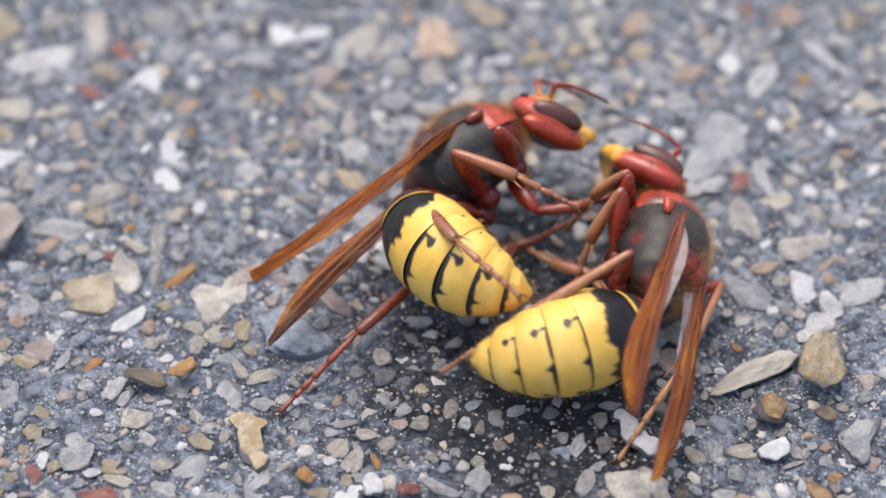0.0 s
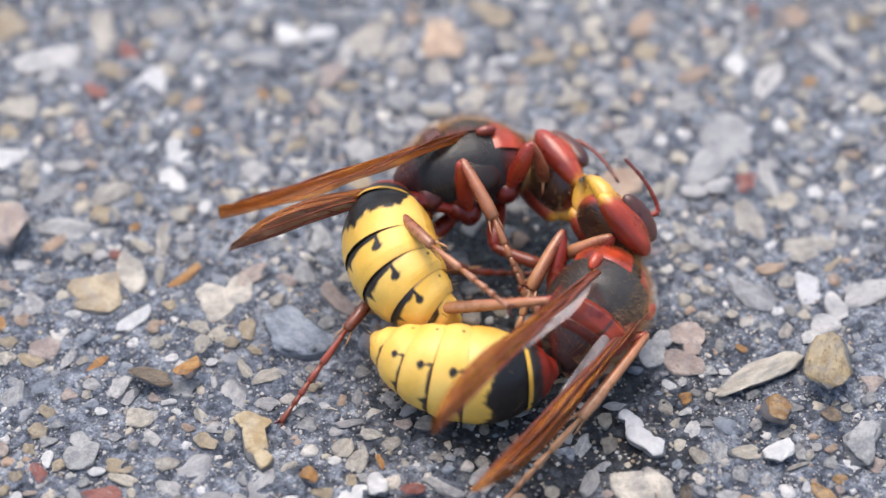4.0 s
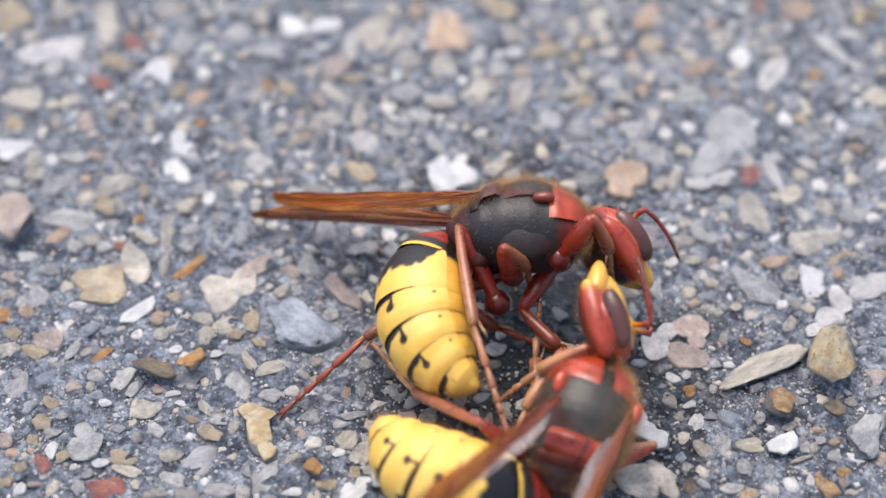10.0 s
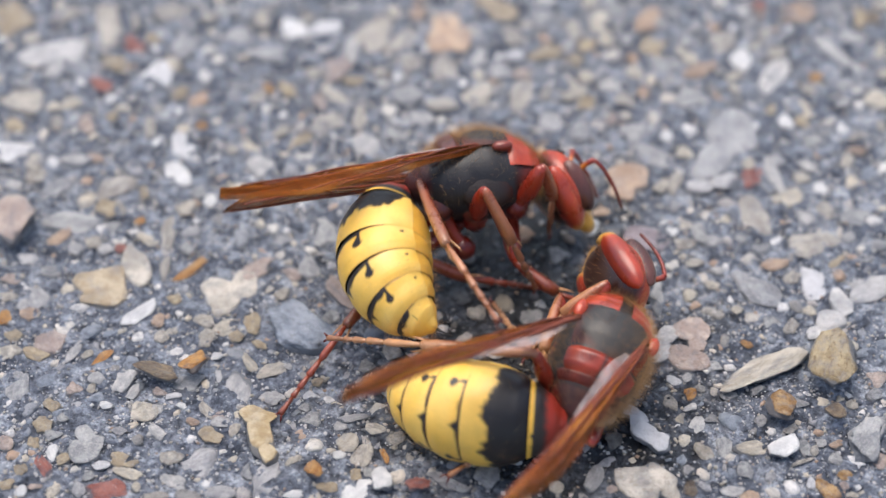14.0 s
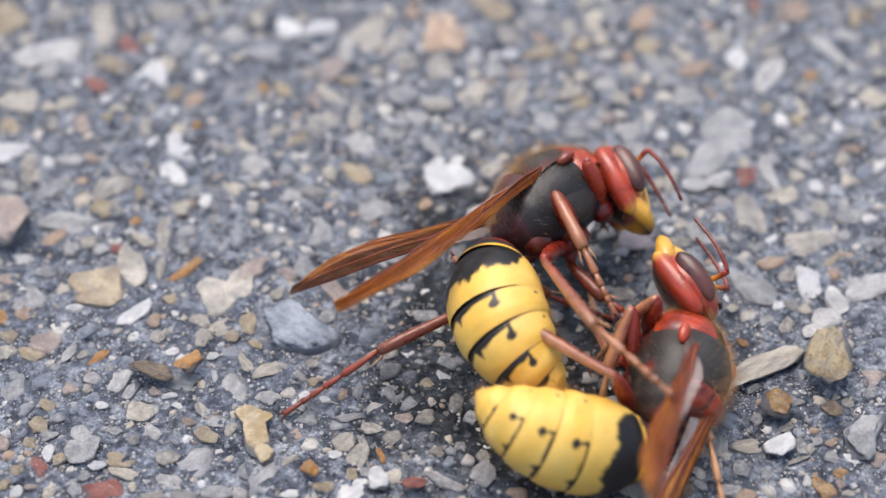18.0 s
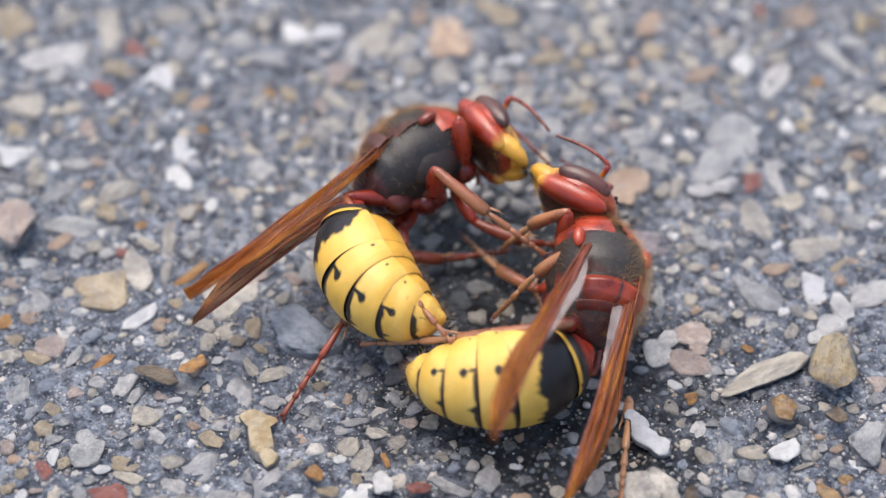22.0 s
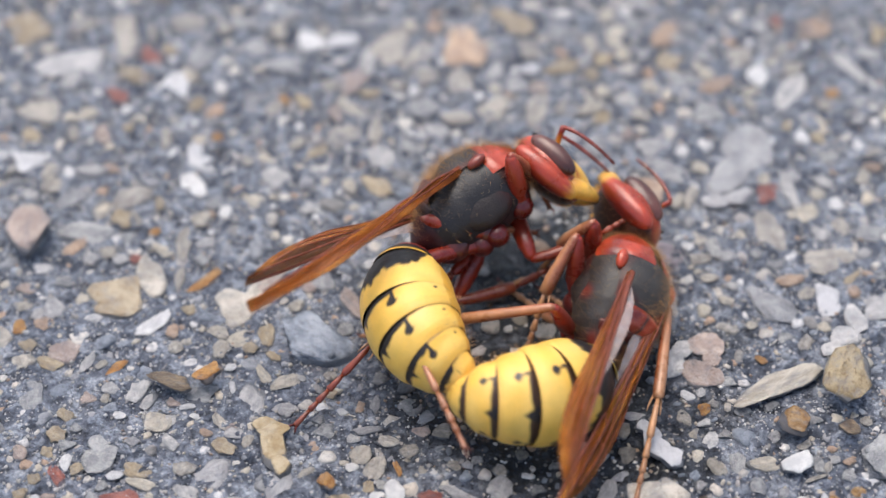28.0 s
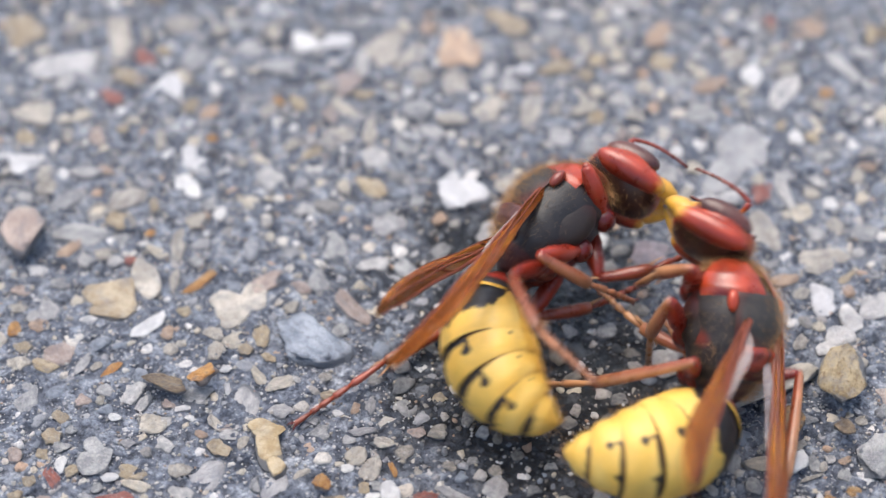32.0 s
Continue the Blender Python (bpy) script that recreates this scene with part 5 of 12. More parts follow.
stone(ground, -3.1, -0.6, 1.5, 1.5, 130, GREY)
stone(ground, -0.9, 0.9, 1.8, 1.4, 46, GREY)
stone(ground, -2.4, 5.6, 1.1, 1.1, 176, GREY)
stone(ground, -10.6, 0.7, 1.6, 1.2, 44, GREY)
stone(ground, -7.1, -5.9, 1.3, 1.1, 152, GREY)
stone(ground, -12.7, -11.8, 2.9, 1.6, 85, PALESTONE)
stone(ground, -10.5, -10.2, 1.9, 1.1, 36, CREAM)
stone(ground, -12.0, -9.6, 1.7, 0.7, 115, CREAM)
stone(ground, -11.5, -8.2, 1.1, 0.6, 150, TAN)
stone(ground, -10.4, -18.4, 3.1, 1.6, 71, PALESTONE)
stone(ground, -11.7, -18.0, 1.2, 0.7, 90, GREY)
stone(ground, -10.5, -12.4, 1.3, 1.0, 176, PALESTONE)
stone(ground, -9.6, -10.0, 0.7, 0.5, 176, PALESTONE)
stone(ground, -5.8, -15.7, 1.8, 1.4, 59, CREAM)
stone(ground, -4.9, -16.7, 1.7, 1.3, 80, BEIGE)
stone(ground, -6.3, -16.7, 0.8, 0.7, 169, WHITE)
stone(ground, -7.7, -18.1, 1.2, 1.1, 66, OCHRE, 0.6)
stone(ground, -5.5, -14.0, 1.6, 0.5, 10, PALESTONE)
stone(ground, -7.9, -14.0, 1.4, 1.1, 176, GREY)
stone(ground, -6.3, -14.6, 0.9, 0.8, 174, PALESTONE)
stone(ground, -7.0, -12.6, 0.8, 0.5, 178, WHITE)
stone(ground, -5.9, -12.2, 1.0, 0.7, 60, PEACH)
stone(ground, -5.0, -12.0, 1.1, 0.6, 86, PALESTONE)
stone(ground, -4.2, -14.8, 1.4, 0.7, 180, BEIGE)
stone(ground, -5.1, -19.3, 2.7, 1.4, 39, WHITE)
stone(ground, -3.7, -18.8, 1.5, 1.3, 121, WHITE, 0.5)
stone(ground, -6.8, -19.1, 1.3, 0.9, 178, TAN)
stone(ground, -8.8, -19.6, 1.4, 0.6, 179, WHITE)
stone(ground, -8.9, -17.1, 1.1, 0.5, 45, BEIGE)
stone(ground, -5.2, -18.2, 1.0, 0.7, 79, TAN)
stone(ground, -1.5, -19.2, 1.5, 0.9, 7, RED, 0.6)
stone(ground, -2.9, -15.5, 1.2, 1.1, 96, BEIGE)
stone(ground, -3.5, -16.7, 1.3, 0.5, 103, OCHRE)
stone(ground, -4.3, -18.0, 0.9, 0.8, 170, GREY)
stone(ground, -2.0, -16.9, 0.6, 0.6, 173, CREAM)
stone(ground, -7.9, -9.8, 1.0, 0.7, 177, BEIGE)
stone(ground, -13.4, -14.2, 1.2, 0.9, 176, PALESTONE)
stone(ground, -12.6, -14.8, 1.0, 0.7, 59, CREAM)
stone(ground, -13.0, -7.5, 1.2, 1.1, 149, TAN)
stone(ground, -7.8, -11.3, 0.8, 0.8, 161, TAN)
stone(ground, -8.4, -13.1, 0.8, 0.7, 168, GREY)
stone(ground, -2.9, -12.2, 1.4, 1.3, 173, GREY)
stone(ground, -2.2, -14.0, 1.0, 0.9, 178, PINK)
stone(ground, 0.4, -18.8, 2.6, 1.0, 149, PALESTONE)
stone(ground, 2.6, -18.2, 1.6, 1.5, 81, PALESTONE)
stone(ground, 2.7, -16.9, 0.9, 0.7, 1, BEIGE)
stone(ground, 6.7, -19.0, 1.1, 1.0, 34, CREAM)
stone(ground, 9.1, -18.6, 2.0, 1.1, 66, PALESTONE)
stone(ground, 10.2, -13.7, 1.1, 1.0, 71, CREAM)
stone(ground, 10.3, -15.5, 1.3, 1.2, 14, BEIGE)
stone(ground, 8.7, -15.9, 1.6, 0.9, 74, GREY)
stone(ground, 10.9, -12.7, 1.3, 0.7, 1, PALESTONE)
stone(ground, 7.7, -16.3, 1.4, 1.2, 13, BLUE)
stone(ground, 10.1, -19.2, 0.7, 0.6, 5, PINK)
stone(ground, 4.9, -18.2, 0.9, 0.8, 5, GREY)
stone(ground, -0.1, -16.5, 0.9, 0.8, 180, BEIGE)
stone(ground, 1.2, -16.1, 0.8, 0.7, 1, GREY)
stone(ground, 4.0, -15.7, 1.0, 0.8, 2, BEIGE)
stone(ground, 6.0, -16.5, 0.9, 0.8, 15, GREY)
stone(ground, 1.9, -14.0, 1.0, 0.9, 3, GREY)
stone(ground, -0.8, -14.0, 1.4, 1.1, 180, BEIGE)
stone(ground, 0.6, -9.6, 1.4, 1.2, 0, GREY)
stone(ground, 3.4, -8.7, 1.3, 1.2, 6, PALESTONE)
stone(ground, 5.6, -5.9, 1.4, 1.4, 25, GREY)
stone(ground, 2.4, -3.0, 1.5, 1.3, 4, GREY)
stone(ground, 7.6, -9.6, 1.3, 1.2, 12, BEIGE)
stone(ground, 5.0, -13.1, 1.2, 0.8, 32, PALESTONE)
stone(ground, 7.4, -5.9, 1.2, 1.1, 11, PALESTONE)
stone(ground, 9.9, -5.9, 1.4, 1.2, 7, GREY)
stone(ground, 11.8, -4.0, 1.5, 1.2, 9, BEIGE)
stone(ground, 11.5, -8.7, 1.1, 0.9, 9, PALESTONE)
stone(ground, 10.3, -11.3, 1.1, 0.9, 8, GREY)
stone(ground, 12.1, -5.9, 1.4, 0.9, 84, GREY)
stone(ground, 4.3, 1.9, 1.6, 1.5, 7, GREY)
stone(ground, 6.7, 5.0, 1.9, 1.4, 47, PALESTONE)
stone(ground, 9.8, 6.1, 1.7, 1.6, 19, GREY)
stone(ground, 3.7, 7.2, 1.9, 1.8, 8, BEIGE)
stone(ground, -0.9, -5.9, 1.4, 1.1, 180, GREY)
stone(ground, -3.3, -8.7, 1.3, 1.1, 177, BEIGE)
stone(ground, -0.8, -11.3, 1.0, 0.9, 179, TAN)
stone(ground, 7.6, -0.6, 1.5, 1.5, 47, GREY)
stone(ground, 10.2, -0.6, 1.3, 1.3, 27, BEIGE)
stone(ground, 1.3, -0.6, 1.5, 1.4, 3, GREY)

lobed_stone(ground, 12.2, -14.9, 1.9, WHITE, [(-0.75, 1.25, 0.9, 1.0, 0), (-0.4, 0.5, 1.7, 1.1, -58), (0.1, -0.5, 2.0, 1.35, -50), (0.7, -1.1, 1.5, 1.2, -15)], 0.45, 1)
lobed_stone(ground, -10.7, -15.7, 2.5, PALEOCHRE, [(-0.6, 1.6, 2.4, 1.4, -15), (-0.3, 0.3, 1.5, 3.0, 12), (0.2, -1.2, 1.1, 1.4, 0)], 0.45, 2)
for x, y, wide, deep, turn, mat in ((15.3, -9.3, 2.0, 2.5, 70, PINK), (15.9, -7.1, 2.6, 1.8, -8, PINK), (13.4, -8.7, 1.7, 2.3, 15, PALESTONE), (16.0, -8.3, 1.3, 1.2, 0, PINK), (14.3, -7.3, 1.5, 1.4, 40, PALESTONE)):
    lobed_stone(ground, x, y, 1.6, mat, [(0, 0, wide, deep, turn)], 0.15, int(x * 10))
lobed_stone(ground, 19.5, 9.6, 3.6, ASH, [(0.5, 1.6, 3.3, 3.4, 35), (-0.9, -1.3, 2.2, 4.4, -35), (1.3, 0.4, 2.0, 3.0, -20)], 0.05, 4)
lobed_stone(ground, 18.1, 5.6, 2.2, PALESTONE, [(-0.7, -0.2, 2.2, 1.1, 8), (0.9, 0.3, 2.0, 1.4, 12)], 0.25, 5)
lobed_stone(ground, 24.5, -6.4, 3.0, PALESTONE, [(1.0, 1.5, 1.4, 2.6, 10), (0.1, 0.1, 1.7, 1.8, 40), (-1.0, -0.9, 1.5, 0.9, 40)], 0.15, 6)
lobed_stone(ground, -21.9, -3.2, 2.6, TAN, [(0, 0, 3.5, 3.3, 0), (0.3, -1.2, 3.0, 1.2, 0)], 0.10, 7)
lobed_stone(ground, -20.0, -1.4, 2.6, BEIGE, [(0, 0, 1.7, 3.4, 15), (0.4, -0.9, 1.4, 1.6, 0)], 0.05, 17)
lobed_stone(ground, 12.6, -18.8, 2.2, BEIGE, [(-1.0, 0.1, 2.3, 2.9, 20), (0.2, 0.4, 2.0, 2.1, 0), (0.8, -0.5, 1.3, 1.8, 0)], 0.20, 8)
lobed_stone(ground, -13.8, -4.0, 2.6, BEIGE, [(-0.5, -0.4, 3.0, 3.2, 30), (0.8, 0.5, 2.6, 2.9, 0)], 0.02, 9)
lobed_stone(ground, 12.4, 5.7, 1.9, PEACH, [(0.3, 0.7, 3.2, 2.3, 10), (-0.3, -0.7, 1.7, 1.8, 0)], 0.20, 10)
lobed_stone(ground, -21.5, -15.9, 1.5, GREY, [(0.3, -0.1, 1.7, 2.1, 0), (-0.2, -0.6, 1.4, 1.9, 0), (-0.1, 0.7, 1.2, 1.3, 0)], 0.10, 11)

scatter(ground)


# how far each abdomen curls, in degrees beyond its resting bend, second by second
CURL_A = [(0, 22), (1, 31), (2, 31), (3, 35), (6, 33), (7, 39), (8, 25), (9, 32), (10, 33), (11, 31), (12, 48), (13, 37), (14, 31), (17, 33), (18, 32), (19, 31), (20, 40), (21, 44), (22, 33), (23, 27), (24, 22), (25, 41), (28, 31), (29, 31), (30, 32), (31, 32), (32, 43)]
CURL_B = [(0, 9), (1, 25), (2, 39), (3, 17), (6, 9), (7, 28), (8, -3), (9, 10), (10, 30), (11, 9), (12, 30), (13, 43), (14, 12), (17, 9), (18, 9), (19, 35), (20, 39), (21, 15), (22, 22), (23, 48), (24, 11), (25, 11), (28, 52), (29, 9), (30, 9), (31, 26), (32, 31)]


def motions():
    walk(hornet_a['root'], [
        (0, mm(1.83, 3.08, 6.35, -55, -13, 32)), (0.5, mm(1.09, 3.85, 6.17, -55, -9, 26)), (1, mm(2.25, 3.66, 5.99, -56, -5, 15)), (1.5, mm(1.18, 3.49, 5.90, -53, -3, 14)),
        (2, mm(3.44, 2.88, 5.81, -49, 0, 2)), (2.5, mm(3.39, 1.93, 5.88, -53, -1, 15)), (3, mm(2.82, 2.01, 5.96, -55, -2, 9)), (3.5, mm(1.43, 2.21, 6.12, -56, -1, 14)),
        (5.5, mm(2.51, 1.68, 6.77, -54, 1, 13)), (6, mm(2.46, 0.89, 6.94, -54, 2, 20)), (6.5, mm(3.61, 1.56, 6.71, -54, 1, 18)), (7, mm(3.49, 0.88, 6.48, -54, 0, 16)),
        (7.5, mm(0.13, 1.42, 6.56, -55, 0, 20)), (8, mm(2.43, 2.19, 6.65, -56, 0, 19)), (8.5, mm(4.40, 0.49, 6.58, -54, -2, 7)), (9, mm(3.28, 2.17, 6.52, -55, -3, 21)),
        (9.5, mm(2.34, -0.91, 6.71, -55, -3, 18)), (10, mm(4.85, -4.29, 6.90, -52, -3, -1)), (10.5, mm(1.29, -1.05, 6.53, -55, -0, 21)), (11, mm(2.70, 2.20, 6.16, -53, 2, 14)),
        (11.5, mm(0.14, 3.93, 6.18, -53, -1, 26)), (12, mm(0.05, 2.58, 6.20, -53, -5, 29)), (12.5, mm(-0.46, 2.61, 6.26, -53, -4, 21)), (13, mm(0.72, 1.65, 6.32, -54, -3, 19)),
        (13.5, mm(-0.27, 2.68, 6.23, -52, -1, 26)), (14, mm(2.03, 1.08, 6.13, -48, 3, 12)), (14.5, mm(0.09, 0.06, 6.16, -49, 0, 18)), (16.5, mm(2.43, -0.82, 6.29, -52, -8, 23)),
        (17, mm(4.32, -1.53, 6.33, -58, -10, 42)), (17.5, mm(5.82, -0.05, 6.18, -53, -7, 27)), (18, mm(6.71, -1.11, 6.03, -55, -3, 42)), (18.5, mm(2.97, -0.33, 6.17, -53, -1, 37)),
        (19, mm(4.08, 0.30, 6.31, -52, 2, 22)), (19.5, mm(1.23, 1.99, 6.53, -52, -3, 26)), (20, mm(-1.64, 1.68, 6.75, -57, -8, 44)), (20.5, mm(-1.60, 2.97, 6.57, -52, -9, 35)),
        (21, mm(-3.88, 3.10, 6.39, -54, -11, 56)), (21.5, mm(-0.47, 1.81, 6.43, -49, -8, 29)), (22, mm(-2.21, 2.58, 6.48, -54, -6, 38)), (22.5, mm(-0.71, 1.74, 6.29, -51, -3, 28)),
        (23, mm(0.26, 2.80, 6.11, -50, 0, 29)), (23.5, mm(0.18, 2.00, 6.18, -53, -2, 27)), (24, mm(1.28, 2.24, 6.26, -57, -3, 24)), (24.5, mm(-0.46, 2.18, 6.40, -57, -5, 28)),
        (25, mm(-0.01, 2.58, 6.54, -58, -6, 38)), (25.5, mm(1.68, 1.54, 6.55, -53, -9, 19)), (27.5, mm(-0.07, 2.13, 6.57, -54, -16, 33)), (28, mm(0.48, -0.41, 6.57, -55, -18, 37)),
        (28.5, mm(1.06, 0.92, 6.52, -54, -9, 32)), (29, mm(5.10, 0.91, 6.47, -54, 1, 32)), (29.5, mm(4.15, 1.88, 6.62, -55, -2, 29)), (30, mm(1.98, 2.80, 6.77, -60, -3, 48)),
        (30.5, mm(4.23, 2.03, 6.79, -54, -4, 28)), (31, mm(3.06, 2.34, 6.82, -53, -4, 36)), (31.5, mm(2.71, 1.21, 6.71, -53, -9, 34)), (31.8, mm(6.13, -1.20, 6.65, -58, -12, 49)),
        (32, mm(5.81, -2.09, 6.61, -58, -15, 46))])
    walk(hornet_a['abdomen'], [
        (0, mm(-4.60, 0.00, -0.60, -58, -49, 79)), (0.5, mm(-4.60, 0.00, -0.60, -78, -53, 96)), (1, mm(-4.60, 0.00, -0.60, -56, -31, 54)), (1.5, mm(-4.60, 0.00, -0.60, -69, -51, 79)),
        (2, mm(-4.60, 0.00, -0.60, -69, -35, 73)), (2.5, mm(-4.60, 0.00, -0.60, -63, -55, 74)), (3, mm(-4.60, 0.00, -0.60, -69, -46, 74)), (3.5, mm(-4.60, 0.00, -0.60, -58, -60, 69)),
        (5.5, mm(-4.60, 0.00, -0.60, -34, -40, 43)), (6, mm(-4.60, 0.00, -0.60, -21, -57, 34)), (6.5, mm(-4.60, 0.00, -0.60, -44, -43, 43)), (7, mm(-4.60, 0.00, -0.60, -45, -48, 43)),
        (7.5, mm(-4.60, 0.00, -0.60, -48, -52, 46)), (8, mm(-4.60, 0.00, -0.60, -54, -55, 53)), (8.5, mm(-4.60, 0.00, -0.60, -69, -54, 77)), (9, mm(-4.60, 0.00, -0.60, -56, -50, 60)),
        (9.5, mm(-4.60, 0.00, -0.60, -56, -56, 52)), (10, mm(-4.60, 0.00, -0.60, -66, -60, 61)), (10.5, mm(-4.60, 0.00, -0.60, -32, -53, 30)), (11, mm(-4.60, 0.00, -0.60, -69, -52, 72)),
        (11.5, mm(-4.60, 0.00, -0.60, -38, -47, 40)), (12, mm(-4.60, 0.00, -0.60, -41, -41, 38)), (12.5, mm(-4.60, 0.00, -0.60, -62, -49, 58)), (13, mm(-4.60, 0.00, -0.60, -73, -52, 64)),
        (13.5, mm(-4.60, 0.00, -0.60, -45, -35, 27)), (14, mm(-4.60, 0.00, -0.60, -60, -46, 53)), (14.5, mm(-4.60, 0.00, -0.60, -38, -32, 32)), (16.5, mm(-4.60, 0.00, -0.60, -61, -48, 70)),
        (17, mm(-4.60, 0.00, -0.60, -36, -41, 38)), (17.5, mm(-4.60, 0.00, -0.60, -42, -57, 61)), (18, mm(-4.60, 0.00, -0.60, -18, -37, 32)), (18.5, mm(-4.60, 0.00, -0.60, -47, -63, 49)),
        (19, mm(-4.60, 0.00, -0.60, -55, -48, 43)), (19.5, mm(-4.60, 0.00, -0.60, -60, -61, 53)), (20, mm(-4.60, 0.00, -0.60, -45, -41, 23)), (20.5, mm(-4.60, 0.00, -0.60, -70, -40, 57)),
        (21, mm(-4.60, 0.00, -0.60, -49, -26, 31)), (21.5, mm(-4.60, 0.00, -0.60, -62, -43, 61)), (22, mm(-4.60, 0.00, -0.60, -56, -47, 40)), (22.5, mm(-4.60, 0.00, -0.60, -78, -46, 76)),
        (23, mm(-4.60, 0.00, -0.60, -60, -38, 61)), (23.5, mm(-4.60, 0.00, -0.60, -65, -50, 75)), (24, mm(-4.60, 0.00, -0.60, -60, -53, 72)), (24.5, mm(-4.60, 0.00, -0.60, -52, -61, 62)),
        (25, mm(-4.60, 0.00, -0.60, -44, -45, 36)), (25.5, mm(-4.60, 0.00, -0.60, -45, -62, 60)), (27.5, mm(-4.60, 0.00, -0.60, -36, -57, 56)), (28, mm(-4.60, 0.00, -0.60, -29, -30, 47)),
        (28.5, mm(-4.60, 0.00, -0.60, -39, -52, 52)), (29, mm(-4.60, 0.00, -0.60, -42, -44, 42)), (29.5, mm(-4.60, 0.00, -0.60, -46, -56, 49)), (30, mm(-4.60, 0.00, -0.60, -40, -42, 25)),
        (30.5, mm(-4.60, 0.00, -0.60, -53, -64, 53)), (31, mm(-4.60, 0.00, -0.60, -51, -39, 34)), (31.5, mm(-4.60, 0.00, -0.60, -54, -51, 52)), (31.8, mm(-4.60, 0.00, -0.60, -37, -39, 30)),
        (32, mm(-4.60, 0.00, -0.60, -23, -26, 21))])
    walk(hornet_a['head'], [
        (0, mm(4.40, 0.00, -0.30, 23, -28, -6)), (0.5, mm(4.40, 0.00, -0.30, -6, -16, 7)), (1, mm(4.40, 0.00, -0.30, -21, 8, 3)), (1.5, mm(4.40, 0.00, -0.30, -12, -5, 23)),
        (2, mm(4.40, 0.00, -0.30, 29, -23, 10)), (2.5, mm(4.40, 0.00, -0.30, -20, 8, 41)), (3, mm(4.40, 0.00, -0.30, -30, 18, 40)), (3.5, mm(4.40, 0.00, -0.30, -29, 7, 36)),
        (5.5, mm(4.40, 0.00, -0.30, -25, -11, 10)), (6, mm(4.40, 0.00, -0.30, -24, 2, -3)), (6.5, mm(4.40, 0.00, -0.30, -19, -14, 8)), (7, mm(4.40, 0.00, -0.30, -17, -6, 12)),
        (7.5, mm(4.40, 0.00, -0.30, -8, -7, 3)), (8, mm(4.40, 0.00, -0.30, 4, -3, -5)), (8.5, mm(4.40, 0.00, -0.30, 5, -23, -5)), (9, mm(4.40, 0.00, -0.30, 4, 5, -1)),
        (9.5, mm(4.40, 0.00, -0.30, 0, -11, 17)), (10, mm(4.40, 0.00, -0.30, 4, -29, 32)), (10.5, mm(4.40, 0.00, -0.30, -15, 1, 15)), (11, mm(4.40, 0.00, -0.30, -28, 9, -8)),
        (11.5, mm(4.40, 0.00, -0.30, -34, 22, -13)), (12, mm(4.40, 0.00, -0.30, -27, 8, -2)), (12.5, mm(4.40, 0.00, -0.30, -10, -20, 2)), (13, mm(4.40, 0.00, -0.30, -4, 0, 1)),
        (13.5, mm(4.40, 0.00, -0.30, 6, -14, 4)), (14, mm(4.40, 0.00, -0.30, 17, -18, 8)), (14.5, mm(4.40, 0.00, -0.30, 31, -41, -11)), (16.5, mm(4.40, 0.00, -0.30, 44, -35, -33)),
        (17, mm(4.40, 0.00, -0.30, 33, 5, -5)), (17.5, mm(4.40, 0.00, -0.30, 7, -18, -12)), (18, mm(4.40, 0.00, -0.30, -13, 18, -13)), (18.5, mm(4.40, 0.00, -0.30, -27, -2, -2)),
        (19, mm(4.40, 0.00, -0.30, -33, -3, 3)), (19.5, mm(4.40, 0.00, -0.30, -27, -8, -9)), (20, mm(4.40, 0.00, -0.30, -7, 1, -27)), (20.5, mm(4.40, 0.00, -0.30, -7, -4, -1)),
        (21, mm(4.40, 0.00, -0.30, -7, -7, 24)), (21.5, mm(4.40, 0.00, -0.30, -14, 2, 10)), (22, mm(4.40, 0.00, -0.30, -35, 11, -5)), (22.5, mm(4.40, 0.00, -0.30, -15, -25, 24)),
        (23, mm(4.40, 0.00, -0.30, 24, -46, 24)), (23.5, mm(4.40, 0.00, -0.30, -6, -29, 21)), (24, mm(4.40, 0.00, -0.30, -24, 2, -1)), (24.5, mm(4.40, 0.00, -0.30, -21, -13, 3)),
        (25, mm(4.40, 0.00, -0.30, -15, 7, -7)), (25.5, mm(4.40, 0.00, -0.30, -5, -19, -5)), (27.5, mm(4.40, 0.00, -0.30, -8, 15, -6)), (28, mm(4.40, 0.00, -0.30, -7, -2, -3)),
        (28.5, mm(4.40, 0.00, -0.30, -4, -14, 0)), (29, mm(4.40, 0.00, -0.30, 0, -8, 4)), (29.5, mm(4.40, 0.00, -0.30, -13, 1, 10)), (30, mm(4.40, 0.00, -0.30, -21, 28, 8)),
        (30.5, mm(4.40, 0.00, -0.30, -18, -5, 9)), (31, mm(4.40, 0.00, -0.30, -21, 7, -4)), (31.5, mm(4.40, 0.00, -0.30, -23, -2, 17)), (31.8, mm(4.40, 0.00, -0.30, -22, 7, 23)),
        (32, mm(4.40, 0.00, -0.30, -15, 3, 28))])
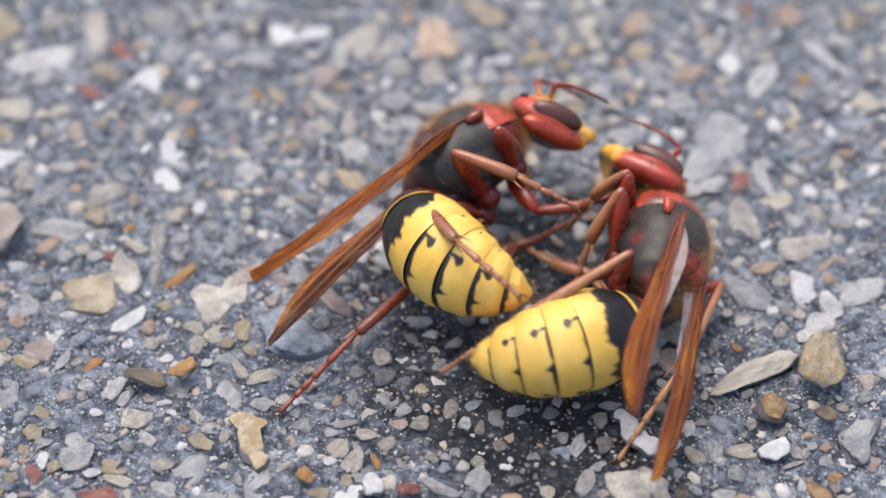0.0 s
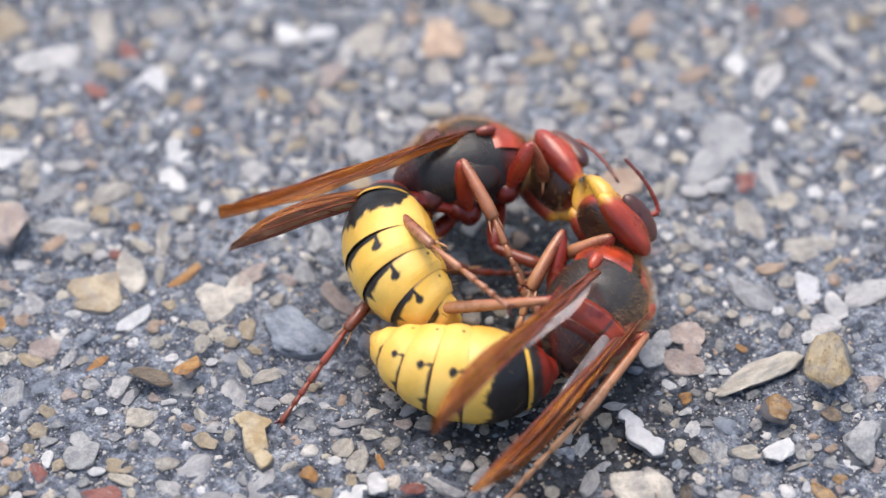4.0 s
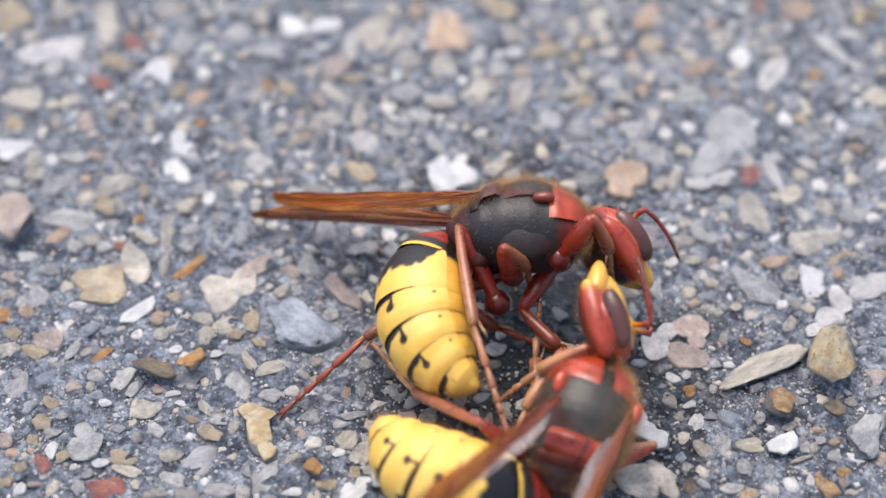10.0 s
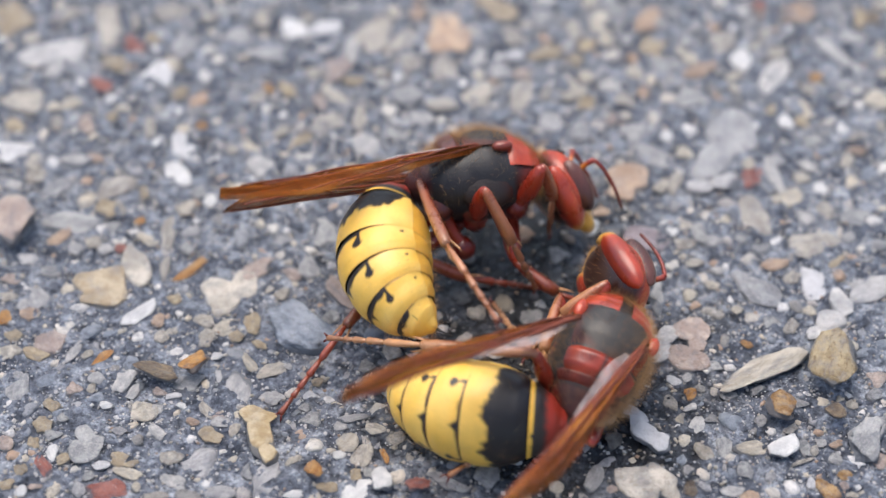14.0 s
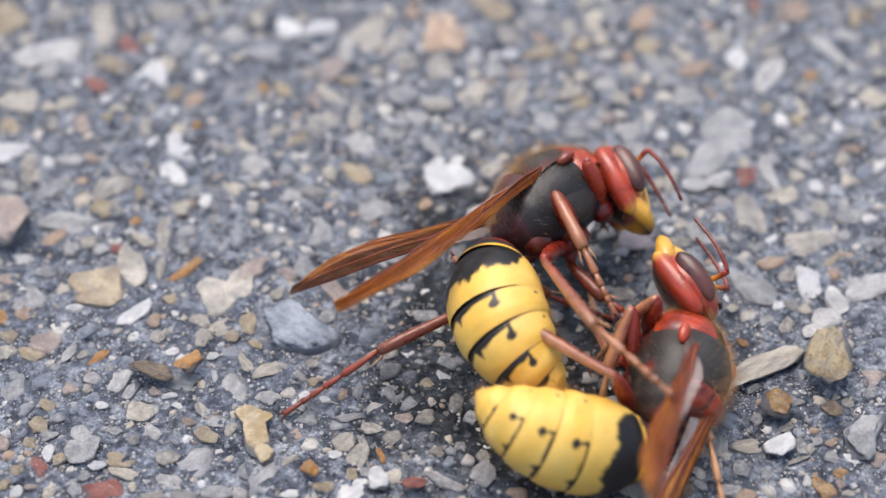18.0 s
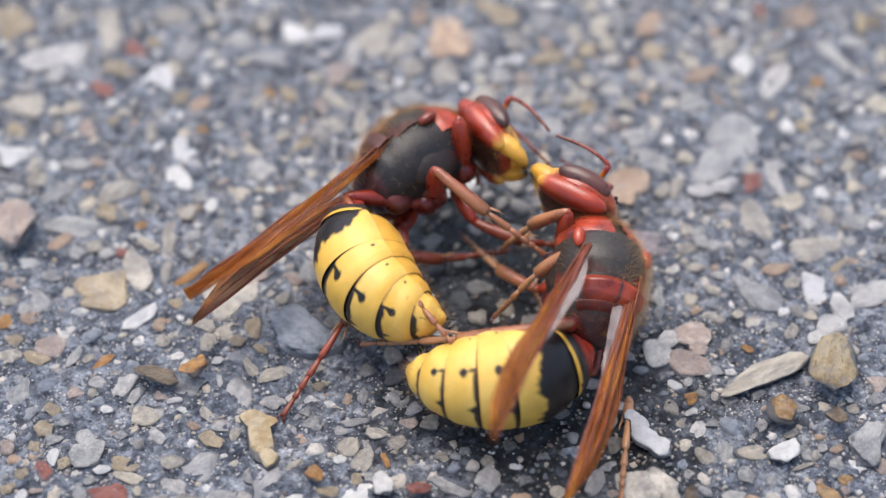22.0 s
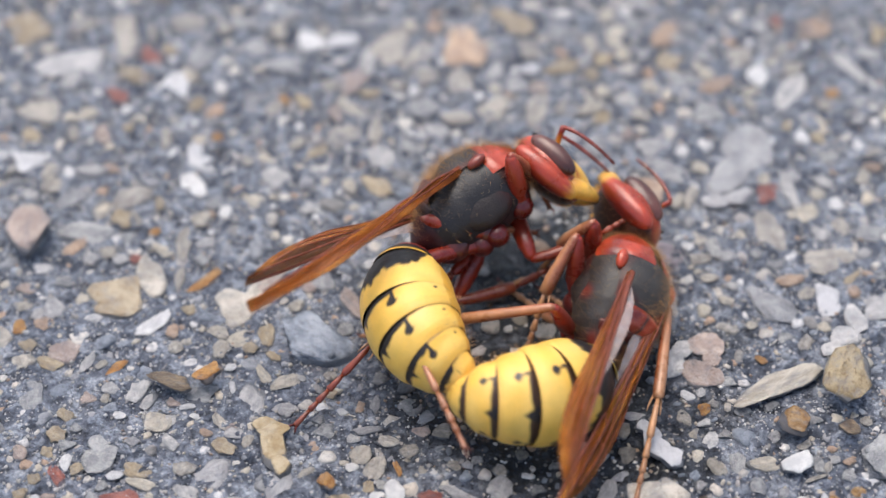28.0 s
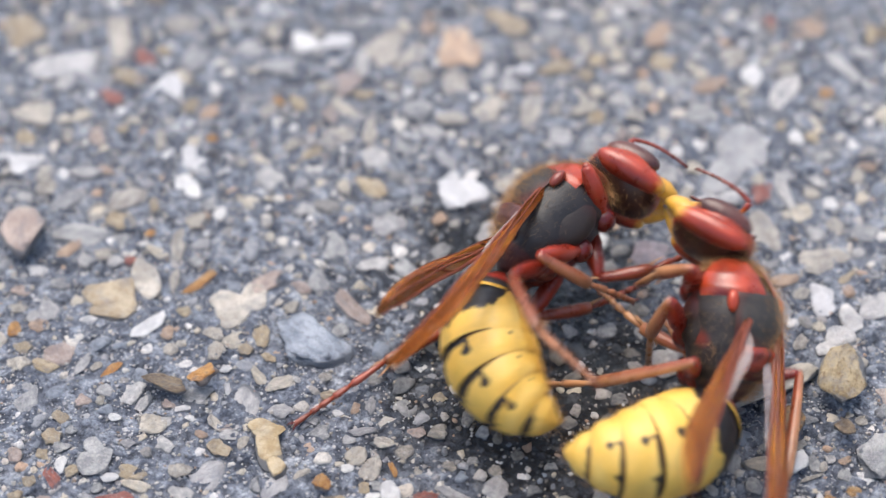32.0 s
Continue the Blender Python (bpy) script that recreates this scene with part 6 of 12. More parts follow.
    walk(hornet_a['wing_r'], [
        (0, mm(1.00, -1.90, 1.40, -23, 4, -161)), (0.5, mm(1.00, -1.90, 1.40, -27, 5, -160)), (1, mm(1.00, -1.90, 1.40, -31, 8, -163)), (1.5, mm(1.00, -1.90, 1.40, -28, 11, -155)),
        (2, mm(1.00, -1.90, 1.40, -32, 8, -153)), (2.5, mm(1.00, -1.90, 1.40, -30, 5, -157)), (3, mm(1.00, -1.90, 1.40, -32, 8, -157)), (3.5, mm(1.00, -1.90, 1.40, -29, 10, -158)),
        (5.5, mm(1.00, -1.90, 1.40, -34, 7, -171)), (6, mm(1.00, -1.90, 1.40, -31, 10, -172)), (6.5, mm(1.00, -1.90, 1.40, -31, 10, -168)), (7, mm(1.00, -1.90, 1.40, -33, 6, -168)),
        (7.5, mm(1.00, -1.90, 1.40, -31, 9, -168)), (8, mm(1.00, -1.90, 1.40, -32, 7, -170)), (8.5, mm(1.00, -1.90, 1.40, -36, 2, -174)), (9, mm(1.00, -1.90, 1.40, -31, 5, -168)),
        (9.5, mm(1.00, -1.90, 1.40, -33, 2, -177)), (10, mm(1.00, -1.90, 1.40, -34, -3, 158)), (10.5, mm(1.00, -1.90, 1.40, -32, 6, -177)), (11, mm(1.00, -1.90, 1.40, -32, 10, -169)),
        (11.5, mm(1.00, -1.90, 1.40, -27, 10, -165)), (12, mm(1.00, -1.90, 1.40, -31, 6, 178)), (12.5, mm(1.00, -1.90, 1.40, -29, 8, -163)), (13, mm(1.00, -1.90, 1.40, -31, 5, -166)),
        (13.5, mm(1.00, -1.90, 1.40, -26, 9, -162)), (14, mm(1.00, -1.90, 1.40, -34, 4, -164)), (14.5, mm(1.00, -1.90, 1.40, -29, 11, -158)), (16.5, mm(1.00, -1.90, 1.40, -31, 7, -158)),
        (17, mm(1.00, -1.90, 1.40, -29, -4, -174)), (17.5, mm(1.00, -1.90, 1.40, -30, 7, -158)), (18, mm(1.00, -1.90, 1.40, -31, -2, -173)), (18.5, mm(1.00, -1.90, 1.40, -25, 6, -167)),
        (19, mm(1.00, -1.90, 1.40, -32, 3, -177)), (19.5, mm(1.00, -1.90, 1.40, -27, 10, -169)), (20, mm(1.00, -1.90, 1.40, -22, 1, -174)), (20.5, mm(1.00, -1.90, 1.40, -25, 4, -168)),
        (21, mm(1.00, -1.90, 1.40, -22, -3, 170)), (21.5, mm(1.00, -1.90, 1.40, -32, 1, 174)), (22, mm(1.00, -1.90, 1.40, -26, 4, 177)), (22.5, mm(1.00, -1.90, 1.40, -26, 11, -167)),
        (23, mm(1.00, -1.90, 1.40, -31, 2, -166)), (23.5, mm(1.00, -1.90, 1.40, -28, 7, -163)), (24, mm(1.00, -1.90, 1.40, -29, 6, -166)), (24.5, mm(1.00, -1.90, 1.40, -24, 14, -167)),
        (25, mm(1.00, -1.90, 1.40, -27, 1, -177)), (25.5, mm(1.00, -1.90, 1.40, -30, 8, -163)), (27.5, mm(1.00, -1.90, 1.40, -28, 5, -169)), (28, mm(1.00, -1.90, 1.40, -27, -5, -154)),
        (28.5, mm(1.00, -1.90, 1.40, -24, 6, -161)), (29, mm(1.00, -1.90, 1.40, -29, 4, -178)), (29.5, mm(1.00, -1.90, 1.40, -28, 11, -173)), (30, mm(1.00, -1.90, 1.40, -26, 1, 172)),
        (30.5, mm(1.00, -1.90, 1.40, -32, 7, 173)), (31, mm(1.00, -1.90, 1.40, -28, 5, 178)), (31.5, mm(1.00, -1.90, 1.40, -25, 10, -160)), (31.8, mm(1.00, -1.90, 1.40, -29, 0, -179)),
        (32, mm(1.00, -1.90, 1.40, -28, 1, -155))])
    walk(hornet_a['wing_l'], [
        (0, mm(0.00, 2.50, 0.10, -63, 11, -164)), (0.5, mm(0.00, 2.50, 0.10, -60, 14, -158)), (1, mm(0.00, 2.50, 0.10, -67, 10, -158)), (1.5, mm(0.00, 2.50, 0.10, -64, 13, -151)),
        (2, mm(0.00, 2.50, 0.10, -70, 9, -150)), (2.5, mm(0.00, 2.50, 0.10, -68, 6, -152)), (3, mm(0.00, 2.50, 0.10, -67, 8, -148)), (3.5, mm(0.00, 2.50, 0.10, -67, 9, -150)),
        (5.5, mm(0.00, 2.50, 0.10, -69, 10, -160)), (6, mm(0.00, 2.50, 0.10, -72, 6, -167)), (6.5, mm(0.00, 2.50, 0.10, -69, 10, -157)), (7, mm(0.00, 2.50, 0.10, -72, 4, -154)),
        (7.5, mm(0.00, 2.50, 0.10, -70, 4, -154)), (8, mm(0.00, 2.50, 0.10, -70, 5, -156)), (8.5, mm(0.00, 2.50, 0.10, -75, -0, -165)), (9, mm(0.00, 2.50, 0.10, -72, 6, -168)),
        (9.5, mm(0.00, 2.50, 0.10, -74, -1, 179)), (10, mm(0.00, 2.50, 0.10, -75, -5, 165)), (10.5, mm(0.00, 2.50, 0.10, -72, 1, -176)), (11, mm(0.00, 2.50, 0.10, -70, 8, -156)),
        (11.5, mm(0.00, 2.50, 0.10, -64, 12, -158)), (12, mm(0.00, 2.50, 0.10, -67, 9, -166)), (12.5, mm(0.00, 2.50, 0.10, -67, 9, -157)), (13, mm(0.00, 2.50, 0.10, -69, 2, -156)),
        (13.5, mm(0.00, 2.50, 0.10, -67, 3, -154)), (14, mm(0.00, 2.50, 0.10, -73, 2, -154)), (14.5, mm(0.00, 2.50, 0.10, -70, 4, -150)), (16.5, mm(0.00, 2.50, 0.10, -73, -6, -153)),
        (17, mm(0.00, 2.50, 0.10, -68, -13, -158)), (17.5, mm(0.00, 2.50, 0.10, -72, -8, -159)), (18, mm(0.00, 2.50, 0.10, -69, -14, -171)), (18.5, mm(0.00, 2.50, 0.10, -68, -1, -160)),
        (19, mm(0.00, 2.50, 0.10, -74, 1, -157)), (19.5, mm(0.00, 2.50, 0.10, -67, 9, -158)), (20, mm(0.00, 2.50, 0.10, -65, -2, -173)), (20.5, mm(0.00, 2.50, 0.10, -63, 8, -165)),
        (21, mm(0.00, 2.50, 0.10, -57, 5, -169)), (21.5, mm(0.00, 2.50, 0.10, -68, 8, -167)), (22, mm(0.00, 2.50, 0.10, -63, 4, -169)), (22.5, mm(0.00, 2.50, 0.10, -60, 12, -159)),
        (23, mm(0.00, 2.50, 0.10, -66, 5, -161)), (23.5, mm(0.00, 2.50, 0.10, -67, 4, -159)), (24, mm(0.00, 2.50, 0.10, -69, 3, -159)), (24.5, mm(0.00, 2.50, 0.10, -62, 11, -157)),
        (25, mm(0.00, 2.50, 0.10, -68, -0, -172)), (25.5, mm(0.00, 2.50, 0.10, -70, 6, -161)), (27.5, mm(0.00, 2.50, 0.10, -64, -2, -144)), (28, mm(0.00, 2.50, 0.10, -69, -14, -145)),
        (28.5, mm(0.00, 2.50, 0.10, -65, 0, -152)), (29, mm(0.00, 2.50, 0.10, -70, -0, -172)), (29.5, mm(0.00, 2.50, 0.10, -64, 11, -163)), (30, mm(0.00, 2.50, 0.10, -63, 2, -171)),
        (30.5, mm(0.00, 2.50, 0.10, -68, 6, -165)), (31, mm(0.00, 2.50, 0.10, -64, 3, -166)), (31.5, mm(0.00, 2.50, 0.10, -65, -3, -154)), (31.8, mm(0.00, 2.50, 0.10, -62, -13, -151)),
        (32, mm(0.00, 2.50, 0.10, -61, -12, -142))])
    walk(hornet_a['femur_fore_r'], [
        (0, mm(2.22, -1.03, -2.64, -21, -39, -96)), (0.5, mm(2.19, -1.07, -2.59, -163, -36, -83)), (1, mm(2.19, -1.14, -2.54, -167, -32, -77)), (1.5, mm(2.27, -1.35, -2.40, -173, -32, -65)),
        (2, mm(2.24, -1.31, -2.43, -172, -31, -68)), (2.5, mm(2.28, -1.37, -2.38, -174, -33, -64)), (3, mm(2.26, -1.33, -2.41, -173, -32, -66)), (3.5, mm(2.27, -1.35, -2.40, -173, -32, -65)),
        (5.5, mm(2.31, -1.40, -2.36, -175, -32, -63)), (6, mm(2.18, -1.11, -2.57, -166, -36, -80)), (6.5, mm(2.25, -1.32, -2.41, -174, -34, -66)), (7, mm(2.19, -1.14, -2.54, -168, -34, -77)),
        (7.5, mm(2.26, -1.34, -2.40, -175, -34, -65)), (8, mm(2.19, -1.14, -2.54, -168, -34, -77)), (8.5, mm(2.39, -1.51, -2.28, -179, -31, -58)), (9, mm(2.19, -1.06, -2.59, -166, -34, -85)),
        (9.5, mm(2.22, -1.24, -2.47, -174, -36, -70)), (10, mm(2.47, -1.58, -2.20, 177, -33, -55)), (10.5, mm(2.22, -1.26, -2.45, -175, -37, -69)), (11, mm(2.19, -1.14, -2.54, -170, -34, -77)),
        (11.5, mm(2.19, -1.15, -2.54, -171, -36, -76)), (12, mm(2.19, -1.15, -2.54, -171, -38, -76)), (12.5, mm(2.22, -1.26, -2.46, -175, -34, -69)), (13, mm(2.21, -1.24, -2.47, -175, -35, -70)),
        (13.5, mm(2.20, -1.19, -2.51, -173, -37, -73)), (14, mm(2.24, -1.29, -2.43, -176, -33, -68)), (14.5, mm(2.28, -1.36, -2.38, -178, -34, -64)), (16.5, mm(2.19, -1.17, -2.52, -172, -38, -74)),
        (17, mm(2.21, -1.13, -2.58, -159, -50, -96)), (17.5, mm(2.19, -1.17, -2.53, -175, -41, -76)), (18, mm(2.20, -1.16, -2.55, -162, -52, -95)), (18.5, mm(2.20, -1.12, -2.58, -168, -47, -87)),
        (19, mm(2.19, -1.15, -2.54, -176, -38, -76)), (19.5, mm(2.19, -1.13, -2.56, -175, -39, -78)), (20, mm(2.20, -1.14, -2.57, -166, -50, -91)), (20.5, mm(2.20, -1.06, -2.62, -168, -41, -89)),
        (21, mm(2.20, -1.18, -2.52, -170, -52, -85)), (21.5, mm(2.19, -1.17, -2.53, -178, -38, -75)), (22, mm(2.19, -1.15, -2.55, -175, -46, -80)), (22.5, mm(2.18, -1.12, -2.57, -175, -38, -79)),
        (23, mm(2.19, -1.17, -2.52, -178, -35, -75)), (23.5, mm(2.19, -1.15, -2.54, -178, -36, -76)), (24, mm(2.19, -1.16, -2.53, -178, -36, -75)), (24.5, mm(2.18, -1.13, -2.56, -176, -38, -78)),
        (25, mm(2.19, -1.13, -2.57, -174, -45, -82)), (25.5, mm(2.22, -1.24, -2.47, 177, -35, -70)), (27.5, mm(2.19, -1.09, -2.60, -174, -43, -85)), (28, mm(2.21, -1.24, -2.45, 177, -46, -71)),
        (28.5, mm(2.19, -1.10, -2.59, -174, -43, -84)), (29, mm(2.21, -1.06, -2.63, -166, -42, -95)), (29.5, mm(2.19, -1.15, -2.54, -179, -40, -76)), (30, mm(2.20, -1.15, -2.56, -171, -51, -89)),
        (30.5, mm(2.20, -1.20, -2.50, 176, -38, -73)), (31, mm(2.19, -1.16, -2.54, 178, -42, -76)), (31.5, mm(2.19, -1.11, -2.58, -178, -42, -81)), (31.8, mm(2.20, -1.20, -2.50, -172, -54, -91)),
        (32, mm(2.23, -1.29, -2.37, 172, -53, -71))])
    walk(hornet_a['tibia_fore_r'], [
        (0, mm(1.91, -3.97, -0.25, 61, 34, 71)), (0.5, mm(2.56, -4.12, -0.36, 66, 34, 71)), (1, mm(2.91, -4.28, -0.53, 70, 34, 70)), (1.5, mm(3.63, -4.27, -0.39, 73, 34, 70)),
        (2, mm(3.46, -4.33, -0.47, 75, 34, 69)), (2.5, mm(3.68, -4.23, -0.31, 75, 35, 69)), (3, mm(3.57, -4.27, -0.40, 77, 35, 69)), (3.5, mm(3.63, -4.27, -0.39, 78, 35, 70)),
        (5.5, mm(3.77, -4.27, -0.35, 78, 35, 69)), (6, mm(2.71, -4.14, -0.34, 79, 36, 70)), (6.5, mm(3.53, -4.20, -0.29, 79, 35, 69)), (7, mm(2.90, -4.21, -0.42, 80, 36, 69)),
        (7.5, mm(3.59, -4.20, -0.28, 80, 36, 70)), (8, mm(2.90, -4.21, -0.42, 81, 36, 69)), (8.5, mm(4.12, -4.27, -0.32, 80, 35, 68)), (9, mm(2.46, -4.20, -0.47, 82, 36, 69)),
        (9.5, mm(3.27, -4.13, -0.24, 81, 36, 69)), (10, mm(4.30, -4.19, -0.13, 79, 34, 68)), (10.5, mm(3.31, -4.09, -0.16, 79, 36, 70)), (11, mm(2.90, -4.21, -0.42, 80, 35, 69)),
        (11.5, mm(2.93, -4.13, -0.31, 80, 36, 70)), (12, mm(2.91, -4.06, -0.20, 79, 36, 70)), (12.5, mm(3.35, -4.20, -0.34, 79, 35, 70)), (13, mm(3.27, -4.17, -0.29, 79, 36, 70)),
        (13.5, mm(3.09, -4.09, -0.22, 79, 36, 70)), (14, mm(3.43, -4.24, -0.36, 79, 35, 69)), (14.5, mm(3.66, -4.19, -0.26, 79, 35, 70)), (16.5, mm(3.02, -4.05, -0.18, 77, 36, 69)),
        (17, mm(1.95, -3.56, 0.33, 66, 36, 70)), (17.5, mm(2.88, -3.95, -0.04, 66, 35, 68)), (18, mm(2.00, -3.49, 0.44, 57, 35, 70)), (18.5, mm(2.34, -3.71, 0.20, 54, 34, 72)),
        (19, mm(2.91, -4.06, -0.20, 58, 34, 70)), (19.5, mm(2.80, -4.02, -0.17, 61, 34, 71)), (20, mm(2.16, -3.58, 0.34, 54, 33, 74)), (20.5, mm(2.25, -3.93, -0.13, 54, 33, 73)),
        (21, mm(2.40, -3.51, 0.47, 49, 32, 75)), (21.5, mm(2.97, -4.06, -0.19, 53, 33, 72)), (22, mm(2.65, -3.75, 0.18, 53, 33, 73)), (22.5, mm(2.75, -4.06, -0.23, 57, 33, 72)),
        (23, mm(3.00, -4.18, -0.34, 61, 33, 71)), (23.5, mm(2.93, -4.13, -0.31, 65, 34, 71)), (24, mm(2.99, -4.13, -0.30, 67, 34, 70)), (24.5, mm(2.80, -4.06, -0.22, 69, 35, 71)),
        (25, mm(2.56, -3.79, 0.12, 66, 35, 71)), (25.5, mm(3.28, -4.17, -0.29, 68, 34, 70)), (27.5, mm(2.43, -3.86, -0.01, 66, 35, 71)), (28, mm(3.07, -3.74, 0.28, 63, 35, 71)),
        (28.5, mm(2.48, -3.86, 0.00, 62, 34, 71)), (29, mm(1.96, -3.87, -0.09, 58, 34, 70)), (29.5, mm(2.89, -3.97, -0.10, 61, 34, 69)), (30, mm(2.24, -3.54, 0.39, 55, 34, 72)),
        (30.5, mm(3.08, -4.06, -0.16, 58, 34, 69)), (31, mm(2.87, -3.90, 0.00, 60, 34, 70)), (31.5, mm(2.63, -3.90, -0.04, 60, 34, 70)), (31.8, mm(2.16, -3.43, 0.57, 53, 35, 71)),
        (32, mm(2.97, -3.45, 0.66, 51, 35, 71))])
    walk(hornet_a['femur_fore_l'], [
        (0, mm(2.20, 1.20, -2.50, 82, 62, -100)), (0.5, mm(2.20, 1.20, -2.50, 93, 68, -89)), (1, mm(2.20, 1.20, -2.50, 32, 51, -156)), (1.5, mm(2.20, 1.20, -2.50, 35, 54, -152)),
        (2, mm(2.20, 1.20, -2.50, 22, 35, -169)), (2.5, mm(2.20, 1.20, -2.50, 25, 41, -165)), (3, mm(2.20, 1.20, -2.50, 25, 40, -165)), (3.5, mm(2.20, 1.20, -2.50, 40, 58, -145)),
        (5.5, mm(2.20, 1.20, -2.50, 50, 60, -132)), (6, mm(2.20, 1.20, -2.50, 33, 46, -154)), (6.5, mm(2.20, 1.20, -2.50, 25, 39, -165)), (7, mm(2.20, 1.20, -2.50, 24, 36, -167)),
        (7.5, mm(2.20, 1.20, -2.50, 41, 57, -143)), (8, mm(2.20, 1.20, -2.50, 38, 49, -147)), (8.5, mm(2.20, 1.20, -2.50, 44, 57, -139)), (9, mm(2.20, 1.20, -2.50, 31, 44, -156)),
        (9.5, mm(2.20, 1.20, -2.50, 36, 52, -149)), (10, mm(2.20, 1.20, -2.50, 31, 49, -156)), (10.5, mm(2.20, 1.20, -2.50, 34, 51, -152)), (11, mm(2.20, 1.20, -2.50, 22, 32, -169)),
        (11.5, mm(2.20, 1.20, -2.50, 42, 56, -138)), (12, mm(2.20, 1.20, -2.50, 21, 40, -164)), (12.5, mm(2.20, 1.20, -2.50, 23, 44, -162)), (13, mm(2.20, 1.20, -2.50, 46, 62, -132)),
        (13.5, mm(2.20, 1.20, -2.50, 48, 60, -130)), (14, mm(2.20, 1.20, -2.50, 71, 68, -104)), (14.5, mm(2.20, 1.20, -2.50, 44, 60, -135)), (16.5, mm(2.20, 1.20, -2.50, 20, 36, -164)),
        (17, mm(2.20, 1.20, -2.50, 17, 25, -169)), (17.5, mm(2.20, 1.20, -2.50, 20, 32, -164)), (18, mm(2.20, 1.20, -2.50, 18, 28, -167)), (18.5, mm(2.20, 1.20, -2.50, 20, 33, -164)),
        (19, mm(2.20, 1.20, -2.50, 19, 38, -164)), (19.5, mm(2.20, 1.20, -2.50, 27, 50, -154)), (20, mm(2.20, 1.20, -2.50, 36, 55, -142)), (20.5, mm(2.20, 1.20, -2.50, 43, 61, -134)),
        (21, mm(2.20, 1.20, -2.50, 74, 68, -99)), (21.5, mm(2.20, 1.20, -2.50, 21, 51, -156)), (22, mm(2.20, 1.20, -2.50, 44, 63, -128)), (22.5, mm(2.20, 1.20, -2.50, 37, 65, -136)),
        (23, mm(2.20, 1.20, -2.50, 22, 58, -153)), (23.5, mm(2.20, 1.20, -2.50, 29, 60, -144)), (24, mm(2.20, 1.20, -2.50, 20, 49, -155)), (24.5, mm(2.20, 1.20, -2.50, 31, 55, -141)),
        (25, mm(2.20, 1.20, -2.50, 22, 46, -152)), (25.5, mm(2.20, 1.20, -2.50, 22, 53, -152)), (27.5, mm(2.20, 1.20, -2.50, 19, 43, -156)), (28, mm(2.20, 1.20, -2.50, 34, 58, -136)),
        (28.5, mm(2.20, 1.20, -2.50, 52, 59, -115)), (29, mm(2.20, 1.20, -2.50, 32, 54, -138)), (29.5, mm(2.20, 1.20, -2.50, 16, 43, -157)), (30, mm(2.20, 1.20, -2.50, 19, 47, -153)),
        (30.5, mm(2.20, 1.20, -2.50, 29, 57, -140)), (31, mm(2.20, 1.20, -2.50, 61, 65, -103)), (31.5, mm(2.20, 1.20, -2.50, 36, 56, -131)), (31.8, mm(2.20, 1.20, -2.50, -5, 11, -176)),
        (32, mm(2.20, 1.20, -2.50, -1, 42, -155))])
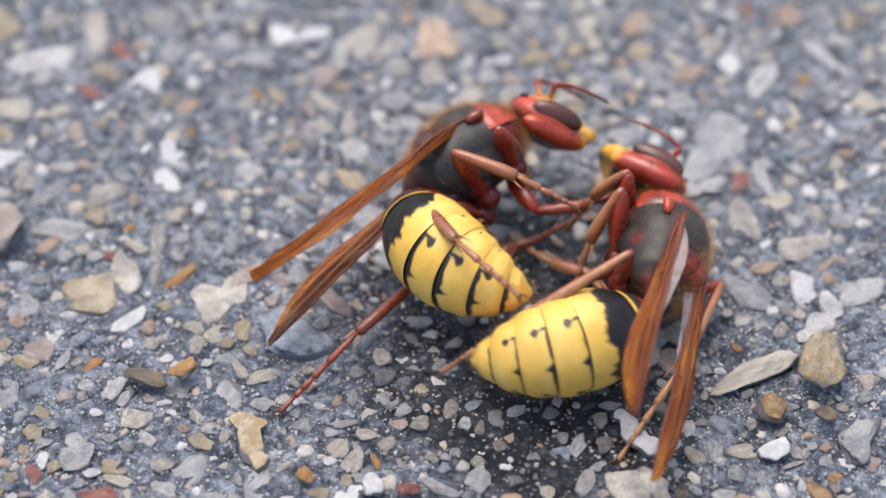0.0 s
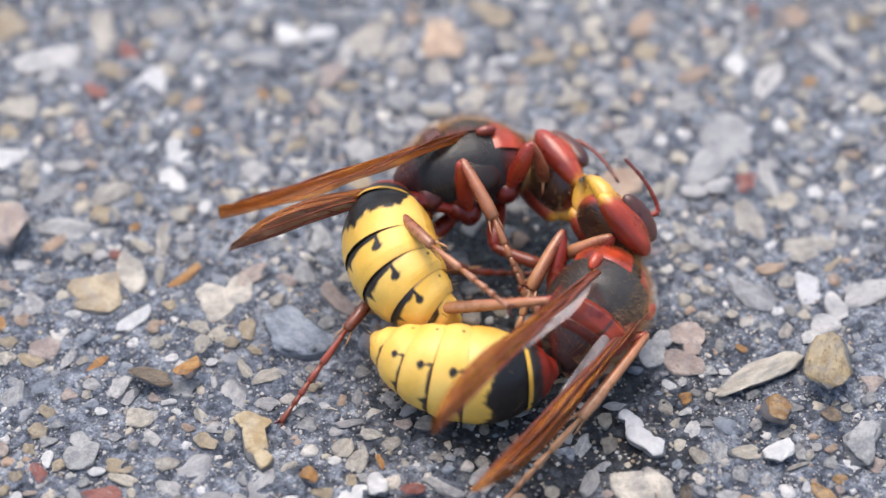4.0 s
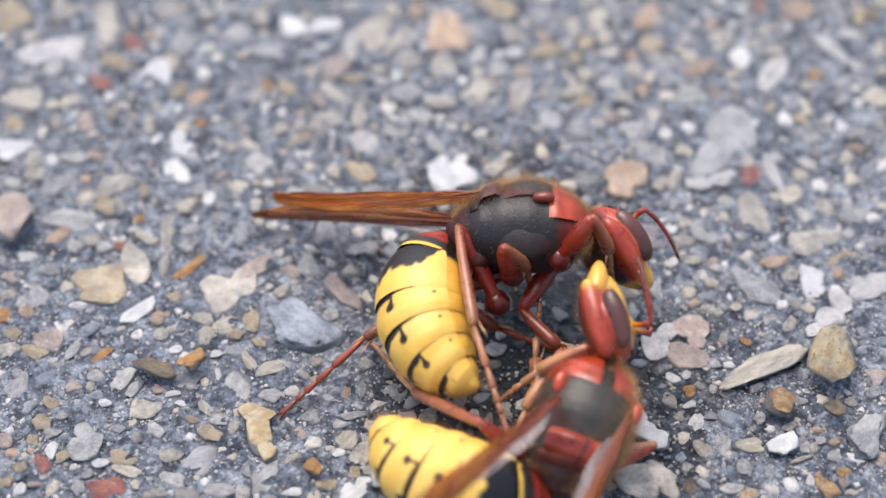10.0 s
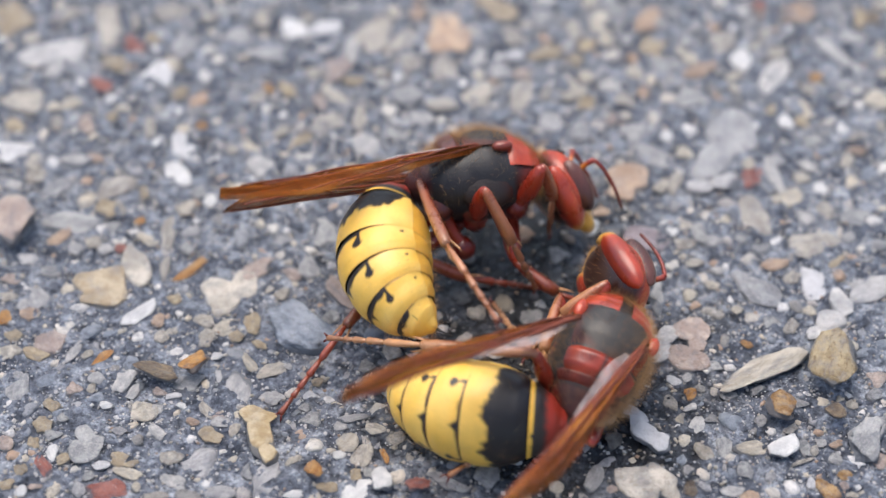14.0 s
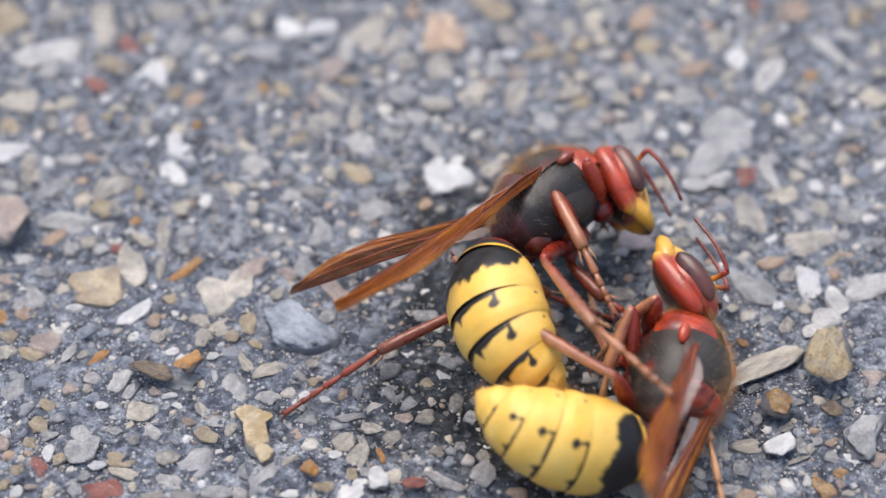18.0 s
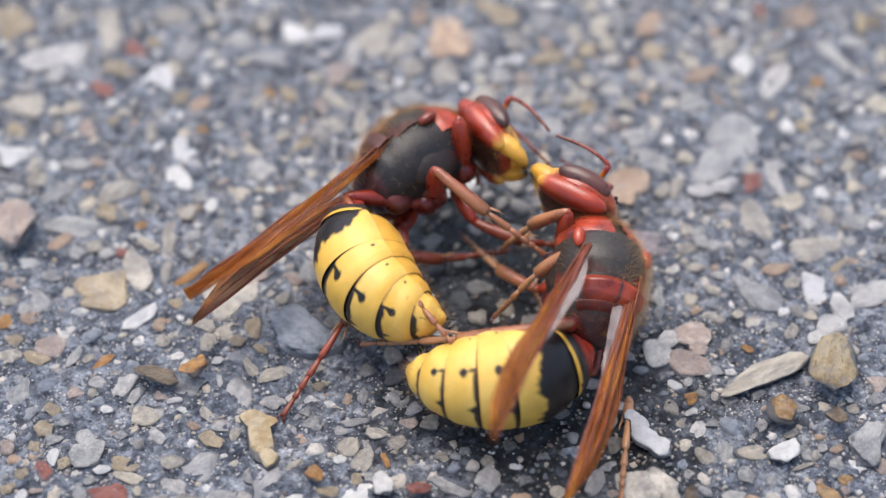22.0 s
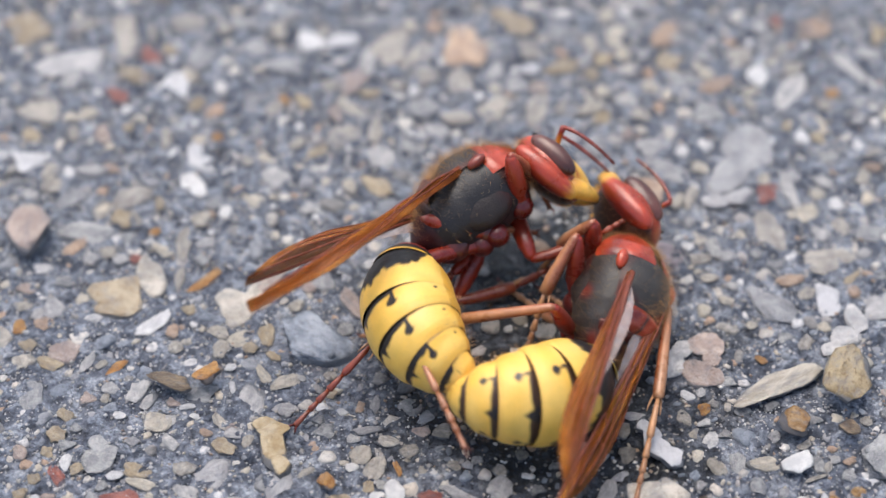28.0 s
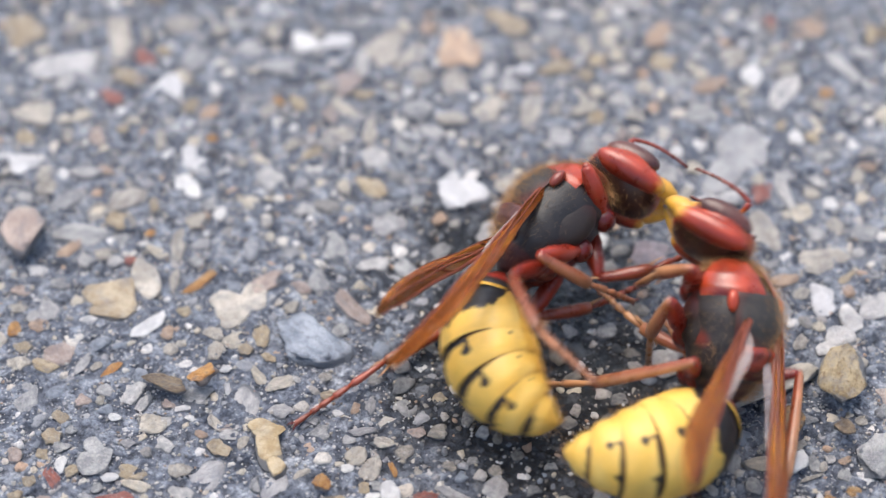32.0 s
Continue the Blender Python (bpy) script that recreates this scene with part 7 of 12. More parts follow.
    walk(hornet_a['tibia_fore_l'], [
        (0, mm(1.89, -0.56, -5.86, 149, 26, -16)), (0.5, mm(2.22, -0.22, -6.02, 153, 18, -8)), (1, mm(0.02, 0.23, -5.45, 148, 42, -19)), (1.5, mm(0.23, 0.15, -5.57, 151, 38, -17)),
        (2, mm(-0.86, 0.61, -4.68, 156, 34, -10)), (2.5, mm(-0.57, 0.46, -4.99, 155, 37, -13)), (3, mm(-0.61, 0.45, -4.94, 154, 43, -17)), (3.5, mm(0.55, 0.04, -5.72, 154, 36, -16)),
        (5.5, mm(0.93, -0.21, -5.79, 154, 31, -15)), (6, mm(-0.17, 0.04, -5.23, 146, 46, -27)), (6.5, mm(-0.65, 0.44, -4.89, 156, 39, -15)), (7, mm(-0.80, 0.51, -4.73, 153, 48, -19)),
        (7.5, mm(0.55, -0.05, -5.69, 152, 42, -20)), (8, mm(0.11, -0.16, -5.37, 146, 44, -29)), (8.5, mm(0.64, -0.16, -5.69, 153, 34, -18)), (9, mm(-0.30, 0.09, -5.14, 135, 57, -42)),
        (9.5, mm(0.19, -0.00, -5.49, 143, 52, -31)), (10, mm(-0.08, 0.19, -5.37, 152, 44, -20)), (10.5, mm(0.09, 0.08, -5.45, 130, 62, -48)), (11, mm(-0.96, 0.59, -4.51, 158, 42, -15)),
        (11.5, mm(0.62, -0.22, -5.65, 141, 53, -37)), (12, mm(-0.60, 0.40, -4.94, 156, 44, -18)), (12.5, mm(-0.40, 0.36, -5.14, 156, 44, -18)), (13, mm(1.01, -0.13, -5.86, 151, 45, -23)),
        (13.5, mm(0.98, -0.26, -5.79, 147, 47, -29)), (14, mm(1.86, -0.18, -6.02, 151, 43, -22)), (14.5, mm(0.86, -0.14, -5.79, 155, 32, -15)), (16.5, mm(-0.76, 0.35, -4.73, 151, 43, -21)),
        (17, mm(-1.18, 0.54, -4.11, 111, 66, -69)), (17.5, mm(-0.90, 0.31, -4.51, 141, 50, -34)), (18, mm(-1.07, 0.45, -4.28, 88, 66, -94)), (18.5, mm(-0.86, 0.32, -4.57, 133, 58, -44)),
        (19, mm(-0.68, 0.37, -4.84, 147, 53, -27)), (19.5, mm(0.00, 0.13, -5.41, 155, 37, -16)), (20, mm(0.48, -0.14, -5.61, 143, 52, -33)), (20.5, mm(0.92, -0.13, -5.82, 147, 49, -27)),
        (21, mm(1.98, -0.21, -6.02, 115, 66, -64)), (21.5, mm(0.02, 0.23, -5.45, 158, 37, -14)), (22, mm(1.14, -0.16, -5.89, 145, 53, -32)), (22.5, mm(1.04, 0.08, -5.94, 161, 27, -9)),
        (23, mm(0.41, 0.29, -5.72, 161, 31, -10)), (23.5, mm(0.66, 0.08, -5.79, 159, 34, -13)), (24, mm(-0.06, 0.15, -5.37, 157, 37, -15)), (24.5, mm(0.51, -0.17, -5.61, 153, 39, -21)),
        (25, mm(-0.13, -0.04, -5.23, 144, 50, -33)), (25.5, mm(0.18, 0.13, -5.53, 158, 31, -12)), (27.5, mm(-0.34, 0.07, -5.09, 145, 50, -31)), (28, mm(0.75, -0.20, -5.72, 158, 22, -10)),
        (28.5, mm(1.37, -0.57, -5.76, 148, 42, -29)), (29, mm(0.54, -0.29, -5.57, 152, 35, -21)), (29.5, mm(-0.36, 0.11, -5.09, 148, 44, -25)), (30, mm(-0.11, 0.02, -5.28, 141, 52, -35)),
        (30.5, mm(0.61, -0.13, -5.69, 156, 27, -12)), (31, mm(1.84, -0.36, -5.94, 151, 38, -21)), (31.5, mm(0.81, -0.40, -5.65, 145, 43, -29)), (31.8, mm(-1.52, 0.94, -3.23, 140, 51, -34)),
        (32, mm(-0.36, 0.01, -5.04, 149, 35, -20))])
    walk(hornet_a['femur_mid_r'], [
        (0, mm(-0.38, -0.95, -3.25, -9, -46, -106)), (0.5, mm(-0.52, -1.14, -3.13, 159, -56, -92)), (1, mm(-0.51, -1.33, -2.85, 160, -65, -93)), (1.5, mm(-0.51, -1.28, -2.94, 160, -63, -93)),
        (2, mm(-0.52, -1.29, -2.91, 146, -60, -76)), (2.5, mm(-0.44, -1.06, -3.21, 171, -52, -105)), (3, mm(-0.56, -0.96, -3.22, 154, -44, -82)), (3.5, mm(-0.45, -0.83, -3.27, 163, -39, -96)),
        (5.5, mm(-0.41, -0.75, -3.09, 163, -22, -94)), (6, mm(-0.40, -0.76, -3.09, 163, -21, -94)), (6.5, mm(-0.35, -0.78, -3.10, 170, -24, -110)), (7, mm(-0.48, -0.76, -3.21, 171, -33, -109)),
        (7.5, mm(-0.38, -0.80, -3.24, 172, -31, -112)), (8, mm(-0.51, -0.88, -3.26, 162, -32, -93)), (8.5, mm(-0.55, -0.89, -3.23, 158, -36, -86)), (9, mm(-0.47, -0.87, -3.28, 163, -42, -95)),
        (9.5, mm(-0.48, -0.88, -3.27, 164, -29, -103)), (10, mm(-0.61, -1.04, -3.11, 160, -15, -95)), (10.5, mm(-0.35, -0.91, -3.24, 171, -25, -114)), (11, mm(-0.50, -0.86, -3.26, 162, -33, -87)),
        (11.5, mm(-0.33, -0.90, -3.23, 173, -30, -107)), (12, mm(-0.42, -0.89, -3.28, 171, -30, -100)), (12.5, mm(-0.37, -0.84, -3.26, 177, -29, -112)), (13, mm(-0.49, -0.85, -3.27, 177, -36, -110)),
        (13.5, mm(-0.29, -0.91, -3.06, -173, -24, -124)), (14, mm(-0.51, -0.88, -2.94, 170, -20, -91)), (14.5, mm(-0.35, -0.90, -2.96, 175, -20, -107)), (16.5, mm(-0.31, -0.84, -3.13, 167, -27, -96)),
        (17, mm(-0.33, -1.10, -3.08, 168, -39, -102)), (17.5, mm(-0.32, -1.09, -3.02, 173, -29, -110)), (18, mm(-0.36, -1.15, -3.08, 173, -42, -111)), (18.5, mm(-0.38, -1.21, -2.96, -167, -34, -139)),
        (19, mm(-0.44, -0.89, -3.28, -170, -40, -133)), (19.5, mm(-0.33, -0.99, -3.20, -170, -29, -132)), (20, mm(-0.41, -1.17, -3.10, -176, -33, -122)), (20.5, mm(-0.39, -1.07, -3.19, 180, -22, -115)),
        (21, mm(-0.45, -1.23, -3.03, 178, -24, -114)), (21.5, mm(-0.40, -1.10, -3.17, 172, -14, -110)), (22, mm(-0.48, -1.22, -3.04, 166, -17, -99)), (22.5, mm(-0.49, -1.19, -3.08, 165, -31, -97)),
        (23, mm(-0.52, -1.25, -2.99, 159, -49, -91)), (23.5, mm(-0.50, -1.09, -3.18, 166, -53, -101)), (24, mm(-0.48, -0.95, -3.26, 171, -57, -107)), (24.5, mm(-0.35, -0.91, -3.24, 179, -36, -116)),
        (25, mm(-0.33, -0.98, -3.19, 178, -24, -117)), (25.5, mm(-0.33, -0.80, -3.16, 173, -21, -113)), (27.5, mm(-0.59, -1.46, -2.76, -162, -37, -158)), (28, mm(-0.42, -1.24, -2.85, -156, -49, -164)),
        (28.5, mm(-0.72, -1.63, -2.74, -167, -42, -142)), (29, mm(-0.62, -1.53, -2.77, 177, -42, -114)), (29.5, mm(-0.92, -1.96, -2.79, -179, -13, -114)), (30, mm(-1.23, -2.00, -2.65, -179, -0, -123)),
        (30.5, mm(-0.76, -1.76, -2.78, 179, 10, -105)), (31, mm(-0.41, -1.19, -2.85, 178, -0, -100)), (31.5, mm(-0.64, -1.53, -2.75, 179, -4, -118)), (31.8, mm(-1.64, -2.03, -2.39, -177, -13, -144)),
        (32, mm(-0.55, -1.40, -2.77, -179, -23, -135))])
    walk(hornet_a['tibia_mid_r'], [
        (0, mm(-1.29, -4.04, 0.03, 57, 54, -20)), (0.5, mm(-0.59, -3.72, 0.68, 46, 69, -42)), (1, mm(-0.60, -3.31, 1.30, 0, 82, -98)), (1.5, mm(-0.61, -3.39, 1.14, 59, 66, -34)),
        (2, mm(0.02, -3.54, 1.07, 15, 50, -81)), (2.5, mm(-1.15, -3.81, 0.41, -4, 55, -97)), (3, mm(-0.12, -4.25, -0.03, -3, 70, -83)), (3.5, mm(-0.79, -4.37, -0.35, 50, 73, -28)),
        (5.5, mm(-0.73, -5.00, -1.36, 19, 77, -64)), (6, mm(-0.72, -5.05, -1.46, -17, 77, -105)), (6.5, mm(-1.77, -4.73, -1.21, -49, 84, -143)), (7, mm(-1.76, -4.38, -0.68, -36, 63, -131)),
        (7.5, mm(-1.84, -4.47, -0.88, 83, 69, 20)), (8, mm(-0.74, -4.79, -0.85, 125, 58, 96)), (8.5, mm(-0.31, -4.61, -0.53, 102, 51, 77)), (9, mm(-0.76, -4.29, -0.22, 25, 72, -17)),
        (9.5, mm(-1.35, -4.81, -1.05, 70, 43, 34)), (10, mm(-1.00, -5.46, -1.91, 70, 13, 72)), (10.5, mm(-2.05, -4.73, -1.32, 46, 28, 23)), (11, mm(-0.33, -4.70, -0.74, -17, 53, -97)),
        (11.5, mm(-1.49, -4.72, -0.95, 11, 69, -56)), (12, mm(-1.13, -4.80, -0.97, -45, 68, -111)), (12.5, mm(-1.87, -4.56, -1.01, 22, 62, -66)), (13, mm(-1.75, -4.33, -0.54, 52, 61, -57)),
        (13.5, mm(-2.61, -4.40, -1.16, 45, 74, -62)), (14, mm(-0.58, -5.20, -1.35, 139, 56, 44)), (14.5, mm(-1.62, -5.02, -1.36, 61, 73, -37)), (16.5, mm(-0.77, -4.93, -1.08, 45, 79, -47)),
        (17, mm(-1.08, -4.61, -0.20, -69, 75, -167)), (17.5, mm(-1.70, -4.86, -0.77, -2, 74, -105)), (18, mm(-1.58, -4.35, -0.01, -23, 60, -131)), (18.5, mm(-3.29, -3.71, -0.41, 75, 88, -44)),
        (19, mm(-2.82, -3.46, -0.29, -163, 52, 71)), (19.5, mm(-3.03, -3.96, -0.95, 168, 81, 46)), (20, mm(-2.45, -4.46, -0.62, -2, 65, -113)), (20.5, mm(-2.20, -4.91, -1.43, 49, 83, -65)),
        (21, mm(-2.18, -5.06, -1.16, -144, 80, 96)), (21.5, mm(-1.91, -5.30, -2.06, 71, 77, -55)), (22, mm(-1.15, -5.57, -1.69, 88, 72, -37)), (22.5, mm(-0.99, -5.11, -0.73, 101, 58, 3)),
        (23, mm(-0.56, -4.28, 0.47, 119, 57, 43)), (23.5, mm(-1.02, -3.78, 0.51, 69, 65, -9)), (24, mm(-1.21, -3.34, 0.60, 44, 64, -40)), (24.5, mm(-2.00, -4.24, -0.54, -3, 50, -85)),
        (25, mm(-2.24, -4.74, -1.36, -21, 51, -114)), (25.5, mm(-2.04, -4.75, -1.53, 105, 56, 38)), (27.5, mm(-3.99, -2.85, 0.01, 86, 56, -0)), (28, mm(-3.34, -2.07, 0.61, 108, 41, 23)),
        (28.5, mm(-3.41, -3.70, 0.36, 81, 67, -27)), (29, mm(-2.01, -4.67, 0.29, 165, 69, 50)), (29.5, mm(-2.71, -6.06, -1.73, 160, 47, 57)), (30, mm(-3.75, -5.85, -2.63, 170, 49, 79)),
        (30.5, mm(-1.96, -6.13, -3.57, 170, 37, 71)), (31, mm(-1.20, -5.72, -2.85, 157, 65, 52)), (31.5, mm(-2.81, -5.57, -2.45, 94, 67, -19)), (31.8, mm(-5.28, -4.63, -1.33, 161, 54, 39)),
        (32, mm(-3.53, -4.41, -0.99, 170, 58, 46))])
    walk(hornet_a['femur_mid_l'], [
        (0, mm(-0.50, 1.35, -2.80, 179, 41, -178)), (0.5, mm(-0.50, 1.35, -2.80, 177, 38, 179)), (1, mm(-0.50, 1.35, -2.80, 179, 7, -178)), (1.5, mm(-0.50, 1.35, -2.80, 179, 18, -177)),
        (2, mm(-0.50, 1.35, -2.80, 179, 11, -177)), (2.5, mm(-0.50, 1.35, -2.80, 179, 5, -177)), (3, mm(-0.50, 1.35, -2.80, 179, 9, -178)), (3.5, mm(-0.50, 1.35, -2.80, 179, 20, -178)),
        (5.5, mm(-0.50, 1.35, -2.80, 179, 32, -178)), (6, mm(-0.50, 1.35, -2.80, 179, 14, -178)), (6.5, mm(-0.50, 1.35, -2.80, 179, 6, -178)), (7, mm(-0.50, 1.35, -2.80, 179, 4, -178)),
        (7.5, mm(-0.50, 1.35, -2.80, 179, 19, -178)), (8, mm(-0.50, 1.35, -2.80, 179, 18, -178)), (8.5, mm(-0.50, 1.35, -2.80, 179, 28, -178)), (9, mm(-0.50, 1.35, -2.80, 179, 7, -178)),
        (9.5, mm(-0.50, 1.35, -2.80, 179, 13, -178)), (10, mm(-0.50, 1.35, -2.80, 179, 15, -178)), (10.5, mm(-0.50, 1.35, -2.80, 179, 4, -178)), (11, mm(-0.50, 1.35, -2.80, 179, 1, -177)),
        (11.5, mm(-0.50, 1.35, -2.80, 179, 17, -177)), (12, mm(-0.50, 1.35, -2.80, 179, 5, -178)), (12.5, mm(-0.50, 1.35, -2.80, 179, 8, -178)), (13, mm(-0.50, 1.35, -2.80, 179, 18, -178)),
        (13.5, mm(-0.50, 1.35, -2.80, 179, 21, -176)), (14, mm(-0.50, 1.35, -2.80, 180, 25, -175)), (14.5, mm(-0.50, 1.35, -2.80, 180, 27, -177)), (16.5, mm(-0.50, 1.35, -2.80, 179, 10, -178)),
        (17, mm(-0.50, 1.35, -2.80, 179, -13, -178)), (17.5, mm(-0.50, 1.35, -2.80, 179, 7, -178)), (18, mm(-0.50, 1.35, -2.80, 179, -18, -177)), (18.5, mm(-0.50, 1.35, -2.80, 179, -2, -177)),
        (19, mm(-0.50, 1.35, -2.80, 179, -1, -177)), (19.5, mm(-0.50, 1.35, -2.80, 179, 14, -178)), (20, mm(-0.50, 1.35, -2.80, 179, 10, -178)), (20.5, mm(-0.50, 1.35, -2.80, 179, 15, -178)),
        (21, mm(-0.50, 1.35, -2.80, 179, 4, -178)), (21.5, mm(-0.50, 1.35, -2.80, 179, 17, -179)), (22, mm(-0.50, 1.35, -2.80, 179, 17, -177)), (22.5, mm(-0.50, 1.35, -2.80, 178, 27, -180)),
        (23, mm(-0.50, 1.35, -2.80, 178, 20, -178)), (23.5, mm(-0.50, 1.35, -2.80, 179, 22, -179)), (24, mm(-0.50, 1.35, -2.80, 179, 18, -178)), (24.5, mm(-0.50, 1.35, -2.80, 179, 25, -178)),
        (25, mm(-0.50, 1.35, -2.80, 179, 11, -178)), (25.5, mm(-0.50, 1.35, -2.80, 179, 22, -179)), (27.5, mm(-0.50, 1.35, -2.80, 179, 7, -178)), (28, mm(-0.50, 1.35, -2.80, 179, 25, -180)),
        (28.5, mm(-0.50, 1.35, -2.80, -180, 29, -177)), (29, mm(-0.50, 1.35, -2.80, 180, 22, -178)), (29.5, mm(-0.50, 1.35, -2.80, 180, 15, -178)), (30, mm(-0.50, 1.35, -2.80, 180, 8, -178)),
        (30.5, mm(-0.50, 1.35, -2.80, 179, 28, -179)), (31, mm(-0.50, 1.35, -2.80, -180, 32, -177)), (31.5, mm(-0.50, 1.35, -2.80, -180, 25, -177)), (31.8, mm(-0.50, 1.35, -2.80, -180, -2, -177)),
        (32, mm(-0.50, 1.35, -2.80, -180, 12, -178))])
    walk(hornet_a['tibia_mid_l'], [
        (0, mm(-3.97, 1.23, -5.82, -179, 20, 2)), (0.5, mm(-4.12, 1.41, -5.63, -178, 18, 4)), (1, mm(-5.06, 1.19, -3.36, -177, 39, 5)), (1.5, mm(-4.86, 1.13, -4.24, -179, 31, 2)),
        (2, mm(-5.02, 1.14, -3.64, -176, 29, 4)), (2.5, mm(-5.07, 1.12, -3.22, -175, 36, 5)), (3, mm(-5.04, 1.19, -3.52, -175, 37, 5)), (3.5, mm(-4.82, 1.20, -4.37, -176, 31, 4)),
        (5.5, mm(-4.40, 1.21, -5.24, -177, 25, 3)), (6, mm(-4.96, 1.19, -3.91, -178, 39, 2)), (6.5, mm(-5.07, 1.19, -3.28, -175, 37, 7)), (7, mm(-5.09, 1.19, -3.12, -175, 41, 6)),
        (7.5, mm(-4.85, 1.20, -4.30, -178, 34, 3)), (8, mm(-4.87, 1.20, -4.22, -179, 36, 2)), (8.5, mm(-4.56, 1.21, -4.96, -179, 29, 2)), (9, mm(-5.06, 1.19, -3.36, 179, 47, 0)),
        (9.5, mm(-4.98, 1.19, -3.83, -180, 41, 1)), (10, mm(-4.94, 1.19, -3.99, -179, 36, 3)), (10.5, mm(-5.09, 1.18, -3.11, 179, 49, -1)), (11, mm(-5.09, 1.09, -2.87, -174, 40, 7)),
        (11.5, mm(-4.89, 1.11, -4.14, 179, 41, -1)), (12, mm(-5.08, 1.19, -3.20, -176, 40, 6)), (12.5, mm(-5.05, 1.19, -3.44, -176, 38, 5)), (13, mm(-4.87, 1.20, -4.22, -179, 36, 2)),
        (13.5, mm(-4.77, 1.07, -4.48, 178, 35, -2)), (14, mm(-4.67, 1.01, -4.72, 179, 29, -1)), (14.5, mm(-4.59, 1.11, -4.88, 180, 26, 0)), (16.5, mm(-5.03, 1.17, -3.58, -178, 38, 3)),
        (17, mm(-4.98, 1.19, -1.77, -178, 62, 4)), (17.5, mm(-5.06, 1.15, -3.33, 179, 43, 0)), (18, mm(-4.88, 1.12, -1.40, 177, 67, -2)), (18.5, mm(-5.09, 1.13, -2.67, 178, 49, -1)),
        (19, mm(-5.09, 1.15, -2.68, -179, 45, 4)), (19.5, mm(-4.96, 1.17, -3.90, -178, 35, 3)), (20, mm(-5.03, 1.19, -3.60, 180, 43, 1)), (20.5, mm(-4.94, 1.19, -3.99, -180, 38, 2)),
        (21, mm(-5.09, 1.19, -3.12, 179, 49, 0)), (21.5, mm(-4.90, 1.27, -4.14, -177, 32, 4)), (22, mm(-4.89, 1.12, -4.14, 180, 39, 0)), (22.5, mm(-4.61, 1.33, -4.87, -177, 24, 4)),
        (23, mm(-4.83, 1.23, -4.34, -176, 27, 4)), (23.5, mm(-4.77, 1.26, -4.51, -177, 29, 3)), (24, mm(-4.87, 1.20, -4.22, -177, 32, 4)), (24.5, mm(-4.67, 1.20, -4.74, -178, 31, 2)),
        (25, mm(-5.01, 1.19, -3.68, -179, 42, 1)), (25.5, mm(-4.76, 1.28, -4.52, -177, 28, 5)), (27.5, mm(-5.06, 1.19, -3.36, -178, 44, 2)), (28, mm(-4.67, 1.35, -4.74, -175, 25, 5)),
        (28.5, mm(-4.52, 1.14, -5.03, -178, 32, 1)), (29, mm(-4.76, 1.20, -4.52, -178, 32, 3)), (29.5, mm(-4.94, 1.19, -3.99, -178, 37, 2)), (30, mm(-5.05, 1.19, -3.44, -180, 45, 1)),
        (30.5, mm(-4.56, 1.28, -4.96, -177, 26, 4)), (31, mm(-4.40, 1.15, -5.24, -179, 28, 1)), (31.5, mm(-4.66, 1.13, -4.74, 180, 34, 0)), (31.8, mm(-5.09, 1.11, -2.64, -176, 45, 7)),
        (32, mm(-5.00, 1.19, -3.76, -177, 35, 5))])
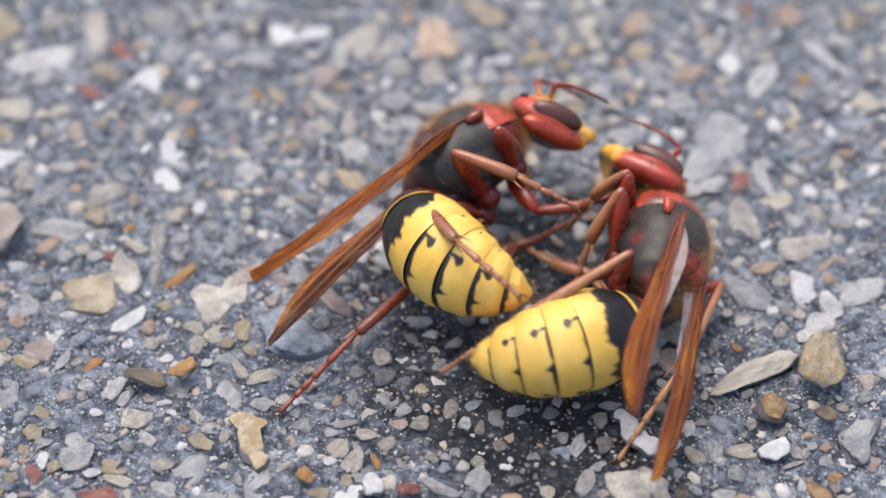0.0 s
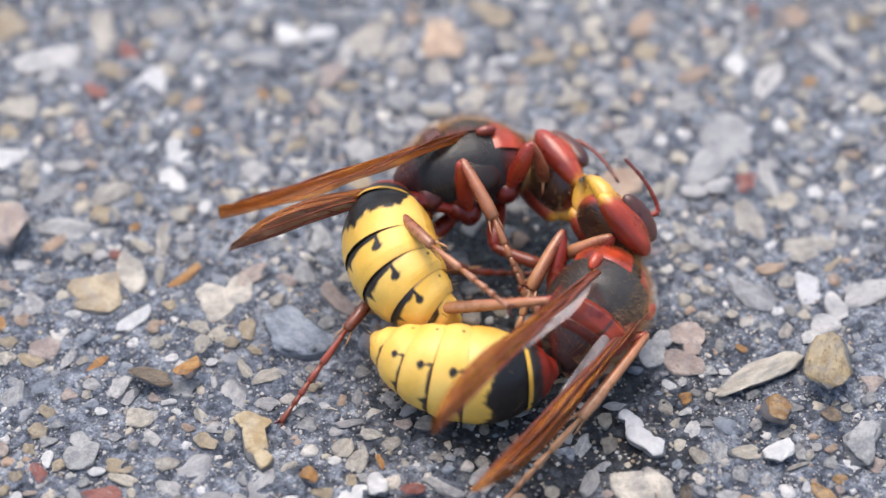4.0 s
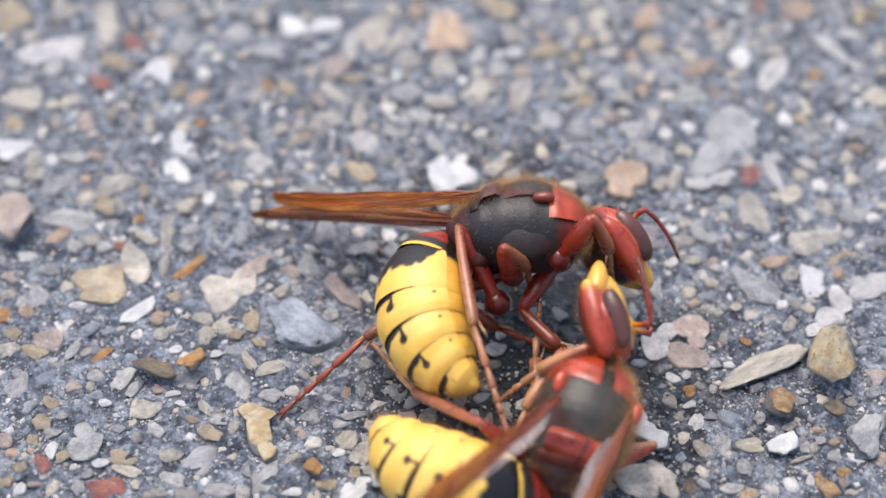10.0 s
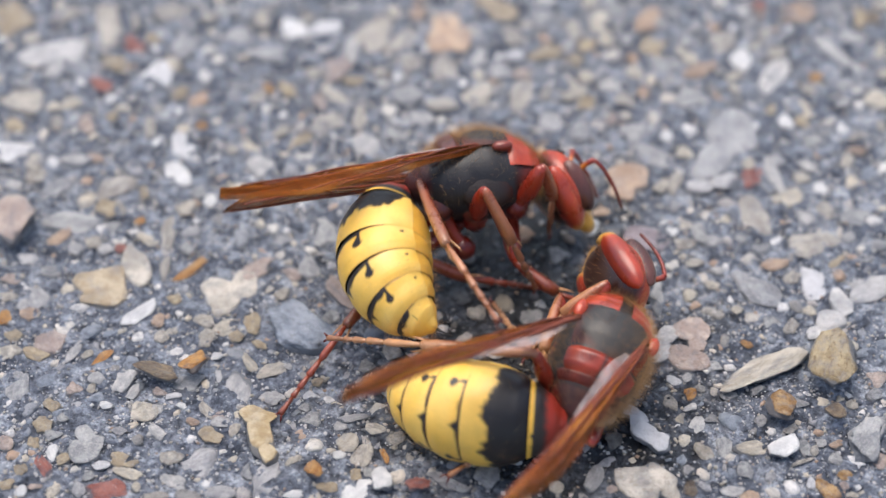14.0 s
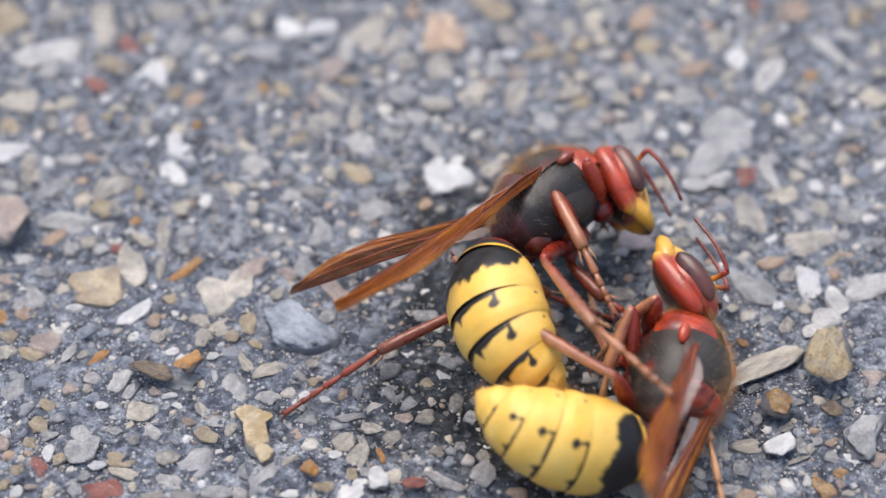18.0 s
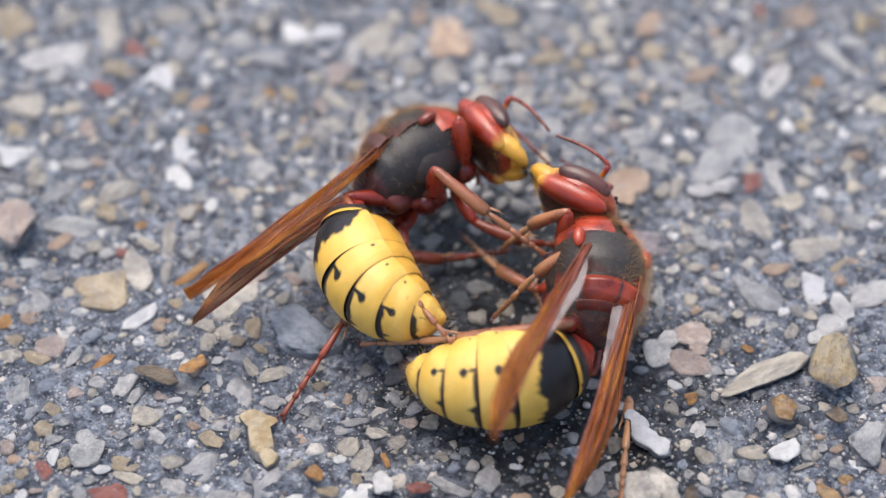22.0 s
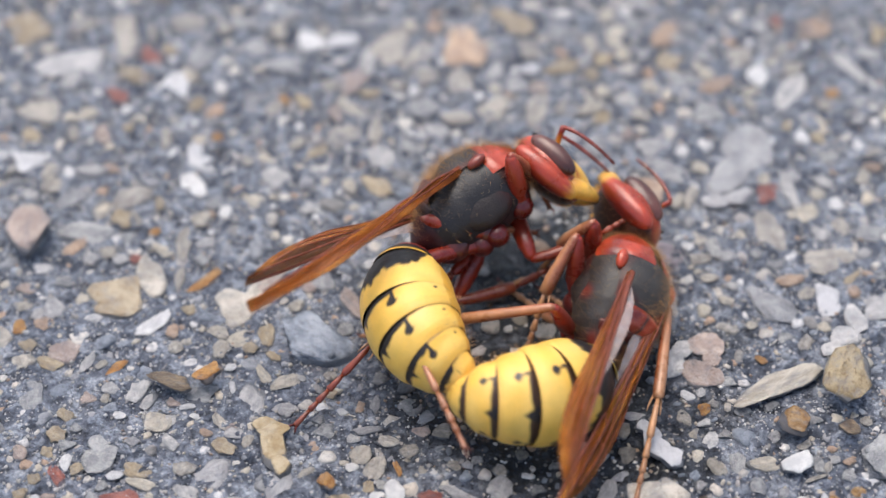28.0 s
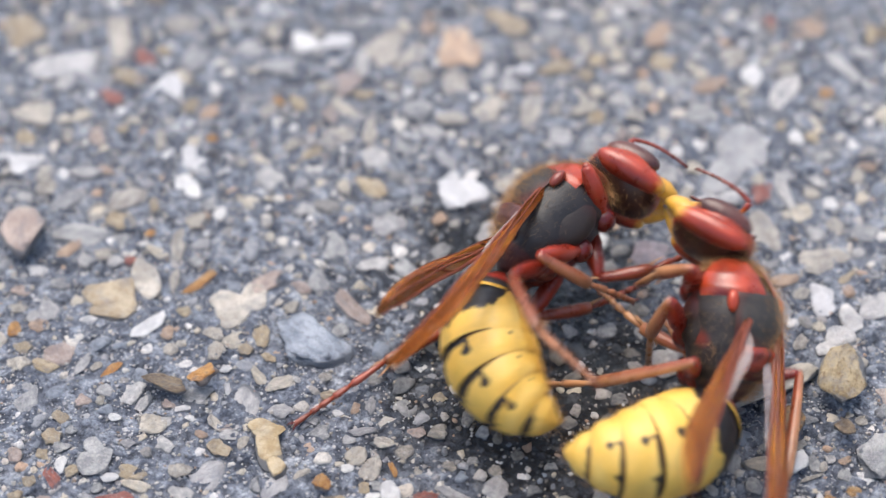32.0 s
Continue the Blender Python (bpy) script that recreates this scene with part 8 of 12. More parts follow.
    walk(hornet_a['femur_hind_r'], [
        (0, mm(-1.10, 0.02, -4.06, 38, -40, -143)), (0.5, mm(-1.68, 0.38, -4.63, 30, -49, -130)), (1, mm(-1.66, 0.33, -4.63, 35, -48, -138)), (1.5, mm(-1.01, -0.31, -3.50, 56, -30, -163)),
        (2, mm(-2.45, 0.25, -4.94, 38, -73, -133)), (2.5, mm(-1.97, -1.01, -2.55, 69, -17, -172)), (3, mm(-1.34, 0.16, -4.40, 49, -51, -146)), (3.5, mm(-1.21, -0.61, -3.07, 60, -25, -164)),
        (5.5, mm(-1.39, -0.75, -2.90, 54, -15, -161)), (6, mm(-1.28, 0.14, -4.34, 44, -35, -139)), (6.5, mm(-1.64, -0.88, -2.72, 55, -5, -167)), (7, mm(-1.54, 0.23, -4.57, 50, -33, -147)),
        (7.5, mm(-1.60, -0.86, -2.74, 58, -6, -169)), (8, mm(-1.51, 0.25, -4.54, 45, -43, -140)), (8.5, mm(-1.04, -0.35, -3.64, 50, -23, -153)), (9, mm(-1.57, 0.28, -4.58, 35, -32, -127)),
        (9.5, mm(-1.02, -0.20, -3.79, 46, -28, -147)), (10, mm(-1.66, -0.03, -4.68, 39, -55, -133)), (10.5, mm(-1.94, -1.01, -2.57, 66, -22, -167)), (11, mm(-1.50, 0.24, -4.53, 46, -61, -137)),
        (11.5, mm(-1.62, -0.86, -2.71, 63, -23, -165)), (12, mm(-1.00, -0.29, -3.53, 54, -31, -152)), (12.5, mm(-1.50, -0.80, -2.79, 52, -14, -153)), (13, mm(-1.06, -0.04, -3.97, 41, -24, -128)),
        (13.5, mm(-1.95, -1.00, -2.55, 55, -12, -158)), (14, mm(-1.46, 0.17, -4.51, 49, -52, -141)), (14.5, mm(-1.97, -1.01, -2.55, 62, -12, -165)), (16.5, mm(-1.40, -0.76, -2.90, 54, 2, -151)),
        (17, mm(-1.16, -0.60, -3.30, 53, -1, -145)), (17.5, mm(-2.95, -1.28, -2.27, 51, 14, -149)), (18, mm(-1.27, -0.71, -3.15, 51, -4, -133)), (18.5, mm(-2.84, -1.26, -2.29, 54, -1, -154)),
        (19, mm(-1.03, -0.17, -3.83, 53, -36, -149)), (19.5, mm(-1.89, -0.98, -2.58, 63, -13, -176)), (20, mm(-1.35, -0.74, -2.99, 67, -15, 175)), (20.5, mm(-1.28, -0.66, -2.99, 60, -9, -158)),
        (21, mm(-1.72, -0.93, -2.70, 55, 1, -140)), (21.5, mm(-2.15, -1.07, -2.48, 58, -11, -156)), (22, mm(-1.34, -0.72, -2.96, 62, -34, -169)), (22.5, mm(-1.04, -0.39, -3.38, 51, -31, -148)),
        (23, mm(-1.06, -0.01, -3.98, 40, -28, -127)), (23.5, mm(-1.00, -0.17, -3.73, 41, -23, -127)), (24, mm(-1.02, -0.08, -3.87, 38, -25, -120)), (24.5, mm(-1.32, -0.69, -2.94, 49, -17, -144)),
        (25, mm(-1.24, -0.65, -3.06, 56, -22, -154)), (25.5, mm(-1.52, -0.82, -2.79, 57, -18, -157)), (27.5, mm(-2.32, -1.13, -2.43, 60, -13, -165)), (28, mm(-1.52, -0.84, -2.83, 59, -22, -162)),
        (28.5, mm(-2.01, -1.03, -2.54, 63, -27, -166)), (29, mm(-1.04, -0.20, -3.86, 51, -60, -148)), (29.5, mm(-2.28, -1.12, -2.44, 62, -31, -163)), (30, mm(-1.43, -0.80, -2.93, 54, -35, -152)),
        (30.5, mm(-2.43, -1.16, -2.39, 62, -25, -167)), (31, mm(-1.14, -0.55, -3.21, 63, -38, -169)), (31.5, mm(-2.36, -1.14, -2.41, 58, -22, -157)), (31.8, mm(-5.06, -1.55, -2.03, 55, -14, -153)),
        (32, mm(-1.97, -1.04, -2.60, 49, -23, -137))])
    walk(hornet_a['tibia_hind_r'], [
        (0, mm(-4.36, -2.42, -0.67, 35, 33, -97)), (0.5, mm(-3.92, -2.27, -0.62, 38, 37, -90)), (1, mm(-4.29, -2.05, -0.70, 41, 37, -84)), (1.5, mm(-5.38, -1.66, -0.83, 63, 33, -69)),
        (2, mm(-3.48, -0.86, 0.14, 63, 31, -77)), (2.5, mm(-6.98, -1.75, -0.98, 67, 32, -76)), (3, mm(-4.08, -1.72, -0.27, 58, 40, -79)), (3.5, mm(-5.81, -1.96, -0.82, 65, 39, -70)),
        (5.5, mm(-6.23, -2.43, -1.56, 47, 46, -82)), (6, mm(-4.53, -2.73, -1.29, 23, 40, -108)), (6.5, mm(-6.78, -2.08, -2.23, 40, 43, -97)), (7, mm(-5.27, -2.18, -1.67, 35, 43, -109)),
        (7.5, mm(-6.77, -1.86, -2.16, 65, 47, -70)), (8, mm(-4.47, -2.22, -0.90, 42, 50, -97)), (8.5, mm(-5.40, -2.55, -1.58, 49, 41, -86)), (9, mm(-4.30, -3.30, -1.79, 33, 46, -105)),
        (9.5, mm(-4.97, -2.72, -1.31, 43, 51, -89)), (10, mm(-3.76, -2.25, -0.35, 50, 59, -75)), (10.5, mm(-6.73, -2.16, -0.62, 56, 50, -77)), (11, mm(-3.38, -1.52, 0.10, 41, 47, -93)),
        (11.5, mm(-6.33, -2.16, -0.66, 53, 42, -82)), (12, mm(-5.03, -2.42, -0.83, 47, 32, -91)), (12.5, mm(-6.07, -3.13, -1.48, 71, 41, -62)), (13, mm(-4.06, -3.86, -1.85, 66, 47, -71)),
        (13.5, mm(-6.78, -2.90, -1.47, 82, 50, -56)), (14, mm(-3.98, -1.85, -0.31, 53, 35, -88)), (14.5, mm(-6.98, -2.32, -1.42, 77, 37, -55)), (16.5, mm(-6.01, -3.36, -3.06, 64, 37, -70)),
        (17, mm(-5.48, -3.67, -3.22, 43, 35, -105)), (17.5, mm(-7.37, -3.94, -3.51, 70, 42, -71)), (18, mm(-4.88, -4.58, -2.83, 42, 38, -114)), (18.5, mm(-7.62, -3.54, -2.22, 54, 42, -95)),
        (19, mm(-4.72, -2.38, -0.74, 37, 43, -112)), (19.5, mm(-7.05, -1.39, -1.42, 68, 54, -82)), (20, mm(-6.45, -0.33, -1.60, 59, 54, -101)), (20.5, mm(-6.14, -2.59, -2.12, 62, 50, -89)),
        (21, mm(-5.78, -4.33, -2.78, 41, 35, -116)), (21.5, mm(-6.92, -3.16, -1.51, 56, 45, -87)), (22, mm(-5.65, -1.57, 0.01, 30, 55, -109)), (22.5, mm(-4.91, -2.77, -0.66, 44, 40, -97)),
        (23, mm(-3.89, -3.75, -1.51, 41, 29, -105)), (23.5, mm(-3.92, -4.05, -1.62, 49, 38, -98)), (24, mm(-3.42, -4.24, -1.64, 52, 48, -100)), (24.5, mm(-5.42, -3.68, -1.42, 63, 44, -85)),
        (25, mm(-5.63, -2.83, -1.06, 46, 38, -108)), (25.5, mm(-6.15, -2.82, -1.18, 62, 40, -84)), (27.5, mm(-7.31, -2.45, -1.21, 44, 56, -109)), (28, mm(-6.21, -2.36, -0.87, 31, 41, -126)),
        (28.5, mm(-6.60, -2.17, -0.14, 59, 53, -89)), (29, mm(-3.28, -1.60, 0.73, 45, 43, -105)), (29.5, mm(-6.61, -2.48, 0.29, 64, 52, -82)), (30, mm(-5.25, -2.83, 0.14, 21, 48, -129)),
        (30.5, mm(-7.11, -2.24, -0.14, 56, 48, -86)), (31, mm(-5.25, -1.36, 0.04, 47, 43, -100)), (31.5, mm(-6.86, -3.07, -0.39, 65, 45, -78)), (31.8, mm(-9.65, -3.87, -0.74, 54, 25, -105)),
        (32, mm(-5.51, -4.39, -0.51, 50, 23, -117))])
    walk(hornet_a['femur_hind_l'], [
        (0, mm(-2.02, 1.45, -1.63, -55, 44, -156)), (0.5, mm(-2.27, 1.55, -1.53, -53, 51, -153)), (1, mm(-2.46, 1.51, -1.68, -57, 50, -160)), (1.5, mm(-2.15, 1.83, -1.17, -42, 49, -140)),
        (2, mm(-2.65, 1.40, -1.94, -24, 56, -119)), (2.5, mm(-1.89, 1.52, -1.69, -45, 35, -146)), (3, mm(-2.39, 1.53, -1.64, -21, 49, -112)), (3.5, mm(-1.82, 1.84, -1.12, -31, 46, -125)),
        (5.5, mm(-1.53, 1.86, -1.09, -56, 47, -155)), (6, mm(-1.34, 2.11, -0.35, -58, 56, -157)), (6.5, mm(-1.57, 1.68, -1.42, -64, 38, -167)), (7, mm(-1.60, 1.94, -0.62, -56, 53, -156)),
        (7.5, mm(-0.75, 3.37, -0.41, -45, 40, -139)), (8, mm(-1.86, 1.84, -0.91, -63, 59, -160)), (8.5, mm(-1.76, 1.70, -1.24, -58, 46, -155)), (9, mm(-2.21, 1.49, -1.65, -50, 44, -144)),
        (9.5, mm(-0.46, 2.86, 0.07, -48, 38, -139)), (10, mm(0.09, 2.22, 0.18, -61, 37, -162)), (10.5, mm(-1.27, 4.56, -1.53, -31, 12, -111)), (11, mm(-2.17, 1.67, -1.38, -42, 53, -131)),
        (11.5, mm(-2.02, 1.66, -1.58, -62, 46, -155)), (12, mm(-1.64, 2.01, -0.94, -72, 53, -168)), (12.5, mm(-1.52, 2.31, -0.83, -65, 52, -157)), (13, mm(-1.54, 2.29, -0.38, -68, 61, -160)),
        (13.5, mm(-1.08, 2.34, -1.00, -71, 39, -162)), (14, mm(-1.72, 2.25, -0.27, -71, 56, -161)), (14.5, mm(-0.19, 4.09, -1.88, -69, 10, -146)), (16.5, mm(-0.46, 1.99, -1.18, -77, 26, 163)),
        (17, mm(-1.44, 1.05, -2.12, -79, 6, 135)), (17.5, mm(-2.90, 1.25, -2.33, -71, 18, -180)), (18, mm(-2.90, 1.28, -2.30, -68, 7, -161)), (18.5, mm(-0.64, 2.00, -1.65, -54, 20, -139)),
        (19, mm(-1.07, 1.58, -1.17, -59, 38, -158)), (19.5, mm(-1.06, 2.17, -1.10, -64, 41, -160)), (20, mm(-1.36, 3.34, -0.41, -58, 59, -153)), (20.5, mm(-1.32, 2.27, -0.72, -70, 56, -170)),
        (21, mm(-1.35, 2.49, -0.87, -52, 52, -150)), (21.5, mm(-0.81, 2.52, -1.05, -56, 43, -154)), (22, mm(-1.14, 2.83, -0.48, -42, 53, -135)), (22.5, mm(-1.00, 3.17, 0.05, -44, 50, -137)),
        (23, mm(-1.50, 2.29, -0.35, -55, 49, -150)), (23.5, mm(-1.25, 2.61, -0.07, -50, 49, -145)), (24, mm(-1.29, 1.86, -0.82, -62, 46, -163)), (24.5, mm(-0.59, 2.45, -0.63, -59, 40, -160)),
        (25, mm(-0.87, 1.88, -1.11, -67, 37, -174)), (25.5, mm(-0.90, 1.82, -1.22, -67, 37, -173)), (27.5, mm(-0.29, 2.11, -1.53, -63, 28, -162)), (28, mm(0.78, 3.39, -3.15, -62, 1, -148)),
        (28.5, mm(0.22, 2.09, -1.93, -61, 25, -161)), (29, mm(-1.96, 1.17, -2.08, -69, 38, 177)), (29.5, mm(-2.17, 1.27, -2.15, -65, 36, -177)), (30, mm(-1.51, 1.17, -2.05, -70, 31, 173)),
        (30.5, mm(-2.31, 1.28, -2.16, -66, 31, -177)), (31, mm(-1.55, 1.31, -1.81, -67, 34, -176)), (31.5, mm(-1.28, 1.32, -2.00, -67, 16, 172)), (31.8, mm(-3.20, 1.29, -2.29, -67, -1, 157)),
        (32, mm(-2.42, 1.14, -2.34, -64, -8, 141))])
    walk(hornet_a['tibia_hind_l'], [
        (0, mm(-5.50, -0.12, -5.30, -63, 6, -162)), (0.5, mm(-5.25, 0.03, -5.64, -59, 19, -157)), (1, mm(-5.68, 0.33, -5.72, -53, 31, -151)), (1.5, mm(-4.80, -0.42, -5.17, -51, 35, -151)),
        (2, mm(-4.11, -1.20, -6.32, -47, 36, -146)), (2.5, mm(-5.52, -0.89, -4.70, -55, 30, -163)), (3, mm(-3.70, -1.66, -5.66, -55, 32, -165)), (3.5, mm(-3.93, -1.15, -4.95, -58, 35, -165)),
        (5.5, mm(-4.79, 0.35, -4.99, -66, 40, -164)), (6, mm(-4.08, 0.97, -4.74, -71, 28, -169)), (6.5, mm(-5.63, 0.71, -4.69, -65, 32, -166)), (7, mm(-4.52, 0.63, -4.85, -60, 28, -165)),
        (7.5, mm(-3.81, 0.67, -3.80, -65, 38, -165)), (8, mm(-4.42, 0.91, -5.46, -68, 29, -165)), (8.5, mm(-5.08, 0.13, -5.07, -62, 34, -162)), (9, mm(-5.30, -0.75, -5.33, -60, 22, -169)),
        (9.5, mm(-3.64, 0.14, -3.18, -58, 25, -170)), (10, mm(-3.92, 0.91, -3.03, -50, 33, -162)), (10.5, mm(-3.14, -0.28, -2.61, -58, 27, -176)), (11, mm(-4.24, -0.71, -5.64, -55, 32, -166)),
        (11.5, mm(-5.36, 0.09, -5.39, -55, 28, -160)), (12, mm(-4.77, 1.36, -5.17, -56, 19, -157)), (12.5, mm(-4.55, 1.01, -4.98, -52, 30, -151)), (13, mm(-3.95, 1.43, -5.02, -52, 27, -155)),
        (13.5, mm(-5.02, 1.07, -4.31, -51, 31, -157)), (14, mm(-4.50, 1.28, -4.68, -44, 34, -150)), (14.5, mm(-4.52, 1.19, -2.84, -50, 37, -153)), (16.5, mm(-4.99, 3.42, -3.52, -63, 17, -155)),
        (17, mm(-5.19, 4.75, -2.69, -62, -9, -165)), (17.5, mm(-7.94, 1.24, -3.96, -57, 8, -170)), (18, mm(-7.86, -0.47, -2.98, -51, -10, 164)), (18.5, mm(-4.41, -1.27, -3.43, -53, 6, 169)),
        (19, mm(-4.98, 0.04, -4.40, -52, 21, -176)), (19.5, mm(-4.79, 0.79, -4.60, -53, 23, -166)), (20, mm(-3.79, 2.12, -4.96, -57, 5, -166)), (20.5, mm(-4.24, 1.77, -5.11, -61, 15, -159)),
        (21, mm(-4.15, 0.84, -5.05, -66, -2, -169)), (21.5, mm(-4.32, 0.82, -4.64, -60, 21, -161)), (22, mm(-3.38, 0.58, -4.72, -56, 15, -167)), (22.5, mm(-3.50, 0.81, -3.99, -56, 23, -162)),
        (23, mm(-4.51, 0.57, -4.36, -55, 25, -162)), (23.5, mm(-4.10, 0.64, -4.08, -55, 25, -163)), (24, mm(-4.80, 0.77, -4.64, -55, 24, -164)), (24.5, mm(-4.40, 1.05, -4.04, -59, 28, -162)),
        (25, mm(-5.10, 1.46, -4.27, -66, 14, -167)), (25.5, mm(-5.12, 1.33, -4.38, -61, 29, -156)), (27.5, mm(-4.74, 0.70, -4.04, -65, 12, -158)), (28, mm(-3.71, 0.57, -3.27, -64, 1, -164)),
        (28.5, mm(-4.33, 0.54, -4.16, -73, 14, -170)), (29, mm(-6.14, 1.36, -5.33, -80, 7, -179)), (29.5, mm(-6.46, 1.05, -5.26, -81, 18, -178)), (30, mm(-6.03, 1.71, -4.76, -82, -1, 178)),
        (30.5, mm(-6.83, 1.07, -4.92, -82, 19, -175)), (31, mm(-5.95, 1.00, -4.75, -83, 10, -173)), (31.5, mm(-6.33, 2.02, -3.47, -76, 13, -164)), (31.8, mm(-8.09, 3.34, -2.24, -65, -21, -174)),
        (32, mm(-6.52, 4.41, -1.57, -61, -18, -167))])
    walk(hornet_b['root'], [
        (0, mm(14.71, -3.72, 4.28, 57, -4, 80)), (0.5, mm(11.50, -3.97, 3.76, 57, -12, 64)), (1, mm(6.68, -8.88, 3.88, 36, -5, 58)), (1.5, mm(7.60, -8.80, 4.14, 34, -4, 68)),
        (2, mm(8.20, -8.87, 4.16, 27, -10, 64)), (2.5, mm(9.59, -8.60, 4.09, 31, -12, 63)), (3, mm(8.22, -9.01, 4.25, 35, -9, 65)), (3.5, mm(8.94, -8.20, 4.19, 39, -9, 60)),
        (5.5, mm(11.20, -8.58, 3.48, 50, -6, 67)), (6, mm(9.82, -10.12, 3.24, 49, -7, 65)), (6.5, mm(9.59, -8.40, 4.14, 37, -10, 60)), (7, mm(8.57, -10.66, 4.83, 32, -13, 66)),
        (7.5, mm(7.53, -11.06, 4.73, 34, -12, 67)), (8, mm(9.50, -11.97, 5.27, 45, -1, 66)), (8.5, mm(11.11, -12.73, 4.12, 45, -12, 63)), (9, mm(9.36, -10.77, 3.58, 44, -13, 66)),
        (9.5, mm(8.83, -13.70, 4.10, 35, -15, 69)), (10, mm(8.10, -17.89, 4.48, 26, -24, 67)), (10.5, mm(7.34, -15.37, 4.30, 31, -12, 78)), (11, mm(8.17, -9.76, 4.16, 35, -7, 69)),
        (11.5, mm(8.89, -9.68, 4.89, 46, -8, 73)), (12, mm(7.83, -8.44, 5.30, 31, -13, 76)), (12.5, mm(6.36, -9.24, 4.76, 32, -7, 75)), (13, mm(8.23, -11.21, 4.15, 42, -8, 61)),
        (13.5, mm(9.07, -9.94, 4.24, 48, -4, 73)), (14, mm(9.44, -12.43, 4.17, 21, -7, 67)), (14.5, mm(9.25, -11.28, 4.32, 38, -4, 73)), (16.5, mm(11.04, -10.98, 4.09, 42, -16, 74)),
        (17, mm(12.99, -12.69, 4.27, 45, -18, 76)), (17.5, mm(14.94, -10.48, 3.77, 51, -10, 76)), (18, mm(14.78, -13.22, 2.99, 52, -11, 74)), (18.5, mm(12.17, -11.06, 4.18, 42, -3, 78)),
        (19, mm(10.32, -12.01, 4.63, 13, -12, 79)), (19.5, mm(10.11, -7.59, 4.80, 37, -16, 73)), (20, mm(9.51, -6.50, 5.04, 46, -15, 79)), (20.5, mm(8.08, -5.83, 4.86, 41, -14, 79)),
        (21, mm(6.43, -4.73, 4.35, 40, -16, 83)), (21.5, mm(8.39, -6.76, 4.77, 40, -16, 84)), (22, mm(9.59, -6.73, 5.17, 31, -12, 86)), (22.5, mm(9.36, -6.51, 5.33, 29, -12, 81)),
        (23, mm(8.63, -6.86, 5.36, 26, -10, 83)), (23.5, mm(9.11, -7.86, 5.01, 29, -11, 78)), (24, mm(10.07, -7.69, 4.72, 37, -8, 78)), (24.5, mm(9.89, -7.60, 4.85, 41, -5, 80)),
        (25, mm(10.48, -6.77, 4.89, 40, -5, 79)), (25.5, mm(10.41, -7.59, 4.53, 29, -6, 76)), (27.5, mm(8.53, -7.95, 3.22, 49, -16, 71)), (28, mm(10.40, -5.91, 3.07, 52, -16, 72)),
        (28.5, mm(11.87, -7.58, 3.38, 60, -9, 69)), (29, mm(14.79, -6.49, 2.85, 66, -17, 67)), (29.5, mm(13.22, -7.36, 3.52, 52, -17, 80)), (30, mm(13.93, -5.07, 4.43, 45, -12, 86)),
        (30.5, mm(14.66, -6.52, 4.82, 44, -14, 77)), (31, mm(14.84, -7.07, 4.97, 42, -8, 81)), (31.5, mm(14.00, -9.84, 5.48, 50, -20, 82)), (31.8, mm(16.08, -10.20, 5.40, 47, -24, 103)),
        (32, mm(17.05, -10.23, 5.47, 52, -36, 85))])
